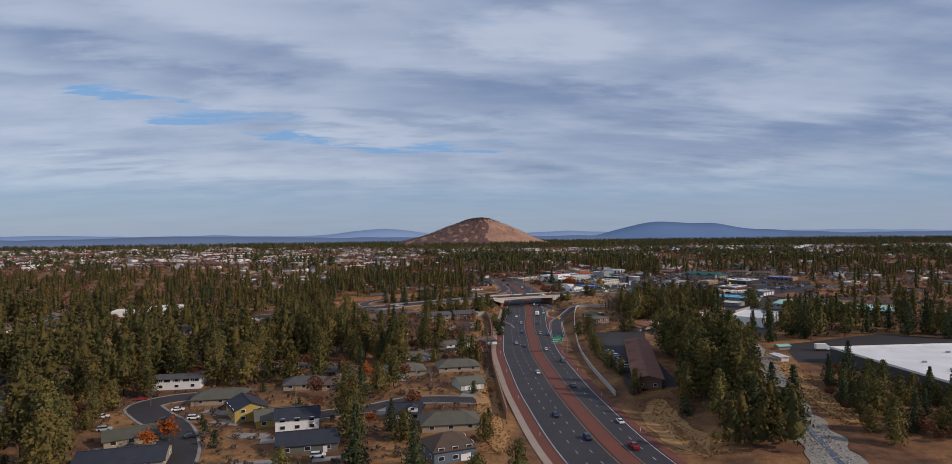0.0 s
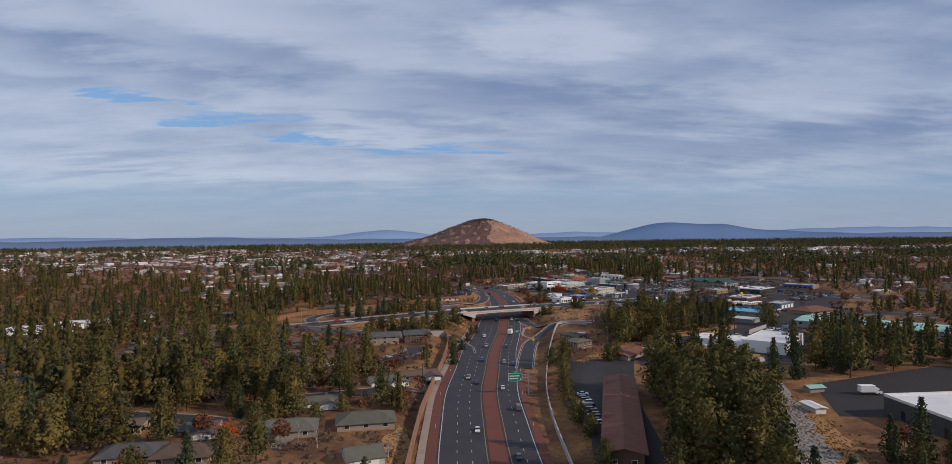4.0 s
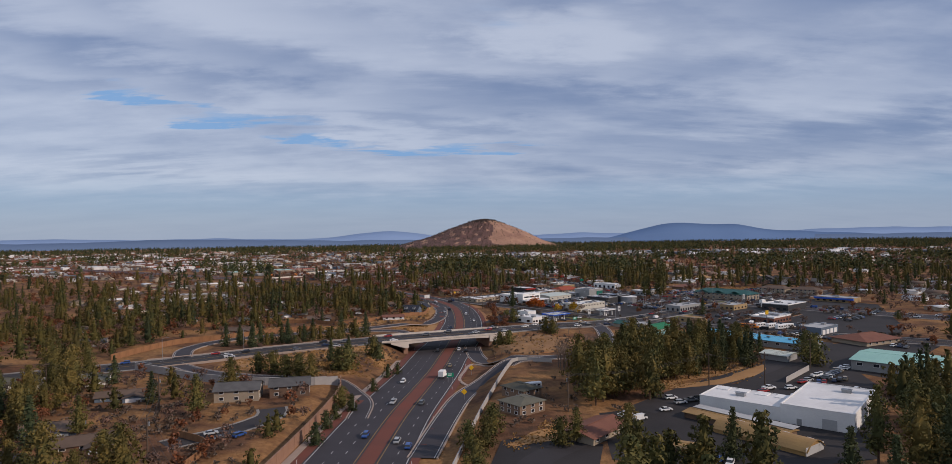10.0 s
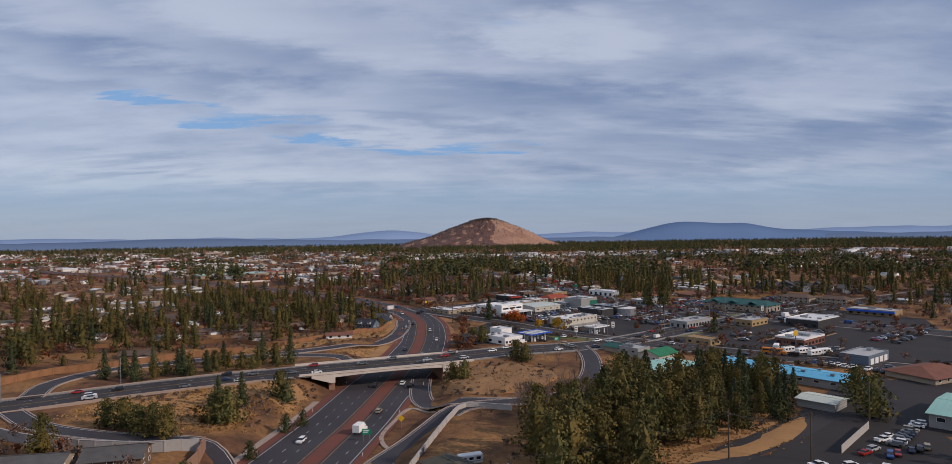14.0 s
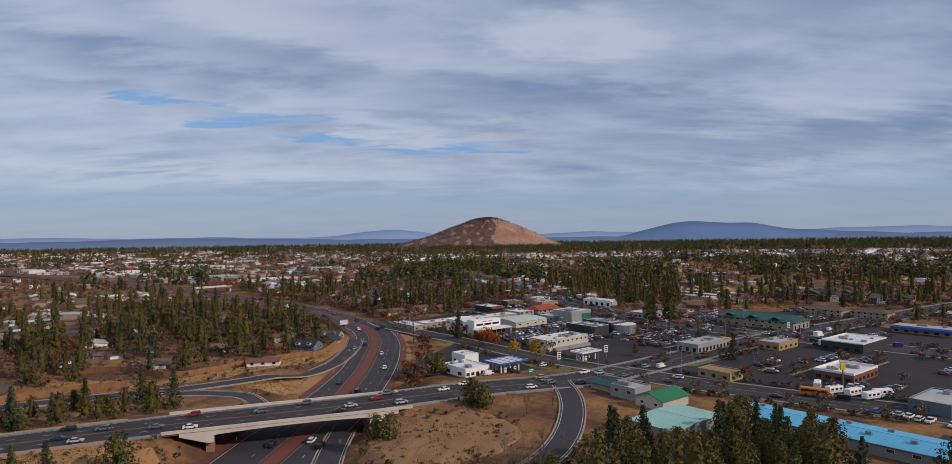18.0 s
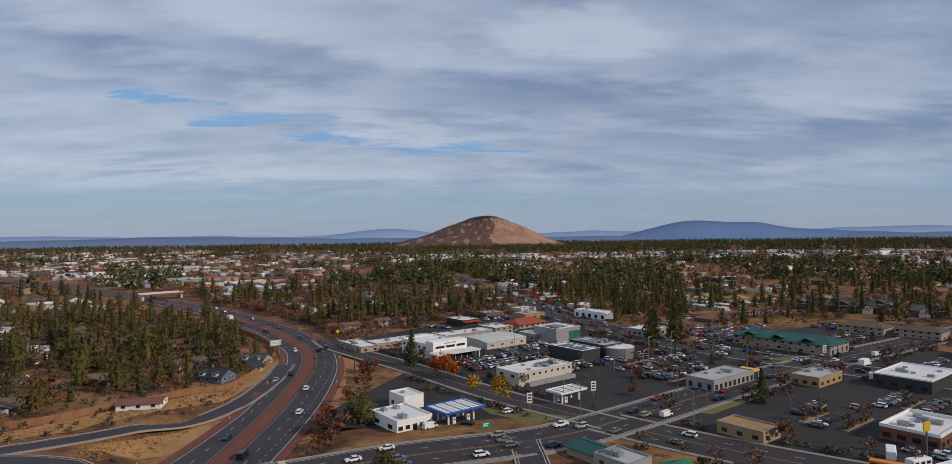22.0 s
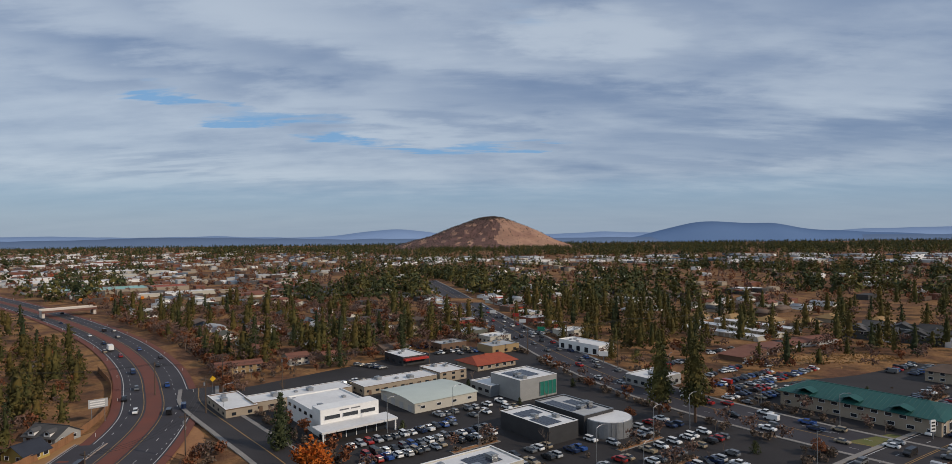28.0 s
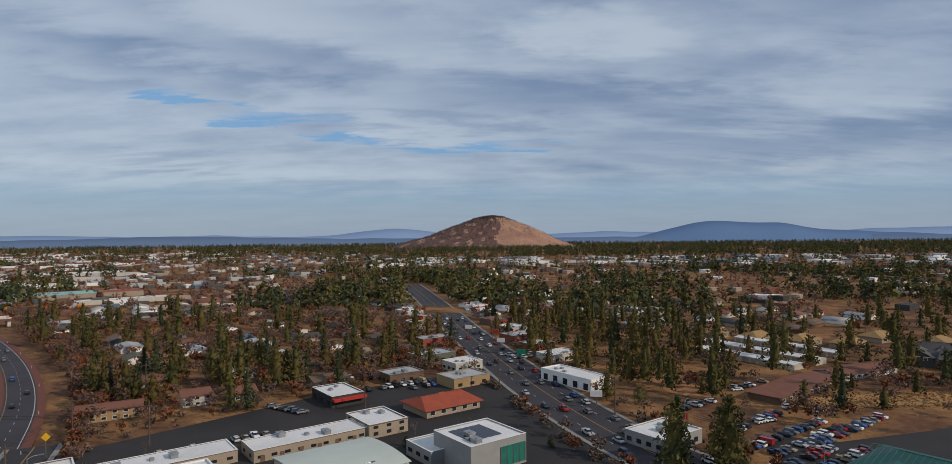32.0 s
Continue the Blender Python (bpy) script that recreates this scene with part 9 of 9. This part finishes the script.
def camper(x, y, heading):
    root = thing("camper_trailer", pose(x, y, ground_z(x, y) + 0.1, 0, 0, heading) @ Matrix.Scale(0.82, 4), "white camper trailer parked by the workshop", "trailer", "camper trailers")
    part("body", bevelled(boxes((-3.4, -1.2, 0.6, 3.4, 1.2, 3.0)), 0.2), M["white"], root)
    part("stripe", boxes((-3.2, -1.22, 1.2, 3.2, 1.22, 1.45)), M["greyroof"], root)
    for i in range(3):
        part("window", boxes((-2.6 + i * 2, -1.23, 1.7, -1.4 + i * 2, 1.23, 2.4)), M["glass"], root)
    for s in (-1, 1):
        w = part("wheel", WHEELS[0.33], None, root)
        w.matrix_basis = pose(0, s * 1.05, 0.35)


for x, y, h in ((205, 490, 20), (209, 487, 25), (212, 483, 20), (217, 486, 10), (203, 496, 60), (80, 371, 20)):
    camper(x, y, h)
for i in range(7):
    bus(-176 + i * 6.4, 914 + i * 2.6, 118, ground_z(-176 + i * 6.4, 914 + i * 2.6) + 0.1)


# ---- signs, poles and wires ----
def lettering(body, size, parent, m, material):
    cu = bpy.data.curves.new("lettering", "FONT")
    cu.body, cu.size, cu.align_x, cu.align_y, cu.extrude = body, size, "CENTER", "CENTER", 0.004
    cu.materials.append(material)
    o = new("lettering", cu)
    o.parent, o.matrix_basis = parent, m


def gantry(x, y, z):
    root = thing("road_sign", pose(x, y, z, 0, 0, 4), "large green motorway exit sign on a cantilever post", "road sign")
    part("post", tube([(2.5, 0.5, -0.5), (2.5, 0.5, 7.4)], [0.22, 0.16], 8), M["metal"], root)
    part("arm", tube([(2.5, 0.5, 6.3), (-3.2, 0.5, 6.3)], [0.14, 0.1], 6), M["metal"], root)
    part("arm", tube([(2.5, 0.5, 5.2), (-3.2, 0.5, 5.2)], [0.14, 0.1], 6), M["metal"], root)
    p = part("panel", boxes((-4.2, 0.2, 4.3, 0.4, 0.32, 6.9)), M["signgreen"], root, "green sign face with a white border")
    part("border", boxes((-4.2, 0.17, 4.3, 0.4, 0.19, 4.38), (-4.2, 0.17, 6.82, 0.4, 0.19, 6.9), (-4.2, 0.17, 4.38, -4.12, 0.19, 6.82), (0.32, 0.17, 4.38, 0.4, 0.19, 6.82)), M["trim"], p)
    part("exit_tab", boxes((-3.0, 0.2, 6.92, -0.2, 0.32, 7.7)), M["signgreen"], root)
    lettering("EXIT", 0.5, root, pose(-1.6, 0.16, 7.3, 90, 0, 0), M["trim"])
    for i, (a, b) in enumerate(((-3.8, -0.4), (-3.8, -0.9))):
        part("text_bar", boxes((a, 0.16, 5.85 - i * 0.85, b, 0.19, 6.15 - i * 0.85)), M["trim"], root)
    part("arrow", boxes((-0.3, 0.16, 4.7, -0.1, 0.19, 5.3)), M["trim"], root)


gantry(44.2, 278, highway_z(278))


def small_sign(x, y, kind, heading=0, z=None, h=2.4):
    z = ground_z(x, y) if z is None else z
    if kind == "green":
        root = thing("road_sign", pose(x, y, z, 0, 0, heading), "green roadside sign on two posts", "road sign")
        for s in (-0.8, 0.8):
            part("post", tube([(s, 0, -0.2), (s, 0, h)], [0.06, 0.06], 6), M["metal"], root)
        part("panel", boxes((-1.2, -0.08, h - 0.6, 1.2, -0.03, h + 0.9)), M["signgreen"], root)
        part("text_bar", boxes((-0.9, -0.1, h - 0.1, 0.4, -0.08, h + 0.15)), M["trim"], root)
        part("text_bar", boxes((-0.9, -0.1, h + 0.35, 0.7, -0.08, h + 0.6)), M["trim"], root)
    elif kind == "yellow":
        root = thing("warning_sign", pose(x, y, z, 0, 0, heading), "yellow diamond warning sign on a post", "road sign", "warning signs")
        part("post", tube([(0, 0, -0.2), (0, 0, h)], [0.06, 0.05], 6), M["metal"], root)
        p = part("panel", boxes((-0.7, -0.08, -0.7, 0.7, -0.03, 0.7)), M["signyellow"], root)
        p.matrix_basis = pose(0, 0, h + 0.5, 0, 45, 0)
    else:
        root = thing("road_sign", pose(x, y, z, 0, 0, heading), "large white roadside board on posts", "road sign")
        for s in (-1.6, 1.6):
            part("post", tube([(s, 0, -0.2), (s, 0, h)], [0.08, 0.08], 6), M["metal"], root)
        p = part("panel", boxes((-2.4, -0.08, h - 0.6, 2.4, -0.03, h + 1.8)), M["greyroof"], root)
        for i in range(3):
            part("text_bar", boxes((-2.0, -0.1, h - 0.2 + i * 0.65, 1.6, -0.08, h + 0.1 + i * 0.65)), M["trim"], p)


small_sign(52.5, 398, "green", 5, highway_z(398))
small_sign(60, 410, "yellow", 0)
small_sign(58, 372, "yellow", 0)
small_sign(46, 648, "yellow", 25, h=4.6)
small_sign(27.6, 617.5, "white", 40, h=5.0)
small_sign(115, 512, "green", 30)
for x, y, s in ((127, 536, "trim"), (147, 549, "trim"), (199, 640, "trim"), (244, 604, "trim")):
    root = thing("pylon_sign", pose(x, y, ground_z(x, y), 0, 0, 20), "white roadside price board on a post", "sign", "pylon signs")
    part("post", boxes((-0.15, -0.15, -0.2, 0.15, 0.15, 2.0)), M["steel"], root)
    p = part("panel", boxes((-0.8, -0.12, 2.0, 0.8, 0.12, 4.8)), M[s], root)
    for i in range(3):
        part("text_bar", boxes((-0.6, -0.14, 2.4 + i * 0.8, 0.6, 0.14, 2.8 + i * 0.8)), M["black"], p)
root = thing("pylon_sign", pose(212, 498, ground_z(212, 498), 0, 0, 20), "tall yellow pole sign beside the restaurant", "sign")
part("post", tube([(0, 0, -0.2), (0, 0, 5.5)], [0.2, 0.2], 8), M["steel"], root)
part("panel", bevelled(boxes((-1.0, -0.15, 5.5, 1.0, 0.15, 7.6)), 0.05), M["signyellow"], root)


def street_lamp(x, y, heading, z=None, h=9.0):
    if "lamp" not in PANELS:
        PANELS["lamp"] = (baked(tube([(0, 0, -0.2), (0, 0, h)], [0.11, 0.07], 6), "pole", M["metal"]), baked(tube([(0, 0, h - 0.2), (0.9, 0, h + 0.25), (2.2, 0, h + 0.3)], [0.06, 0.05, 0.05], 5), "arm", M["metal"]),
                          baked(boxes((2.0, -0.18, h + 0.2, 2.8, 0.18, h + 0.36)), "lamp_head", M["steel"]))
    root = thing("street_lamp", pose(x, y, ground_z(x, y) if z is None else z, 0, 0, heading), "grey metal street lamp beside the road", "street lamp", "street lamps")
    for nm, me in zip(("pole", "arm", "lamp_head"), PANELS["lamp"]):
        part(nm, me, None, root)


for x, y, a in ((-66, 428, 0), (-40, 448, -60), (137, 540, 0), (140, 526, 100), (172, 548, -50), (168, 520, 130), (160, 584, 39), (176, 600, 39), (188, 612, 39), (168, 574, 39), (206, 582, -50), (226, 612, 0), (214, 632, 60),
                (196, 664, 60), (240, 584, 120), (112, 560, 40), (84, 606, 40), (126, 620, 39), (134, 596, 39), (110, 608, 39), (262, 610, 130), (60, 624, 40)):
    street_lamp(x, y, a)


def utility_pole(x, y, heading, h=11.0):
    if "upole" not in PANELS:
        PANELS["upole"] = (baked(tube([(0, 0, -0.3), (0, 0, h)], [0.2, 0.13], 7), "pole", M["pole"]), baked(boxes((-1.3, -0.07, h - 0.9, 1.3, 0.07, h - 0.7)), "crossarm", M["pole"]),
                           baked(tube([(0.35, 0, h - 2.6), (0.35, 0, h - 1.7)], [0.25, 0.25], 8), "transformer", M["metal"]))
    root = thing("utility_pole", pose(x, y, ground_z(x, y), 0, 0, heading), "brown wooden utility pole with a crossarm", "utility pole", "utility poles")
    part("pole", PANELS["upole"][0], None, root)
    part("crossarm", PANELS["upole"][1], None, root)
    if int(x) % 3 == 0:
        part("transformer", PANELS["upole"][2], None, root)
    return Vector((x, y, ground_z(x, y) + h - 0.6)), heading


def wires(ends, offsets=(-1.2, 0.0, 1.2), sag=1.6, r=0.03):
    """Cables hung from pole to pole, each run one curve."""
    root = thing("power_lines", pose(0, 0, 0), "thin dark power lines strung between wooden poles", "power lines")
    for o in offsets:
        cu = bpy.data.curves.new("cable", "CURVE")
        cu.dimensions, cu.bevel_depth, cu.bevel_resolution = "3D", r, 0
        pts = []
        for (a, ha), (b, hb) in zip(ends, ends[1:]):
            A_ = a + Vector((math.cos(radians(ha)) * o, math.sin(radians(ha)) * o, 0))
            B_ = b + Vector((math.cos(radians(hb)) * o, math.sin(radians(hb)) * o, 0))
            for i in range(8):
                t = i / 8
                p = A_.lerp(B_, t)
                p.z -= sag * 4 * t * (1 - t)
                pts.append(p)
        sp = cu.splines.new("POLY")
        sp.points.add(len(pts) - 1)
        for q, p in zip(sp.points, pts):
            q.co = (*p, 1)
        cu.materials.append(M["black"])
        ob = new("cable", cu)
        ob.parent = root


RUNS = [[(-120, 598), (-70, 616), (-22, 634), (28, 646), (66, 656), (112, 686), (150, 712), (196, 742), (250, 774), (320, 814)],
        [(-160, 402), (-120, 392), (-76, 372), (-30, 352), (-12, 310), (12, 276)],
        [(58, 566), (66, 590), (54, 626), (44, 660), (40, 700)],
        [(200, 640), (182, 682), (168, 730), (146, 790)],
        [(87.7, 346), (136.8, 372.6), (154, 371), (182, 397)]]
for run in RUNS:
    ends = []
    for i, (x, y) in enumerate(run):
        j = min(i + 1, len(run) - 1)
        k = max(i - 1, 0)
        a = math.degrees(math.atan2(run[j][1] - run[k][1], run[j][0] - run[k][0])) + 90
        ends.append(utility_pole(x, y, a, 11.0))
    wires(ends)

# marker posts along the parkway
mk = baked(boxes((-0.05, -0.03, 0, 0.05, 0.03, 1.0)), "marker_post", M["trim"])
for off, flip in ((left_edge, -1.6), (right_edge, 1.4)):
    for i in range(6, len(PARKWAY) - 90, 9):
        x, y = PARKWAY[i]
        sx, sy = sides_of(PARKWAY)[i]
        o = off(x, y) + flip
        ob = tagged(new("marker_post", mk), "slim white marker post beside the road", "marker post", "marker posts")
        ob.matrix_world = pose(x + sx * o, y + sy * o, highway_z(y))


# the plan above is drawn in units of 1.2 m
for ob in list(scene.objects):
    if ob.parent is None and ob.type in ("MESH", "EMPTY", "CURVE", "FONT"):
        ob.matrix_basis = Matrix.Scale(1.2, 4) @ ob.matrix_basis
